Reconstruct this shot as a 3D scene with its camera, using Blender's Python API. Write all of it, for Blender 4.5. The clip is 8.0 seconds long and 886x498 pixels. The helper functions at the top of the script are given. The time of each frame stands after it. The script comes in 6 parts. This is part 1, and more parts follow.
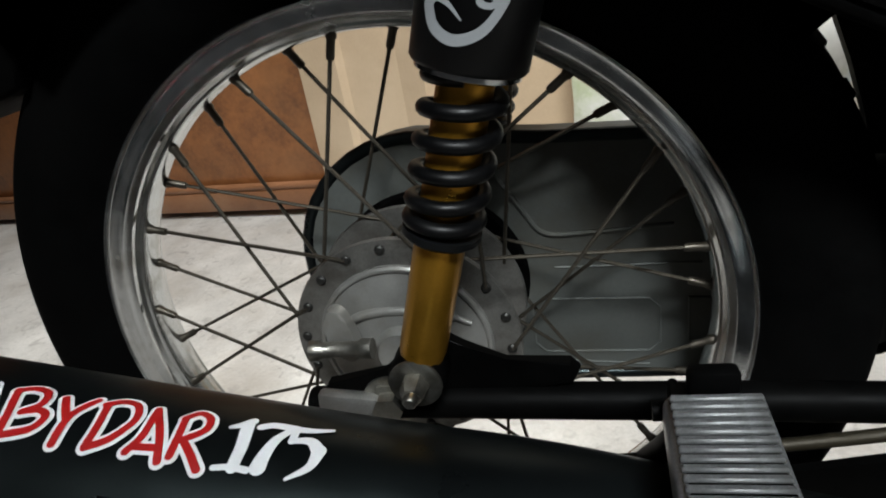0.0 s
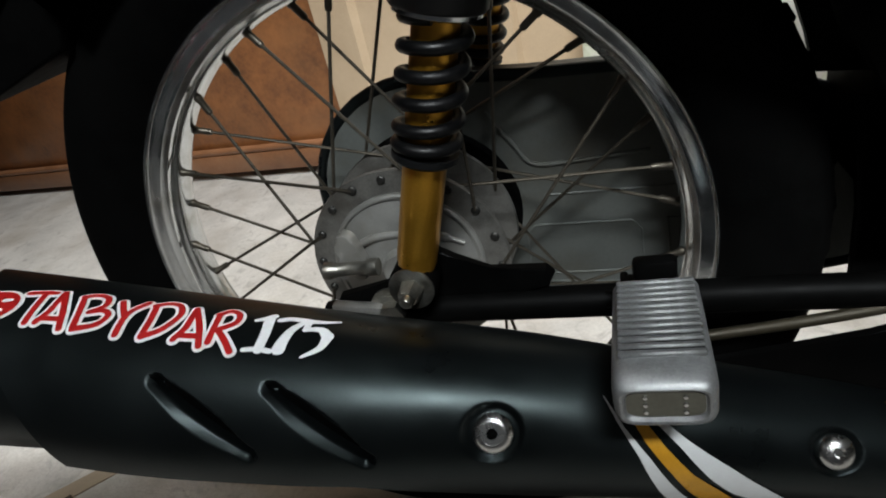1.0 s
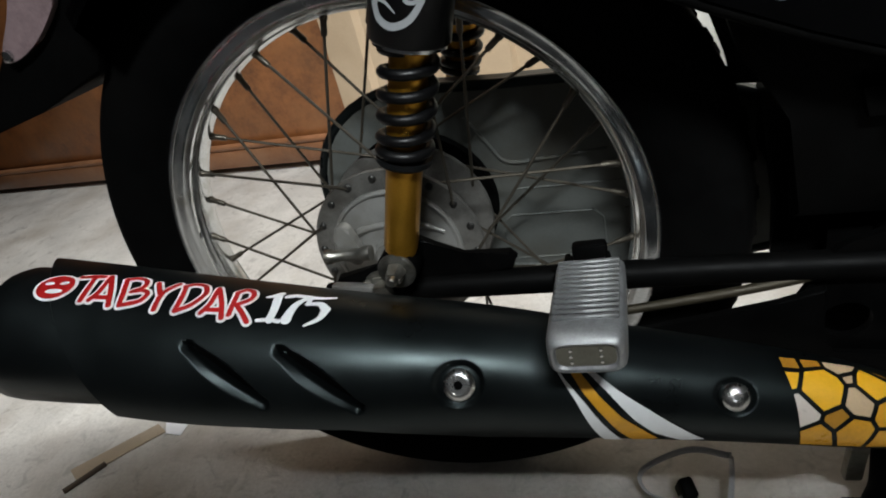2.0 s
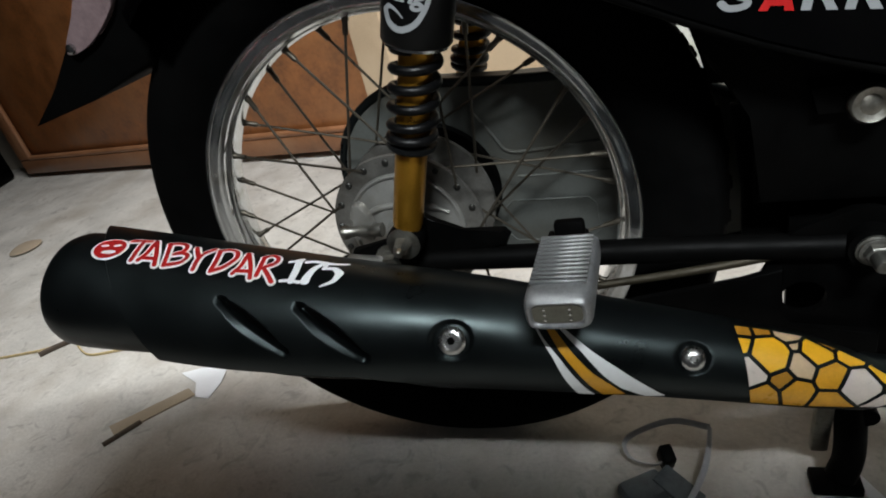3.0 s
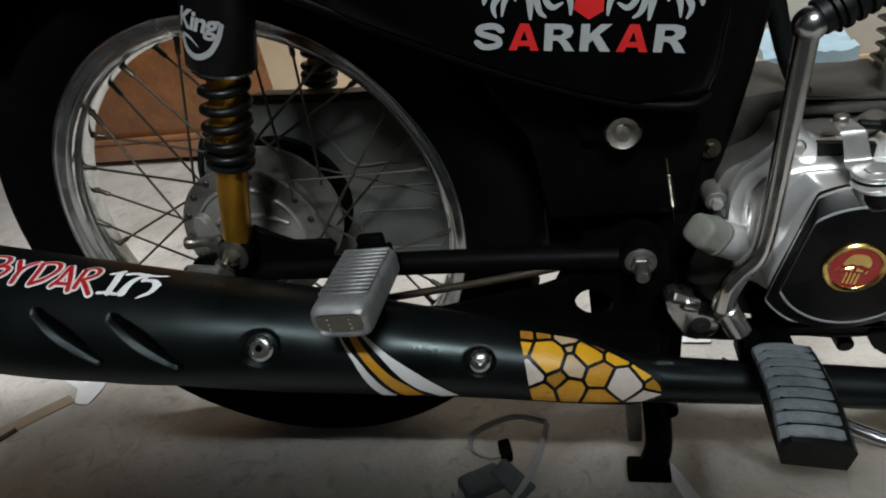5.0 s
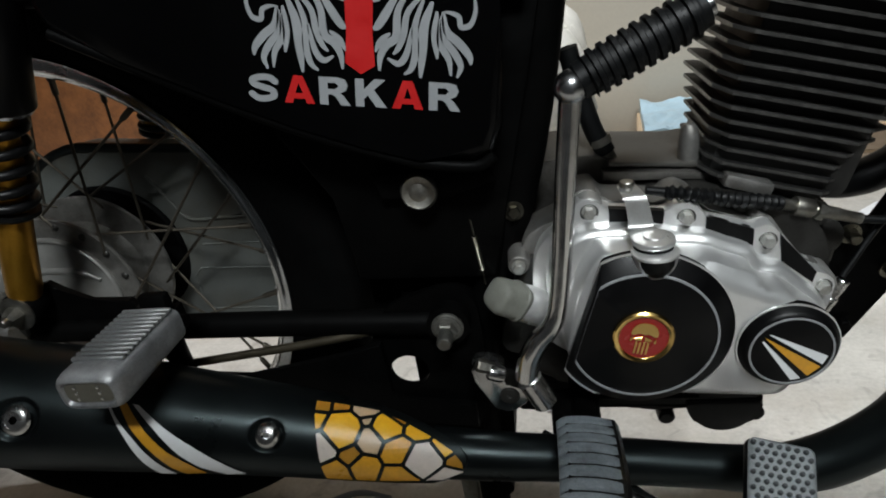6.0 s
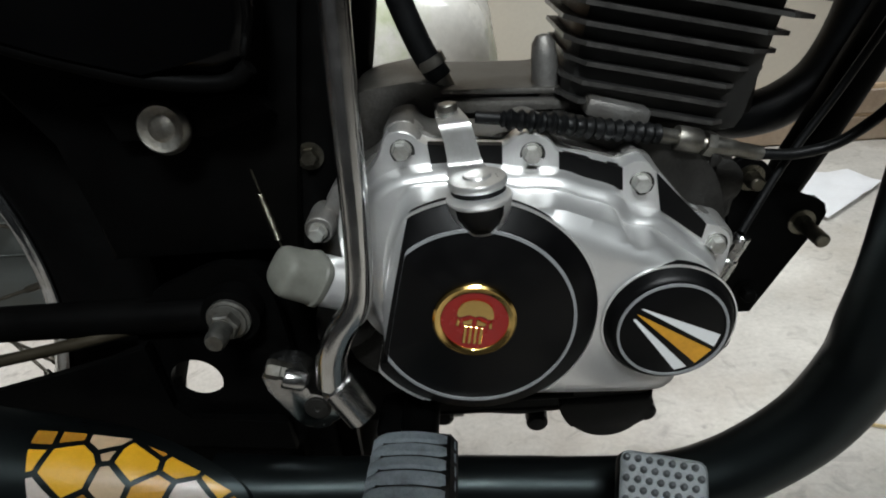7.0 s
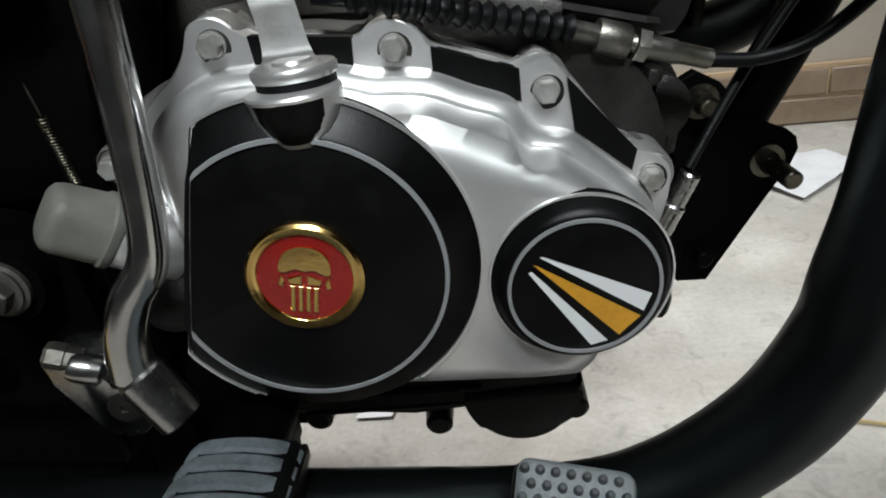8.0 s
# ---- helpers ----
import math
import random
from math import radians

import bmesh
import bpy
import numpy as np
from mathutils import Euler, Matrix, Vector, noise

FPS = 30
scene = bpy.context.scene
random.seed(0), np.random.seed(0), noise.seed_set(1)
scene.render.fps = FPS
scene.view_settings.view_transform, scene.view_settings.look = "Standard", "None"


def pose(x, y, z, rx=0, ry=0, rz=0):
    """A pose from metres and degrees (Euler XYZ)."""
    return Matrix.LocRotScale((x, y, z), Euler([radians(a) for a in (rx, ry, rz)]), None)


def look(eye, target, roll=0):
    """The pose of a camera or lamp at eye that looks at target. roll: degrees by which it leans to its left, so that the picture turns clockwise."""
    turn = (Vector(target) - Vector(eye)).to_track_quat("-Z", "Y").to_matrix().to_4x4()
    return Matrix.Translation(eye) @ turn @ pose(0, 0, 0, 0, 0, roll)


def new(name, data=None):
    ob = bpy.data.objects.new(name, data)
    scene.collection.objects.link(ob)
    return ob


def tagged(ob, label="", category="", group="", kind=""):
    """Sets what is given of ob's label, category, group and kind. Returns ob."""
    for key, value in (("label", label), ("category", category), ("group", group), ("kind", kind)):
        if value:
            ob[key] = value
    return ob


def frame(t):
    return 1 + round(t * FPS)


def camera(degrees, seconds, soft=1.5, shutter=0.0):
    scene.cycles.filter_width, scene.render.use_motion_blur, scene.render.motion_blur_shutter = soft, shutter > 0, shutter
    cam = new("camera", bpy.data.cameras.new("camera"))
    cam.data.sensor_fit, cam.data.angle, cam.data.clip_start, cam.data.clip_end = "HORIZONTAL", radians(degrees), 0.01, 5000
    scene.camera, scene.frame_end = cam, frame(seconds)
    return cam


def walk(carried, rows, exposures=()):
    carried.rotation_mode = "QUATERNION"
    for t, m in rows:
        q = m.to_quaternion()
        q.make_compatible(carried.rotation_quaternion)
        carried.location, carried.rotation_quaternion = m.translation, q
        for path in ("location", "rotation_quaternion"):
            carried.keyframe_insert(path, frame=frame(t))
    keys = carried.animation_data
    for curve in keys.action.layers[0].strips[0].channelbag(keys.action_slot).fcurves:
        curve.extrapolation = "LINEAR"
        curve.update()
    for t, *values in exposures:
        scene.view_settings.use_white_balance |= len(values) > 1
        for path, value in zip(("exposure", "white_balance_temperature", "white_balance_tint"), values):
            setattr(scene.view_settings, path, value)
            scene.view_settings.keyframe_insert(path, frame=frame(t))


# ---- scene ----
import itertools

# camera
cam = camera(71.57, 8.0, 1.9)
PATH = [
    (0, (0.1250, -0.3758, 0.5493), (-0.3261, 1.3708, -0.3143), -10.83),
    (0.5, (0.1353, -0.4017, 0.5400), (-0.3988, 1.2850, -0.3927), -12.88),
    (1, (0.1619, -0.4300, 0.5472), (-0.3990, 1.2339, -0.4103), -14.58),
    (1.5, (0.1825, -0.4601, 0.5613), (-0.4139, 1.1881, -0.4020), -15.90),
    (1.7, (0.1924, -0.4708, 0.5691), (-0.3846, 1.1738, -0.4120), -15.91),
    (2.8, (0.2340, -0.5382, 0.5889), (-0.4360, 1.0766, -0.3825), -15.59),
    (3, (0.2415, -0.5448, 0.5906), (-0.4272, 1.0672, -0.3863), -15.60),
    (3.5, (0.2626, -0.5597, 0.5923), (-0.4270, 1.0310, -0.4048), -15.64),
    (4, (0.2779, -0.5679, 0.5959), (-0.3866, 1.0378, -0.3941), -15.36),
    (4.2, (0.2846, -0.5756, 0.5962), (-0.3907, 1.0188, -0.4047), -15.20),
    (5.3, (0.4010, -0.5314, 0.5857), (-0.0576, 1.1361, -0.4188), -11.82),
    (5.5, (0.4221, -0.5299, 0.5740), (-0.0109, 1.1627, -0.3996), -10.62),
    (6, (0.4724, -0.4981, 0.5588), (0.1207, 1.2663, -0.3148), -9.18),
    (6.5, (0.5162, -0.4466, 0.5189), (0.2933, 1.3163, -0.3991), -8.11),
    (7, (0.5433, -0.3909, 0.4725), (0.3608, 1.3828, -0.4334), -8.61),
    (7.5, (0.5735, -0.3484, 0.4274), (0.4206, 1.4209, -0.4924), -8.13),
    (8, (0.5888, -0.3247, 0.4017), (0.4581, 1.4587, -0.4941), -8.46),
]
walk(cam, [(t, look(eye, target, roll)) for t, eye, target, roll in PATH],
     exposures=[(0, -0.13), (1.7, -0.09), (4.2, -0.15), (5.5, -0.52), (6.5, -0.45), (8, -0.41)])

# light: a tube lamp over the far side of the machine and another behind the camera
world = bpy.data.worlds.new("world")
scene.world = world
world.use_nodes = True
world.node_tree.nodes["Background"].inputs[0].default_value = (0.75, 0.85, 1.0, 1)
world.node_tree.nodes["Background"].inputs[1].default_value = 0.01


def area_lamp(name, m, sx, sy, watts, color, spread=180):
    d = bpy.data.lights.new(name, "AREA")
    d.shape, d.size, d.size_y, d.energy, d.color = "RECTANGLE", sx, sy, watts, color
    d.spread = radians(spread)
    ob = new(name, d)
    ob.matrix_world = m
    return ob


area_lamp("ceiling_tube_light", look((0.0, 0.33, 2.5), (-0.06, 0.52, 0)), 1.2, 0.12, 46, (0.94, 0.96, 0.97), 130)
area_lamp("wall_tube_light", look((0.76, -1.75, 2.45), (0.33, -0.12, 0.30)), 0.9, 0.25, 12.5, (0.90, 0.96, 0.98), 54)

# materials


def make_mat(name, col, rough=0.5, metal=0.0, var=0.2, scale=25.0, fine=220.0, bump=0.08, tint=None, tint_amount=0.0, tint_scale=12.0,
             coat=0.0, spec=0.5, rough_var=0.1, aniso=0.0):
    """A surface with colour variation at two scales, stains of another tint, uneven gloss and fine relief."""
    m = bpy.data.materials.new(name)
    m.use_nodes = True
    nt = m.node_tree
    n, l = nt.nodes, nt.links
    b = n["Principled BSDF"]
    b.inputs["Metallic"].default_value = metal
    b.inputs["Coat Weight"].default_value = coat
    b.inputs["Coat Roughness"].default_value = 0.08
    b.inputs["Specular IOR Level"].default_value = spec
    tc = n.new("ShaderNodeTexCoord")
    big, small, st = (n.new("ShaderNodeTexNoise") for _ in range(3))
    for node, s, d in ((big, scale, 5), (small, fine, 3), (st, tint_scale, 6)):
        node.inputs["Scale"].default_value = s
        node.inputs["Detail"].default_value = d
        node.inputs["Roughness"].default_value = 0.62
        l.new(tc.outputs["Object"], node.inputs["Vector"])
    add = n.new("ShaderNodeMath")
    add.operation = "ADD"
    l.new(big.outputs["Fac"], add.inputs[0])
    half = n.new("ShaderNodeMath")
    half.operation, half.inputs[1].default_value = "MULTIPLY", 0.5
    l.new(small.outputs["Fac"], half.inputs[0])
    l.new(half.outputs[0], add.inputs[1])
    ramp = n.new("ShaderNodeMapRange")
    ramp.inputs["From Min"].default_value, ramp.inputs["From Max"].default_value = 0.5, 1.0
    ramp.inputs["To Min"].default_value, ramp.inputs["To Max"].default_value = 1 - var, 1 + var
    l.new(add.outputs[0], ramp.inputs["Value"])
    mul = n.new("ShaderNodeMix")
    mul.data_type, mul.blend_type = "RGBA", "MULTIPLY"
    mul.inputs[0].default_value = 1
    mul.inputs[6].default_value = (*col, 1)
    l.new(ramp.outputs[0], mul.inputs[7])
    out = mul.outputs[2]
    if tint:
        tr = n.new("ShaderNodeMapRange")
        tr.inputs["From Min"].default_value, tr.inputs["From Max"].default_value = 0.48, 0.72
        tr.inputs["To Max"].default_value = tint_amount
        l.new(st.outputs["Fac"], tr.inputs["Value"])
        mix = n.new("ShaderNodeMix")
        mix.data_type = "RGBA"
        l.new(tr.outputs[0], mix.inputs[0])
        l.new(out, mix.inputs[6])
        mix.inputs[7].default_value = (*tint, 1)
        out = mix.outputs[2]
    l.new(out, b.inputs["Base Color"])
    rr = n.new("ShaderNodeMapRange")
    rr.inputs["From Min"].default_value, rr.inputs["From Max"].default_value = 0.3, 0.7
    rr.inputs["To Min"].default_value, rr.inputs["To Max"].default_value = max(0.02, rough - rough_var), min(1, rough + rough_var)
    l.new(big.outputs["Fac"], rr.inputs["Value"])
    l.new(rr.outputs[0], b.inputs["Roughness"])
    if bump:
        bp = n.new("ShaderNodeBump")
        bp.inputs["Strength"].default_value, bp.inputs["Distance"].default_value = bump, 0.002
        l.new(small.outputs["Fac"], bp.inputs["Height"])
        l.new(bp.outputs[0], b.inputs["Normal"])
    return m


SATIN = make_mat("satin_black_paint", (0.0026, 0.0032, 0.0035), 0.36, var=0.25, scale=14, fine=400, bump=0.03, tint=(0.007, 0.008, 0.0085), tint_amount=0.25, tint_scale=9, spec=0.30)
SATIN.node_tree.nodes["Principled BSDF"].inputs["Specular Tint"].default_value = (0.80, 0.99, 1.0, 1)
GLOSS = make_mat("gloss_black_paint", (0.0010, 0.0010, 0.0011), 0.22, var=0.2, scale=10, fine=300, bump=0.01, tint=(0.003, 0.003, 0.003), tint_amount=0.25, tint_scale=7, spec=0.12)
FRAMEB = make_mat("dusty_black_frame_paint", (0.0012, 0.0012, 0.0012), 0.50, var=0.3, scale=30, fine=260, bump=0.06, tint=(0.0035, 0.0033, 0.003), tint_amount=0.4, tint_scale=18, spec=0.04)
RUBBER = make_mat("black_tyre_rubber", (0.0018, 0.0018, 0.0018), 0.75, var=0.3, scale=30, fine=500, bump=0.15, tint=(0.0035, 0.0033, 0.0031), tint_amount=0.4, tint_scale=10, spec=0.02)
PADRUB = make_mat("worn_pale_pad_rubber", (0.34, 0.365, 0.375), 0.6, var=0.3, scale=60, fine=600, bump=0.25, tint=(0.12, 0.13, 0.135), tint_amount=0.6, tint_scale=60, spec=0.3)
STUDRUB = make_mat("dark_stud_rubber", (0.09, 0.10, 0.105), 0.5, var=0.3, scale=60, fine=600, bump=0.2, spec=0.4)
DUSTRUB = make_mat("dusty_grey_rubber", (0.165, 0.19, 0.205), 0.75, var=0.3, scale=60, fine=600, bump=0.25, tint=(0.05, 0.055, 0.06), tint_amount=0.7, tint_scale=45, spec=0.3)
SOFTRUB = make_mat("black_soft_rubber", (0.0024, 0.0027, 0.0030), 0.48, var=0.3, scale=60, fine=500, bump=0.1, tint=(0.007, 0.007, 0.007), tint_amount=0.3, tint_scale=40, spec=0.18)
CHROME = make_mat("chrome", (0.50, 0.51, 0.52), 0.22, 1.0, var=0.08, scale=30, fine=300, bump=0.02, tint=(0.3, 0.28, 0.25), tint_amount=0.4, tint_scale=50, rough_var=0.06)
RIMM = make_mat("dulled_chrome_rim", (0.60, 0.62, 0.63), 0.18, 0.98, var=0.12, scale=30, fine=300, bump=0.01, tint=(0.24, 0.22, 0.18), tint_amount=0.6, tint_scale=40)
STEEL = make_mat("dull_zinc_steel", (0.30, 0.29, 0.26), 0.42, 1.0, var=0.25, scale=60, fine=600, bump=0.1, tint=(0.13, 0.10, 0.07), tint_amount=0.6, tint_scale=70)
DULLZ = make_mat("dulled_zinc_nut", (0.15, 0.148, 0.135), 0.45, 0.85, var=0.3, scale=60, fine=600, bump=0.1, tint=(0.07, 0.058, 0.045), tint_amount=0.6, tint_scale=70)
SPOKE = make_mat("tarnished_spoke_steel", (0.085, 0.075, 0.06), 0.45, 0.85, var=0.3, scale=80, fine=500, bump=0.08, tint=(0.08, 0.06, 0.04), tint_amount=0.6, tint_scale=60)
BOLTZ = make_mat("grey_zinc_bolt", (0.36, 0.36, 0.34), 0.45, 0.6, var=0.25, scale=60, fine=600, bump=0.1, tint=(0.16, 0.14, 0.11), tint_amount=0.6, tint_scale=70)
ALLOY = make_mat("satin_silver_alloy", (0.84, 0.84, 0.835), 0.33, 0.80, var=0.04, scale=14, fine=900, bump=0.015, tint=(0.52, 0.52, 0.505), tint_amount=0.25, tint_scale=24, rough_var=0.03)
# darker copy of the silver alloy: grazing shade painted in, plus oily dirt
SHADESILVER = make_mat("shaded_oily_silver_alloy", (0.46, 0.455, 0.44), 0.42, 0.75, var=0.15, scale=40, fine=700, bump=0.06, tint=(0.22, 0.20, 0.17), tint_amount=0.6, tint_scale=60)
CASTING = make_mat("weathered_cast_aluminium", (0.20, 0.195, 0.185), 0.5, 0.75, var=0.25, scale=40, fine=700, bump=0.25, tint=(0.14, 0.12, 0.10), tint_amount=0.75, tint_scale=30)
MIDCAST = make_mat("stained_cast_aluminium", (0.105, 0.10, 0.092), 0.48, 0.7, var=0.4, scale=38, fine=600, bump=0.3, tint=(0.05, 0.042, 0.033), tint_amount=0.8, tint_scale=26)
KICKM = make_mat("bright_plated_lever", (0.64, 0.64, 0.63), 0.19, 1.0, var=0.1, scale=30, fine=500, bump=0.03, tint=(0.4, 0.38, 0.35), tint_amount=0.5, tint_scale=45)
POLISH = make_mat("polished_aluminium", (0.55, 0.55, 0.54), 0.24, 1.0, var=0.15, scale=30, fine=600, bump=0.06, tint=(0.28, 0.26, 0.23), tint_amount=0.5, tint_scale=35)
LEVERM = make_mat("buffed_aluminium", (0.60, 0.60, 0.59), 0.30, 0.75, var=0.12, scale=35, fine=700, bump=0.04, tint=(0.34, 0.33, 0.31), tint_amount=0.5, tint_scale=40)
PEGAL = make_mat("worn_aluminium_footrest", (0.30, 0.305, 0.31), 0.46, 0.7, var=0.3, scale=70, fine=800, bump=0.06, tint=(0.2, 0.2, 0.2), tint_amount=0.6, tint_scale=90)
# darker copy of the footrest aluminium, dims the lamp's glare on the ribs
RIBM = make_mat("dimmed_footrest_rib", (0.20, 0.205, 0.208), 0.52, 0.6, var=0.35, scale=70, fine=800, bump=0.08, tint=(0.11, 0.11, 0.105), tint_amount=0.7, tint_scale=90)
ENDFACE = make_mat("dull_olive_alloy", (0.13, 0.125, 0.10), 0.45, 0.5, var=0.2, scale=60, fine=700, bump=0.06, tint=(0.08, 0.075, 0.06), tint_amount=0.5, tint_scale=50)
FINS = make_mat("black_painted_fin", (0.010, 0.010, 0.0095), 0.5, 0.1, var=0.3, scale=60, fine=500, bump=0.15, tint=(0.025, 0.023, 0.02), tint_amount=0.5, tint_scale=45)
FINEDGE = make_mat("worn_fin_edge", (0.06, 0.058, 0.055), 0.4, 0.5, var=0.4, scale=90, fine=500, bump=0.1)
GOLD = make_mat("gold_anodised_tube", (0.42, 0.21, 0.022), 0.36, 0.85, var=0.15, scale=60, fine=500, bump=0.04, tint=(0.30, 0.15, 0.025), tint_amount=0.4, tint_scale=30)
GREYEN = make_mat("grey_enamel", (0.098, 0.104, 0.098), 0.5, 0.1, var=0.15, scale=12, fine=300, bump=0.06, tint=(0.072, 0.064, 0.048), tint_amount=0.9, tint_scale=8, spec=0.3)
WHITEV = make_mat("white_vinyl", (0.78, 0.79, 0.80), 0.4, var=0.04, scale=60, fine=500, bump=0.02)
HUBM = make_mat("dull_drum_alloy", (0.165, 0.16, 0.148), 0.45, 0.7, var=0.3, scale=40, fine=600, bump=0.2, tint=(0.07, 0.06, 0.05), tint_amount=0.7, tint_scale=32)
PANELAL = make_mat("dull_brake_panel_alloy", (0.28, 0.275, 0.26), 0.36, 0.6, var=0.12, scale=30, fine=600, bump=0.06, tint=(0.2, 0.185, 0.16), tint_amount=0.6, tint_scale=28)
SILVERV = make_mat("silver_grey_vinyl", (0.29, 0.30, 0.31), 0.38, 0.2, var=0.06, scale=60, fine=500, bump=0.02)
REDV = make_mat("red_vinyl", (0.41, 0.011, 0.011), 0.4, var=0.08, scale=60, fine=500, bump=0.02)
YELLOWV = make_mat("yellow_vinyl", (0.80, 0.42, 0.018), 0.35, var=0.08, scale=60, fine=500, bump=0.02)
AMBERV = make_mat("amber_vinyl", (0.62, 0.30, 0.02), 0.35, var=0.15, scale=80, fine=500, bump=0.02)
OCHREV = make_mat("ochre_vinyl", (0.40, 0.19, 0.02), 0.35, var=0.15, scale=80, fine=500, bump=0.02)
SANDV = make_mat("sand_vinyl", (0.55, 0.40, 0.25), 0.35, var=0.12, scale=80, fine=500, bump=0.02)
CREAMV = make_mat("pale_cream_vinyl", (0.66, 0.58, 0.52), 0.35, var=0.06, scale=80, fine=500, bump=0.02)
BLACKV = make_mat("black_vinyl", (0.0016, 0.0016, 0.0018), 0.40, var=0.15, scale=50, fine=900, bump=0.06, spec=0.20)
REDENAM = make_mat("red_enamel", (0.24, 0.008, 0.006), 0.25, var=0.08, scale=60, fine=500, bump=0.02, coat=0.5)
GILT = make_mat("polished_gilt", (0.85, 0.58, 0.20), 0.16, 1.0, var=0.08, scale=60, fine=500, bump=0.02)
MILKY = make_mat("milky_plastic_plug", (0.135, 0.136, 0.118), 0.55, var=0.12, scale=60, fine=400, bump=0.06, tint=(0.060, 0.058, 0.048), tint_amount=0.5, tint_scale=60, spec=0.3)
LENS = make_mat("smoky_lens", (0.19, 0.135, 0.14), 0.15, var=0.2, scale=60, fine=300, bump=0.03, coat=0.5)
RODM = make_mat("dusty_brown_rod", (0.030, 0.024, 0.014), 0.55, 0.5, var=0.3, scale=50, fine=400, bump=0.1)
PAPER = make_mat("white_paper", (0.74, 0.75, 0.77), 0.8, var=0.05, scale=20, fine=300, bump=0.05)
CARD = make_mat("plain_cardboard", (0.50, 0.37, 0.24), 0.85, var=0.08, scale=6, fine=250, bump=0.1, tint=(0.58, 0.45, 0.31), tint_amount=0.7, tint_scale=3)
WALLP = make_mat("cream_wall_paint", (0.50, 0.45, 0.375), 0.75, var=0.06, scale=5, fine=150, bump=0.12, tint=(0.38, 0.33, 0.255), tint_amount=0.6, tint_scale=2.5)
SKIRT = make_mat("brown_skirting_tile", (0.26, 0.19, 0.13), 0.4, var=0.25, scale=9, fine=120, bump=0.08, tint=(0.42, 0.35, 0.27), tint_amount=0.7, tint_scale=6)
# near-black so the unseen walls give little bounce and dark reflections
DARKWALL = make_mat("dark_low_bounce_wall", (0.035, 0.037, 0.04), 0.7, var=0.15, scale=5, fine=150, bump=0.1)
# darkest of the three cast aluminium tones
DARKCAST = make_mat("dark_casting", (0.026, 0.025, 0.023), 0.42, 0.5, var=0.4, scale=45, fine=600, bump=0.25, tint=(0.02, 0.018, 0.015), tint_amount=0.8, tint_scale=35)
OILSTEEL = make_mat("oily_zinc_bolt", (0.16, 0.15, 0.12), 0.35, 1.0, var=0.3, scale=90, fine=600, bump=0.1, tint=(0.05, 0.04, 0.025), tint_amount=0.7, tint_scale=80)
# flat black that stands for shade in slots and grooves
SLOTSHADE = make_mat("painted_slot_shade", (0.0015, 0.0015, 0.0015), 0.9, var=0.2, spec=0.02)
CEIL = make_mat("dark_low_bounce_ceiling", (0.045, 0.045, 0.045), 0.85, var=0.05, scale=4, fine=80, bump=0.1)
WOOD = make_mat("varnished_brown_wood", (0.27, 0.100, 0.030), 0.38, var=0.40, scale=16, fine=90, bump=0.08, tint=(0.36, 0.155, 0.055), tint_amount=0.7, tint_scale=5, coat=0.15)
WOODF = make_mat("brown_wood_moulding", (0.25, 0.11, 0.05), 0.4, var=0.25, scale=10, fine=200, bump=0.08, tint=(0.36, 0.20, 0.11), tint_amount=0.6, tint_scale=8, coat=0.1)
BLUEP = make_mat("pale_blue_plastic", (0.42, 0.58, 0.68), 0.35, var=0.1, scale=18, fine=90, bump=0.3)
STRAW = make_mat("dry_straw", (0.52, 0.40, 0.20), 0.75, var=0.2, scale=60, fine=400, bump=0.1)
DARKW = make_mat("dark_wood_strip", (0.07, 0.05, 0.035), 0.7, var=0.3, scale=60, fine=300, bump=0.1)
TAN = make_mat("faded_tan_card", (0.33, 0.265, 0.19), 0.85, var=0.15, scale=20, fine=250, bump=0.1)
STRAP = make_mat("grey_plastic_strap", (0.34, 0.34, 0.35), 0.45, var=0.15, scale=50, fine=300, bump=0.05)


def floor_material():
    """Trowelled cement: pale patches, darker stains, fine grit."""
    m = make_mat("cement_floor", (0.50, 0.478, 0.440), 0.55, var=0.22, scale=9, fine=170, bump=0.35, tint=(0.35, 0.31, 0.26), tint_amount=0.8, tint_scale=5.5)
    n, l = m.node_tree.nodes, m.node_tree.links
    b = n["Principled BSDF"]
    src = b.inputs["Base Color"].links[0].from_socket
    tc = next(x for x in n if x.type == "TEX_COORD")
    v = n.new("ShaderNodeTexNoise")
    v.inputs["Scale"].default_value, v.inputs["Detail"].default_value, v.inputs["Distortion"].default_value = 30, 8, 1.5
    l.new(tc.outputs["Object"], v.inputs["Vector"])
    r = n.new("ShaderNodeMapRange")
    r.inputs["From Min"].default_value, r.inputs["From Max"].default_value, r.inputs["To Max"].default_value = 0.56, 0.75, 0.65
    l.new(v.outputs["Fac"], r.inputs["Value"])
    mix = n.new("ShaderNodeMix")
    mix.data_type = "RGBA"
    mix.inputs[7].default_value = (0.24, 0.22, 0.20, 1)
    l.new(r.outputs[0], mix.inputs[0])
    l.new(src, mix.inputs[6])
    l.new(mix.outputs[2], b.inputs["Base Color"])
    return m


FLOOR = floor_material()

# mesh helpers


def link_mesh(name, bm, material, smooth=True):
    me = bpy.data.meshes.new(name)
    bmesh.ops.recalc_face_normals(bm, faces=bm.faces)
    bm.to_mesh(me)
    bm.free()
    for mt in (material if isinstance(material, (list, tuple)) else (material,)):
        me.materials.append(mt)
    if smooth:
        me.shade_smooth()
        me.set_sharp_from_angle(angle=radians(38))
    return new(name, me)


def part(name, bm, material, parent, label="", smooth=True):
    ob = link_mesh(name, bm, material, smooth)
    ob.parent = parent
    if label:
        tagged(ob, label)
    return ob


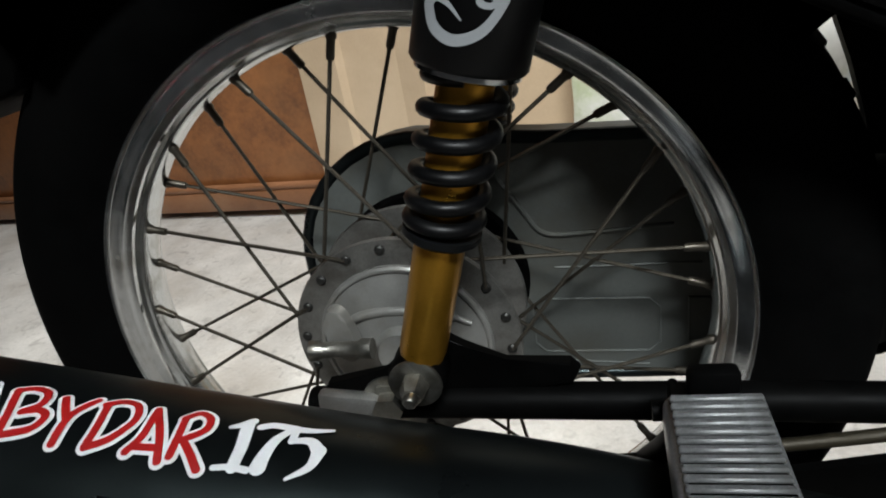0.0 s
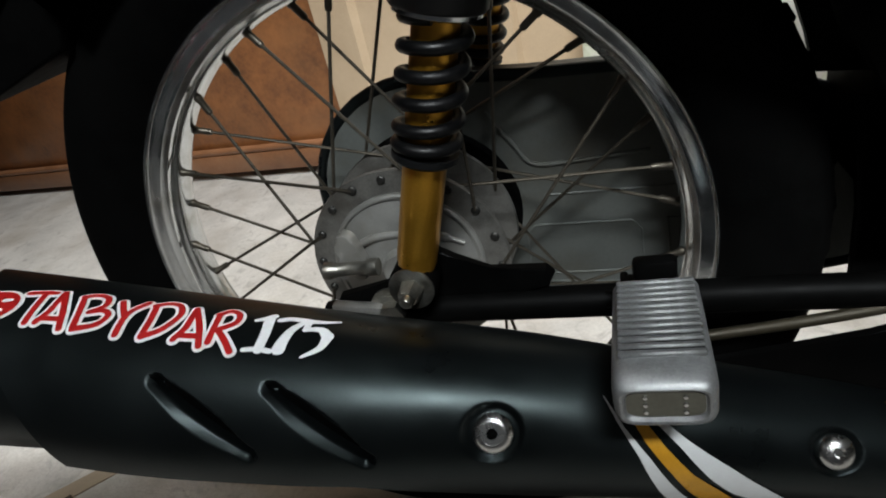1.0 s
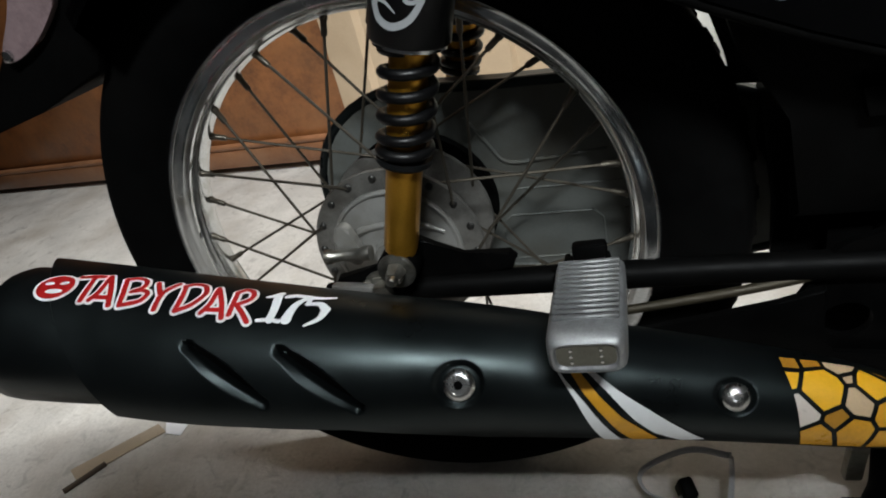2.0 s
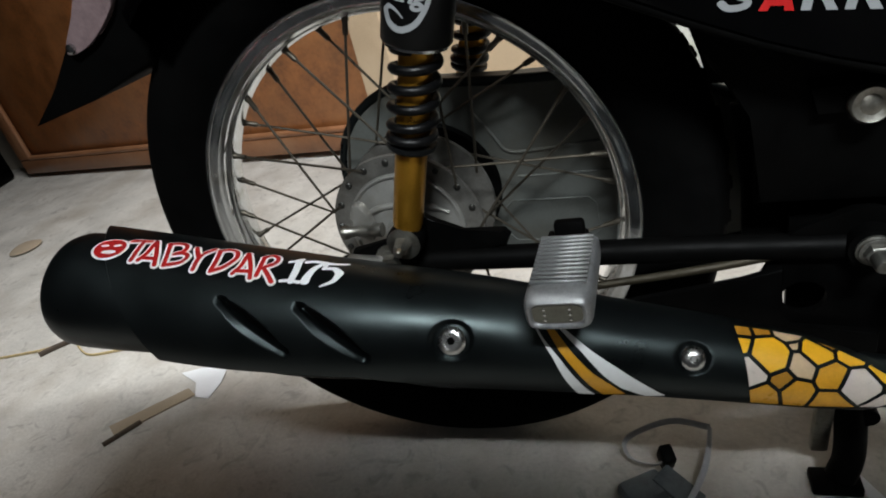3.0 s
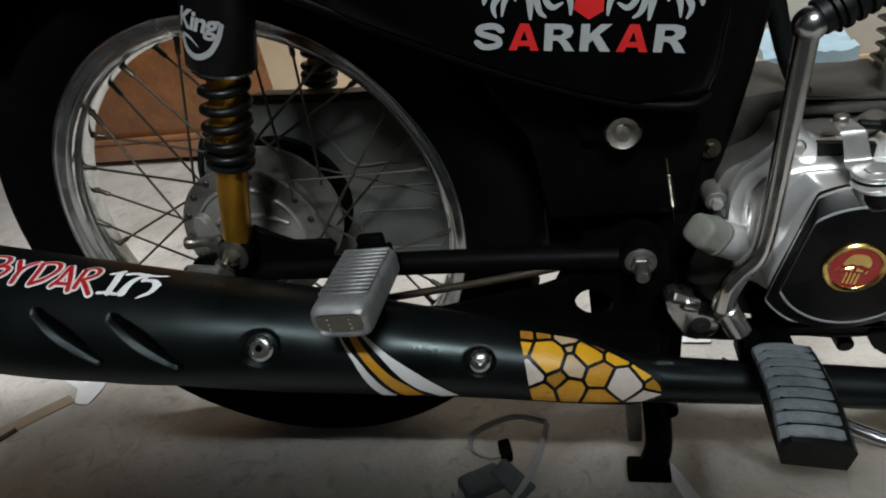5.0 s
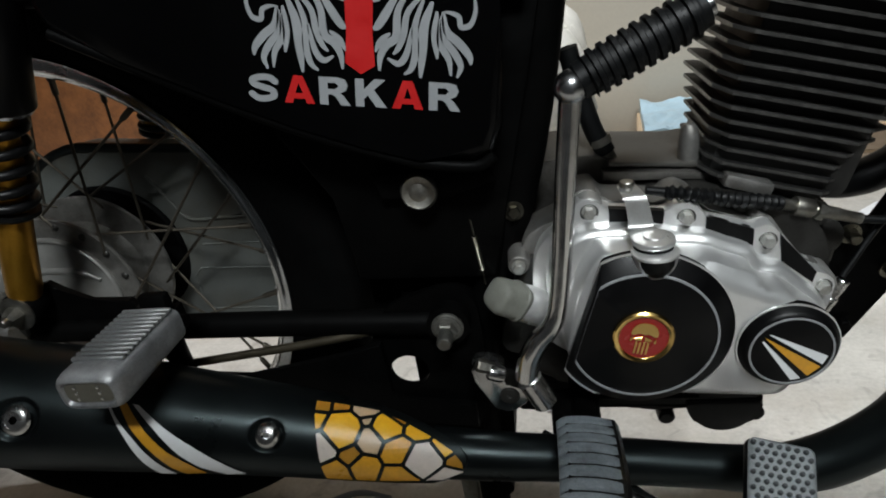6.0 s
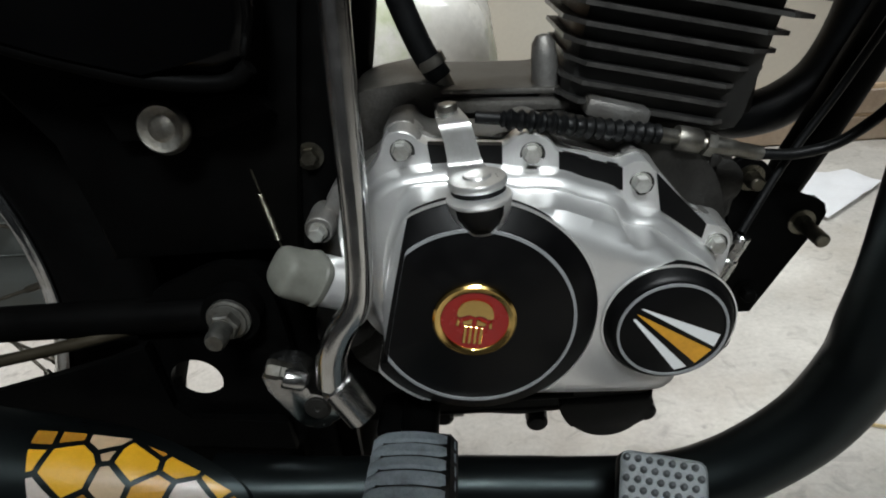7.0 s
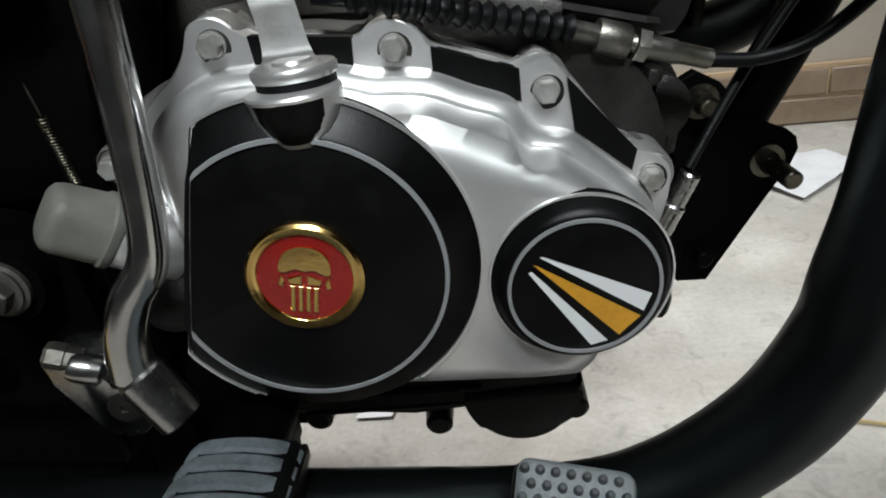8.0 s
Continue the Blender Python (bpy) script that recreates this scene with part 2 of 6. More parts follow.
def again(ob, m):
    """A further part on the same mesh."""
    o = ob.copy()
    scene.collection.objects.link(o)
    o.matrix_basis = m
    return o


def smooth_path(pts, n=8):
    """Catmull-Rom points through pts."""
    p = [Vector(q) for q in pts]
    p = [p[0] * 2 - p[1], *p, p[-1] * 2 - p[-2]]
    out = []
    for a, b, c, d in zip(p, p[1:], p[2:], p[3:]):
        for k in range(n):
            t = k / n
            out.append(0.5 * (2 * b + (c - a) * t + (2 * a - 5 * b + 4 * c - d) * t * t + (3 * b - a - 3 * c + d) * t ** 3))
    out.append(p[-2])
    return out


def sweep(bm, pts, radii, segs=16, cap=True, flat=1.0):
    """A tube along pts; radii: one number or one for each point; flat squeezes it along its second axis."""
    pts = [Vector(q) for q in pts]
    if not hasattr(radii, "__len__"):
        radii = [radii] * len(pts)
    up = Vector((0, 1, 0.01)) if abs((pts[-1] - pts[0]).normalized().y) < 0.9 else Vector((1, 0, 0.01))
    rings = []
    for i, q in enumerate(pts):
        d = (pts[min(i + 1, len(pts) - 1)] - pts[max(i - 1, 0)]).normalized()
        a = (up - d * up.dot(d)).normalized()
        up = a
        b = d.cross(a)
        rings.append([bm.verts.new(q + radii[i] * (math.cos(2 * math.pi * k / segs) * a * flat + math.sin(2 * math.pi * k / segs) * b)) for k in range(segs)])
    for r, s in zip(rings, rings[1:]):
        for k in range(segs):
            bm.faces.new((r[k], r[(k + 1) % segs], s[(k + 1) % segs], s[k]))
    if cap:
        bm.faces.new(rings[0][::-1])
        bm.faces.new(rings[-1])
    return bm


def lathe(bm, profile, m=None, segs=32, closed=False):
    """Turns (radius, height) pairs round the z axis of m."""
    m = m or Matrix.Identity(4)
    rings = []
    for r, h in profile:
        if r < 1e-6:
            rings.append([bm.verts.new(m @ Vector((0, 0, h)))])
        else:
            rings.append([bm.verts.new(m @ Vector((r * math.cos(2 * math.pi * k / segs), r * math.sin(2 * math.pi * k / segs), h))) for k in range(segs)])
    pairs = list(zip(rings, rings[1:]))
    if closed:
        pairs.append((rings[-1], rings[0]))
    for r, s in pairs:
        for k in range(segs):
            j = (k + 1) % segs
            if len(r) == 1 and len(s) == 1:
                continue
            if len(r) == 1:
                bm.faces.new((r[0], s[j], s[k]))
            elif len(s) == 1:
                bm.faces.new((r[k], r[j], s[0]))
            else:
                bm.faces.new((r[k], r[j], s[j], s[k]))
    return bm


def toward(place, direction=(0, -1, 0)):
    """A matrix at place whose z axis points along direction."""
    q = Vector(direction).to_track_quat("Z", "Y")
    return Matrix.Translation(place) @ q.to_matrix().to_4x4()


def block(bm, m, sx, sy, sz, bevel=0.0, seg=2):
    geo = bmesh.ops.create_cube(bm, size=1, matrix=m @ Matrix.Diagonal((sx, sy, sz, 1)))
    if bevel:
        es = {e for v in geo["verts"] for e in v.link_edges}
        bmesh.ops.bevel(bm, geom=list(es), offset=bevel, segments=seg, affect="EDGES", profile=0.5)
    return bm


def slab(bm, outline, y0, y1, bevel=0.0, seg=2):
    """An outline in (x, z), filled and thickened from y0 to the nearer y1, with its near rim rounded."""
    far = [bm.verts.new((x, y0, z)) for x, z in outline]
    near = [bm.verts.new((x, y1, z)) for x, z in outline]
    n = len(outline)
    sides = [bm.faces.new((far[i], far[(i + 1) % n], near[(i + 1) % n], near[i])) for i in range(n)]
    bm.faces.new(far[::-1])
    f = bm.faces.new(near)
    if bevel:
        bmesh.ops.bevel(bm, geom=list(f.edges), offset=bevel, segments=seg, affect="EDGES", profile=0.5, clamp_overlap=True)
    return bm


def rounded(outline, n=6, closed=True):
    """A smooth closed line through (x, z) points."""
    p = [Vector((x, 0, z)) for x, z in outline]
    k = len(p)
    out = []
    for i in range(k):
        a, b, c, d = p[i - 1], p[i], p[(i + 1) % k], p[(i + 2) % k]
        for j in range(n):
            t = j / n
            q = 0.5 * (2 * b + (c - a) * t + (2 * a - 5 * b + 4 * c - d) * t * t + (3 * b - a - 3 * c + d) * t ** 3)
            out.append((q.x, q.z))
    return out


def hexbolt(bm, m, r=0.006, h=0.005, washer=True):
    if washer:
        lathe(bm, [(0, 0), (r * 1.55, 0), (r * 1.55, 0.0012), (0, 0.0012)], m, 24)
    lathe(bm, [(0, 0.001), (r, 0.001), (r, h * 0.85), (r * 0.86, h), (0, h)], m, 6)
    return bm


def flat_text(body, size, shear=0.0, offset=0.0, spacing=1.0):
    """The faces of a word in Blender's own font, as a bmesh in the xy plane."""
    cu = bpy.data.curves.new("word", "FONT")
    cu.body, cu.size, cu.shear, cu.offset, cu.space_character, cu.resolution_u = body, size, shear, offset, spacing, 3
    ob = new("word", cu)
    bpy.context.view_layer.update()
    me = bpy.data.meshes.new_from_object(ob.evaluated_get(bpy.context.evaluated_depsgraph_get()))
    bpy.data.objects.remove(ob)
    bpy.data.curves.remove(cu)
    bm = bmesh.new()
    bm.from_mesh(me)
    bpy.data.meshes.remove(me)
    return bm


def split_long(bm, longest, rounds=5):
    bmesh.ops.triangulate(bm, faces=bm.faces)
    for _ in range(rounds):
        es = [e for e in bm.edges if e.calc_length() > longest]
        if not es:
            break
        bmesh.ops.subdivide_edges(bm, edges=es, cuts=1)
        bmesh.ops.triangulate(bm, faces=[f for f in bm.faces if len(f.verts) > 3])
    return bm


def flat_poly(points):
    bm = bmesh.new()
    bm.faces.new([bm.verts.new((x, y, 0)) for x, y in points])
    return bm


def lay(bm, f):
    for v in bm.verts:
        v.co = f(v.co.x, v.co.y)
    return bm

def stroke(points, w0, w1=None, n=6):
    """A brush stroke along a smooth line of (x, y), from width w0 to w1, with round ends."""
    w1 = w1 or w0
    line = [Vector((p.x, p.z)) for p in smooth_path([(x, 0, y) for x, y in points], n)] if len(points) > 2 else [Vector(p) for p in points]
    last = len(line) - 1
    bm = bmesh.new()
    rows = []
    for i, p in enumerate(line):
        d = (line[min(i + 1, last)] - line[max(i - 1, 0)]).normalized()
        side = Vector((-d.y, d.x)) * (w0 + (w1 - w0) * i / last) / 2
        rows.append([bm.verts.new((*(p + side * k), 0)) for k in (1, 0, -1)])
    for a, b in zip(rows, rows[1:]):
        for k in (0, 1):
            bm.faces.new((a[k], a[k + 1], b[k + 1], b[k]))
    for row, p, away, w in ((rows[0], line[0], line[0] - line[1], w0), (rows[-1], line[-1], line[-1] - line[-2], w1)):
        d = away.normalized()
        side = Vector((-d.y, d.x))
        cap = [bm.verts.new((*(p + (side * math.cos(radians(t)) + d * math.sin(radians(t))) * w / 2), 0)) for t in range(30, 180, 30)]
        ends = (row[0], row[2]) if (row[0].co.to_2d() - p).dot(side) > 0 else (row[2], row[0])
        fan = [ends[0], *cap, ends[1]]
        for a, b in zip(fan, fan[1:]):
            bm.faces.new((row[1], a, b))
    return bm


# the room
WALL_A, WALL_B = Vector((-2.62, 1.40, 0)), Vector((2.60, 0.64, 0))
WDIR = (WALL_B - WALL_A).normalized()
WNOR = Vector((WDIR.y, -WDIR.x, 0))


def on_wall(s, d, z):
    """s metres along the far wall from the cabinet's foot, d metres out from it, at height z."""
    return Vector((-2.161, 1.333, z)) + WDIR * s + WNOR * d


def structure(name, bm, material, label, category):
    return tagged(link_mesh(name, bm, material, False), label, category, kind="structure")


bm = bmesh.new()
block(bm, pose(0, -0.6, -0.05), 7, 5.6, 0.1)
structure("floor", bm, FLOOR, "pale stained cement floor with dust and scraps", "floor")
bm = bmesh.new()
mid = (WALL_A + WALL_B) / 2 - WNOR * 0.075
block(bm, Matrix.Translation((mid.x, mid.y, 1.4)) @ Matrix.Rotation(math.atan2(WDIR.y, WDIR.x), 4, "Z"), (WALL_B - WALL_A).length + 1.6, 0.15, 2.8)
structure("wall_north", bm, WALLP, "cream painted wall, scuffed and stained", "wall")
# unseen walls that close the room, kept dark to hold back bounced light
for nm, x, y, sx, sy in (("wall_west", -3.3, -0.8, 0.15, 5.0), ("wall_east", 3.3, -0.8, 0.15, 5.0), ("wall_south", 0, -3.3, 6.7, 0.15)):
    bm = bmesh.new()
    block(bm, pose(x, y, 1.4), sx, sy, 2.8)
    structure(nm, bm, DARKWALL, "plain unseen wall closing the room, dark to cut bounced light", "wall")
# added out of view: keeps the lamp behind it off the near floor
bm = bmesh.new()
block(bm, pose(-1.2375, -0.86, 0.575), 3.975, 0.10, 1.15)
structure("shade_wall", bm, DARKWALL, "plain dark low wall, unseen, added to shade the foreground floor", "wall")
# unseen ceiling, nearly black to weaken the fill on the floor
bm = bmesh.new()
block(bm, pose(0, -0.6, 2.85), 7, 5.6, 0.1)
structure("ceiling", bm, CEIL, "plain unseen ceiling, dark to cut bounced light", "ceiling")

# skirting: two courses of brown tile with a pale joint between
SKIRTING = structure("skirting", block(bmesh.new(), Matrix.Translation(on_wall(3.42, 0.008, 0.055)) @ Matrix.Rotation(math.atan2(WDIR.y, WDIR.x), 4, "Z"), 3.2, 0.012, 0.11),
                     SANDV, "brown tiled skirting with pale joints along the cream wall", "skirting")
bm = block(bmesh.new(), Matrix.Identity(4), 0.298, 0.008, 0.046, 0.002, 1)
tile = part("tile", bm, SKIRT, SKIRTING)
wrot = Matrix.Rotation(math.atan2(WDIR.y, WDIR.x), 4, "Z")
first = True
for i, row in itertools.product(range(10), range(2)):
    m = Matrix.Translation(on_wall(1.98 + 0.304 * i + 0.1 * row, 0.017, 0.026 + 0.053 * row)) @ wrot
    if first:
        tile.matrix_basis, first = m, False
    else:
        again(tile, m)


def thing(name, label, category, group="", at=(0, 0, 0)):
    ob = new(name)
    ob.empty_display_size = 0.1
    ob.location = at
    return tagged(ob, label, category, group)


# wooden cabinet along the far wall
def cabinet():
    width, depth, height = 1.92, 0.10, 1.9
    base = thing("wooden_cabinet", "varnished brown wooden cabinet with moulded panels, against the cream wall", "cabinet")
    base.matrix_world = Matrix.Translation(on_wall(width / 2, 0.06, 0)) @ wrot
    bm = block(bmesh.new(), pose(0, 0.01, 0.018 + height / 2), width, depth - 0.03, height, 0.003)
    part("body", bm, WOOD, base)
    bm = block(bmesh.new(), pose(0, 0.02, 0.009), width - 0.03, depth - 0.06, 0.018)
    part("plinth", bm, DARKW, base, "dark recessed plinth")
    y = -depth / 2 + 0.014
    for nm, x, z, sx, sz in (("bottom_rail", 0, 0.045, width, 0.055), ("top_rail", 0, 0.018 + height - 0.03, width, 0.06),
                             ("stile", -width / 2 + 0.0275, 0.018 + height / 2, 0.055, height - 0.12), ("stile", width / 2 - 0.0275, 0.018 + height / 2, 0.055, height - 0.12)):
        part(nm, block(bmesh.new(), pose(x, y, z), sx, 0.022, sz, 0.004), WOODF, base)
    # rounded bead just inside the frame
    for nm, a, b in (("bead", (-width / 2 + 0.062, 0.082), (width / 2 - 0.062, 0.082)), ("bead", (-width / 2 + 0.064, 0.078), (-width / 2 + 0.064, height - 0.06)),
                     ("bead", (width / 2 - 0.064, 0.078), (width / 2 - 0.064, height - 0.06))):
        bm = sweep(bmesh.new(), [(a[0], y - 0.002, a[1]), (b[0], y - 0.002, b[1])], 0.010, 12)
        part(nm, bm, WOODF, base, "rounded bead worn pale along its edge")
    return base


cabinet()


def creased_sheet():
    """A tall sheet with upright creases that leans on the wall beside the cabinet."""
    bm = bmesh.new()
    xs = [0, 0.10, 0.115, 0.24, 0.30, 0.315, 0.46, 0.47, 0.60]
    ds = [0.05, 0.062, 0.05, 0.055, 0.075, 0.056, 0.062, 0.050, 0.06]
    zs = [0.0, 0.3, 0.7, 1.15]
    rows = []
    for k, back in enumerate((0, 0.004)):
        rows.append([[bm.verts.new(on_wall(1.735 + x, d + 0.10 - back - 0.03 * z, z)) for x, d in zip(xs, ds)] for z in zs])
    for rr in rows:
        for a, b in zip(rr, rr[1:]):
            for i in range(len(xs) - 1):
                bm.faces.new((a[i], a[i + 1], b[i + 1], b[i]))
    f, g = rows
    rim_f = f[0] + [r[-1] for r in f[1:]] + f[-1][-2::-1] + [r[0] for r in f[-2:0:-1]]
    rim_g = g[0] + [r[-1] for r in g[1:]] + g[-1][-2::-1] + [r[0] for r in g[-2:0:-1]]
    for i in range(len(rim_f)):
        j = (i + 1) % len(rim_f)
        bm.faces.new((rim_f[i], rim_f[j], rim_g[j], rim_g[i]))
    return tagged(link_mesh("cardboard_sheet", bm, CARD, False), "creased beige cardboard sheet leaning on the wall beside the cabinet", "cardboard")


creased_sheet()


def plank():
    bm = block(bmesh.new(), Matrix.Translation(on_wall(2.345, 0.14, 0.45)) @ wrot, 0.035, 0.03, 0.9, 0.003)
    return tagged(link_mesh("wood_batten", bm, CARD, False), "narrow upright wooden batten leaning at the wall", "batten")


plank()


def sack(name, at, sx, sy, sz, material, label, seed):
    """A soft bag, slumped: a rounded block with uneven sides."""
    bm = bmesh.new()
    bmesh.ops.create_cube(bm, size=1)
    bmesh.ops.subdivide_edges(bm, edges=bm.edges, cuts=9, use_grid_fill=True)
    for v in bm.verts:
        p = v.co * 2
        r = (abs(p.x) ** 5 + abs(p.y) ** 5 + abs(p.z) ** 5) ** 0.2
        q = p / max(r, 1e-6) / 2 * max(abs(p.x), abs(p.y), abs(p.z)) ** 0
        k = noise.noise(q * 4 + Vector((seed, 0, 0))) * 0.10 + noise.noise(q * 11 + Vector((0, seed, 0))) * 0.04
        v.co = Vector((q.x * sx * (1 + k), q.y * sy * (1 + k), (q.z + 0.5) * sz * (1 + k * 0.7)))
        v.co.z = max(v.co.z, 0)
    ob = link_mesh(name, bm, material)
    ob.matrix_world = Matrix.Translation(at) @ wrot
    return tagged(ob, label, "bag")


PRINT = make_mat("printed_plastic", (0.70, 0.68, 0.63), 0.25, var=0.12, scale=16, fine=60, bump=0.35, tint=(0.42, 0.50, 0.22), tint_amount=0.8, tint_scale=9)
sack("plastic_sack", on_wall(2.56, 0.16, 0), 0.44, 0.20, 0.42, PRINT, "white plastic sack with faded green print, slumped at the wall", 3.0)


def box_carton():
    bm = bmesh.new()
    block(bm, pose(0, 0, 0.085), 0.17, 0.22, 0.17, 0.002, 1)
    ob = link_mesh("carton", bm, CARD, False)
    ob.matrix_world = Matrix.Translation((0.745, 0.775, 0)) @ Matrix.Rotation(radians(-8), 4, "Z")
    return tagged(ob, "small beige cardboard carton on the floor by the wall", "box")


box_carton()


def folded_bag():
    bm = bmesh.new()
    bmesh.ops.create_grid(bm, x_segments=30, y_segments=20, size=0.5)
    for v in bm.verts:
        x, y = v.co.x * 0.15, v.co.y * 0.21
        v.co = Vector((x, y, 0.025 + 0.012 * noise.noise(Vector((x * 18, y * 22, 1))) + 0.006 * noise.noise(Vector((x * 60, y * 50, 4)))))
    top = list(bm.faces)
    ext = bmesh.ops.extrude_face_region(bm, geom=top)
    for v in [g for g in ext["geom"] if isinstance(g, bmesh.types.BMVert)]:
        v.co.z = 0
    ob = link_mesh("blue_packet", bm, BLUEP)
    ob.matrix_world = Matrix.Translation((0.745, 0.775, 0.171)) @ Matrix.Rotation(radians(-6), 4, "Z")
    return tagged(ob, "crumpled pale blue plastic packet lying on the carton", "packet")


folded_bag()


def scrap(points, at, turn, label, lift=0.004, seed=0, name="paper_scrap", material=None):
    """A cut piece of sheet with slightly lifted corners, lying on the floor."""
    bm = flat_poly(points)
    split_long(bm, 0.02, 4)
    for v in bm.verts:
        v.co.z = 0.0022 + lift * (0.5 + 0.5 * noise.noise(Vector((v.co.x * 22 + seed, v.co.y * 22, seed))))
    ext = bmesh.ops.extrude_face_region(bm, geom=list(bm.faces))
    for v in [g for g in ext["geom"] if isinstance(g, bmesh.types.BMVert)]:
        v.co.z -= 0.0006
    ob = link_mesh(name, bm, material or PAPER, False)
    ob.matrix_world = Matrix.Translation((*at, 0)) @ Matrix.Rotation(radians(turn), 4, "Z")
    return tagged(ob, label, "paper", "scraps on the floor")


scrap([(-0.054, 0.017), (-0.021, 0.031), (0.032, 0.034), (0.042, -0.004), (0.041, -0.040), (0.012, -0.036), (-0.008, -0.005)], (-0.490, 0.060), 0,
      "white notched scrap of sticker backing paper on the cement", seed=1)
scrap([(-0.10, -0.07), (0.08, -0.045), (0.09, 0.02), (0.03, 0.08), (-0.09, 0.06)], (1.10, 0.60), 30, "white sheet of paper on the cement by the skirting", 0.012, 2)
scrap([(-0.02, -0.012), (0.016, -0.014), (0.022, 0.01), (-0.012, 0.014)], (0.468, 0.14), 0, "small white paper scrap on the cement under the engine", seed=3)
scrap([(-0.008, 0.028), (0.002, 0.028), (0.016, -0.028), (0.0, -0.032)], (0.418, -0.097), 14, "long white paper offcut on the cement beside the stand", seed=4)


def strip(name, pts, r, material, label, category):
    bm = sweep(bmesh.new(), smooth_path(pts, 5), r, 8, flat=0.6)
    return tagged(link_mesh(name, bm, material), label, category)


strip("straw", [(0.852, 0.08, 0.003), (0.89, 0.062, 0.004), (0.96, 0.045, 0.003)], 0.0022, STRAW, "thin dry straw on the cement floor", "straw")
strip("wood_sliver", [(-0.579, -0.079, 0.004), (-0.562, -0.056, 0.004), (-0.544, -0.031, 0.004)], 0.0045, DARKW, "dark sliver of wood on the cement floor", "wood")
strip("wood_sliver", [(-0.935, 0.128, 0.005), (-0.915, 0.150, 0.005), (-0.890, 0.172, 0.005)], 0.0065, DARKW, "dark sliver of wood beside the yellowish cord", "wood")
strip("cord", [(-1.10, 0.11, 0.003), (-1.0, 0.132, 0.003), (-0.935, 0.150, 0.003), (-0.897, 0.178, 0.003), (-0.86, 0.155, 0.003), (-0.805, 0.129, 0.003), (-0.74, 0.141, 0.003), (-0.685, 0.154, 0.003)], 0.0030, STRAW, "loose yellowish cord on the cement floor", "cord")
bm = slab(bmesh.new(), [(-0.068, -0.014), (0.060, -0.016), (0.068, 0.010), (-0.060, 0.016)], 0, -0.002)
bm.transform(Matrix.Rotation(radians(90), 4, "X"))
ob = link_mesh("cardboard_offcut", bm, TAN, False)
ob.matrix_world = Matrix.Translation((-0.540, -0.008, 0.003)) @ Matrix.Rotation(radians(41), 4, "Z")
tagged(ob, "faded tan cardboard offcut lying flat on the cement", "cardboard")


def strap_loop():
    """A plastic strap bent into a loop through a small dark buckle."""
    base = thing("strap_with_buckle", "grey plastic strap looped through a dark buckle on cement", "strap", at=(0.225, -0.085, 0))
    loop = [(0.053, 0.053, 0.026), (0.012, 0.057, 0.030), (-0.034, 0.036, 0.024), (-0.032, 0.016, 0.016), (-0.004, 0.008, 0.016), (0.008, 0.022, 0.020)]
    rest = [(0.053, 0.053, 0.026), (0.050, 0.030, 0.024), (0.042, 0.000, 0.018), (0.020, -0.042, 0.010), (-0.004, -0.060, 0.006), (-0.036, -0.056, 0.005), (-0.052, -0.034, 0.005)]
    part("strap", sweep(bmesh.new(), smooth_path(loop, 8), 0.0050, 8, flat=0.25), STRAP, base)
    part("strap", sweep(bmesh.new(), smooth_path(rest, 8), 0.0050, 8, flat=0.25), STRAP, base)
    bm = block(bmesh.new(), pose(0.006, 0.016, 0.019, 24, 0, 20), 0.014, 0.020, 0.030, 0.003)
    part("buckle_post", bm, FRAMEB, base, "dark upright of the buckle")
    bm = block(bmesh.new(), pose(-0.018, -0.022, 0.011, 6, 10, 38), 0.050, 0.030, 0.018, 0.005)
    part("buckle", bm, STUDRUB, base, "dark moulded buckle")
    bm = block(bmesh.new(), pose(0.016, -0.018, 0.012, 0, 14, -38), 0.048, 0.026, 0.007, 0.002)
    part("clip", bm, STUDRUB, base, "dark grey folded clip")
    bm = block(bmesh.new(), pose(-0.040, -0.040, 0.008, 0, 0, 70), 0.026, 0.012, 0.012, 0.003)
    part("clip", bm, STRAP, base, "grey folded clip")
    return base


strap_loop()
bm = block(bmesh.new(), pose(-2.42, 1.08, 0.30, 0, 0, 12), 0.34, 0.30, 0.60, 0.02)
tagged(link_mesh("black_case", bm, FRAMEB), "dark case standing on the floor beside the cabinet", "case")
# low disc standing in for a flat tan mark on the cement
tagged(link_mesh("tan_mark", lathe(bmesh.new(), [(0, 0), (0.035, 0.001), (0.046, 0.005), (0.034, 0.011), (0, 0.013)], pose(-1.50, 0.60, 0), 14), TAN), "low tan mark on the cement floor", "litter")

# the motorcycle
AX, WX = 0.307, -0.003
bike = thing("motorcycle", "black motorcycle with gold shock absorbers and stickered exhaust, on cement", "motorcycle")


def axle_point(r, deg, y):
    a = radians(deg)
    return Vector((WX + r * math.cos(a), y, AX + r * math.sin(a)))


AXLE = Matrix.Translation((WX, 0, AX)) @ Matrix.Rotation(radians(90), 4, "X")

# rear wheel: hub, tyre, rim, spokes
bm = lathe(bmesh.new(), [(0.0, 0.030), (0.060, 0.030), (0.062, 0.0295), (0.081, 0.0295), (0.082, 0.027), (0.081, 0.0245), (0.056, 0.022), (0.05, 0.012), (0.05, -0.012), (0.056, -0.022), (0.081, -0.0245), (0.082, -0.027), (0.081, -0.0295), (0.0, -0.03)], AXLE, 64)
wheel = part("rear_wheel", bm, HUBM, bike, "spoked wheel with a weathered alloy drum hub")
TYRE = [(0.222, 0.021), (0.2300, 0.0225), (0.2345, 0.0270), (0.243, 0.0325), (0.258, 0.0375), (0.272, 0.0385), (0.285, 0.0365), (0.2925, 0.0335), (0.2995, 0.027), (0.3050, 0.014), (0.3065, 0.0)]
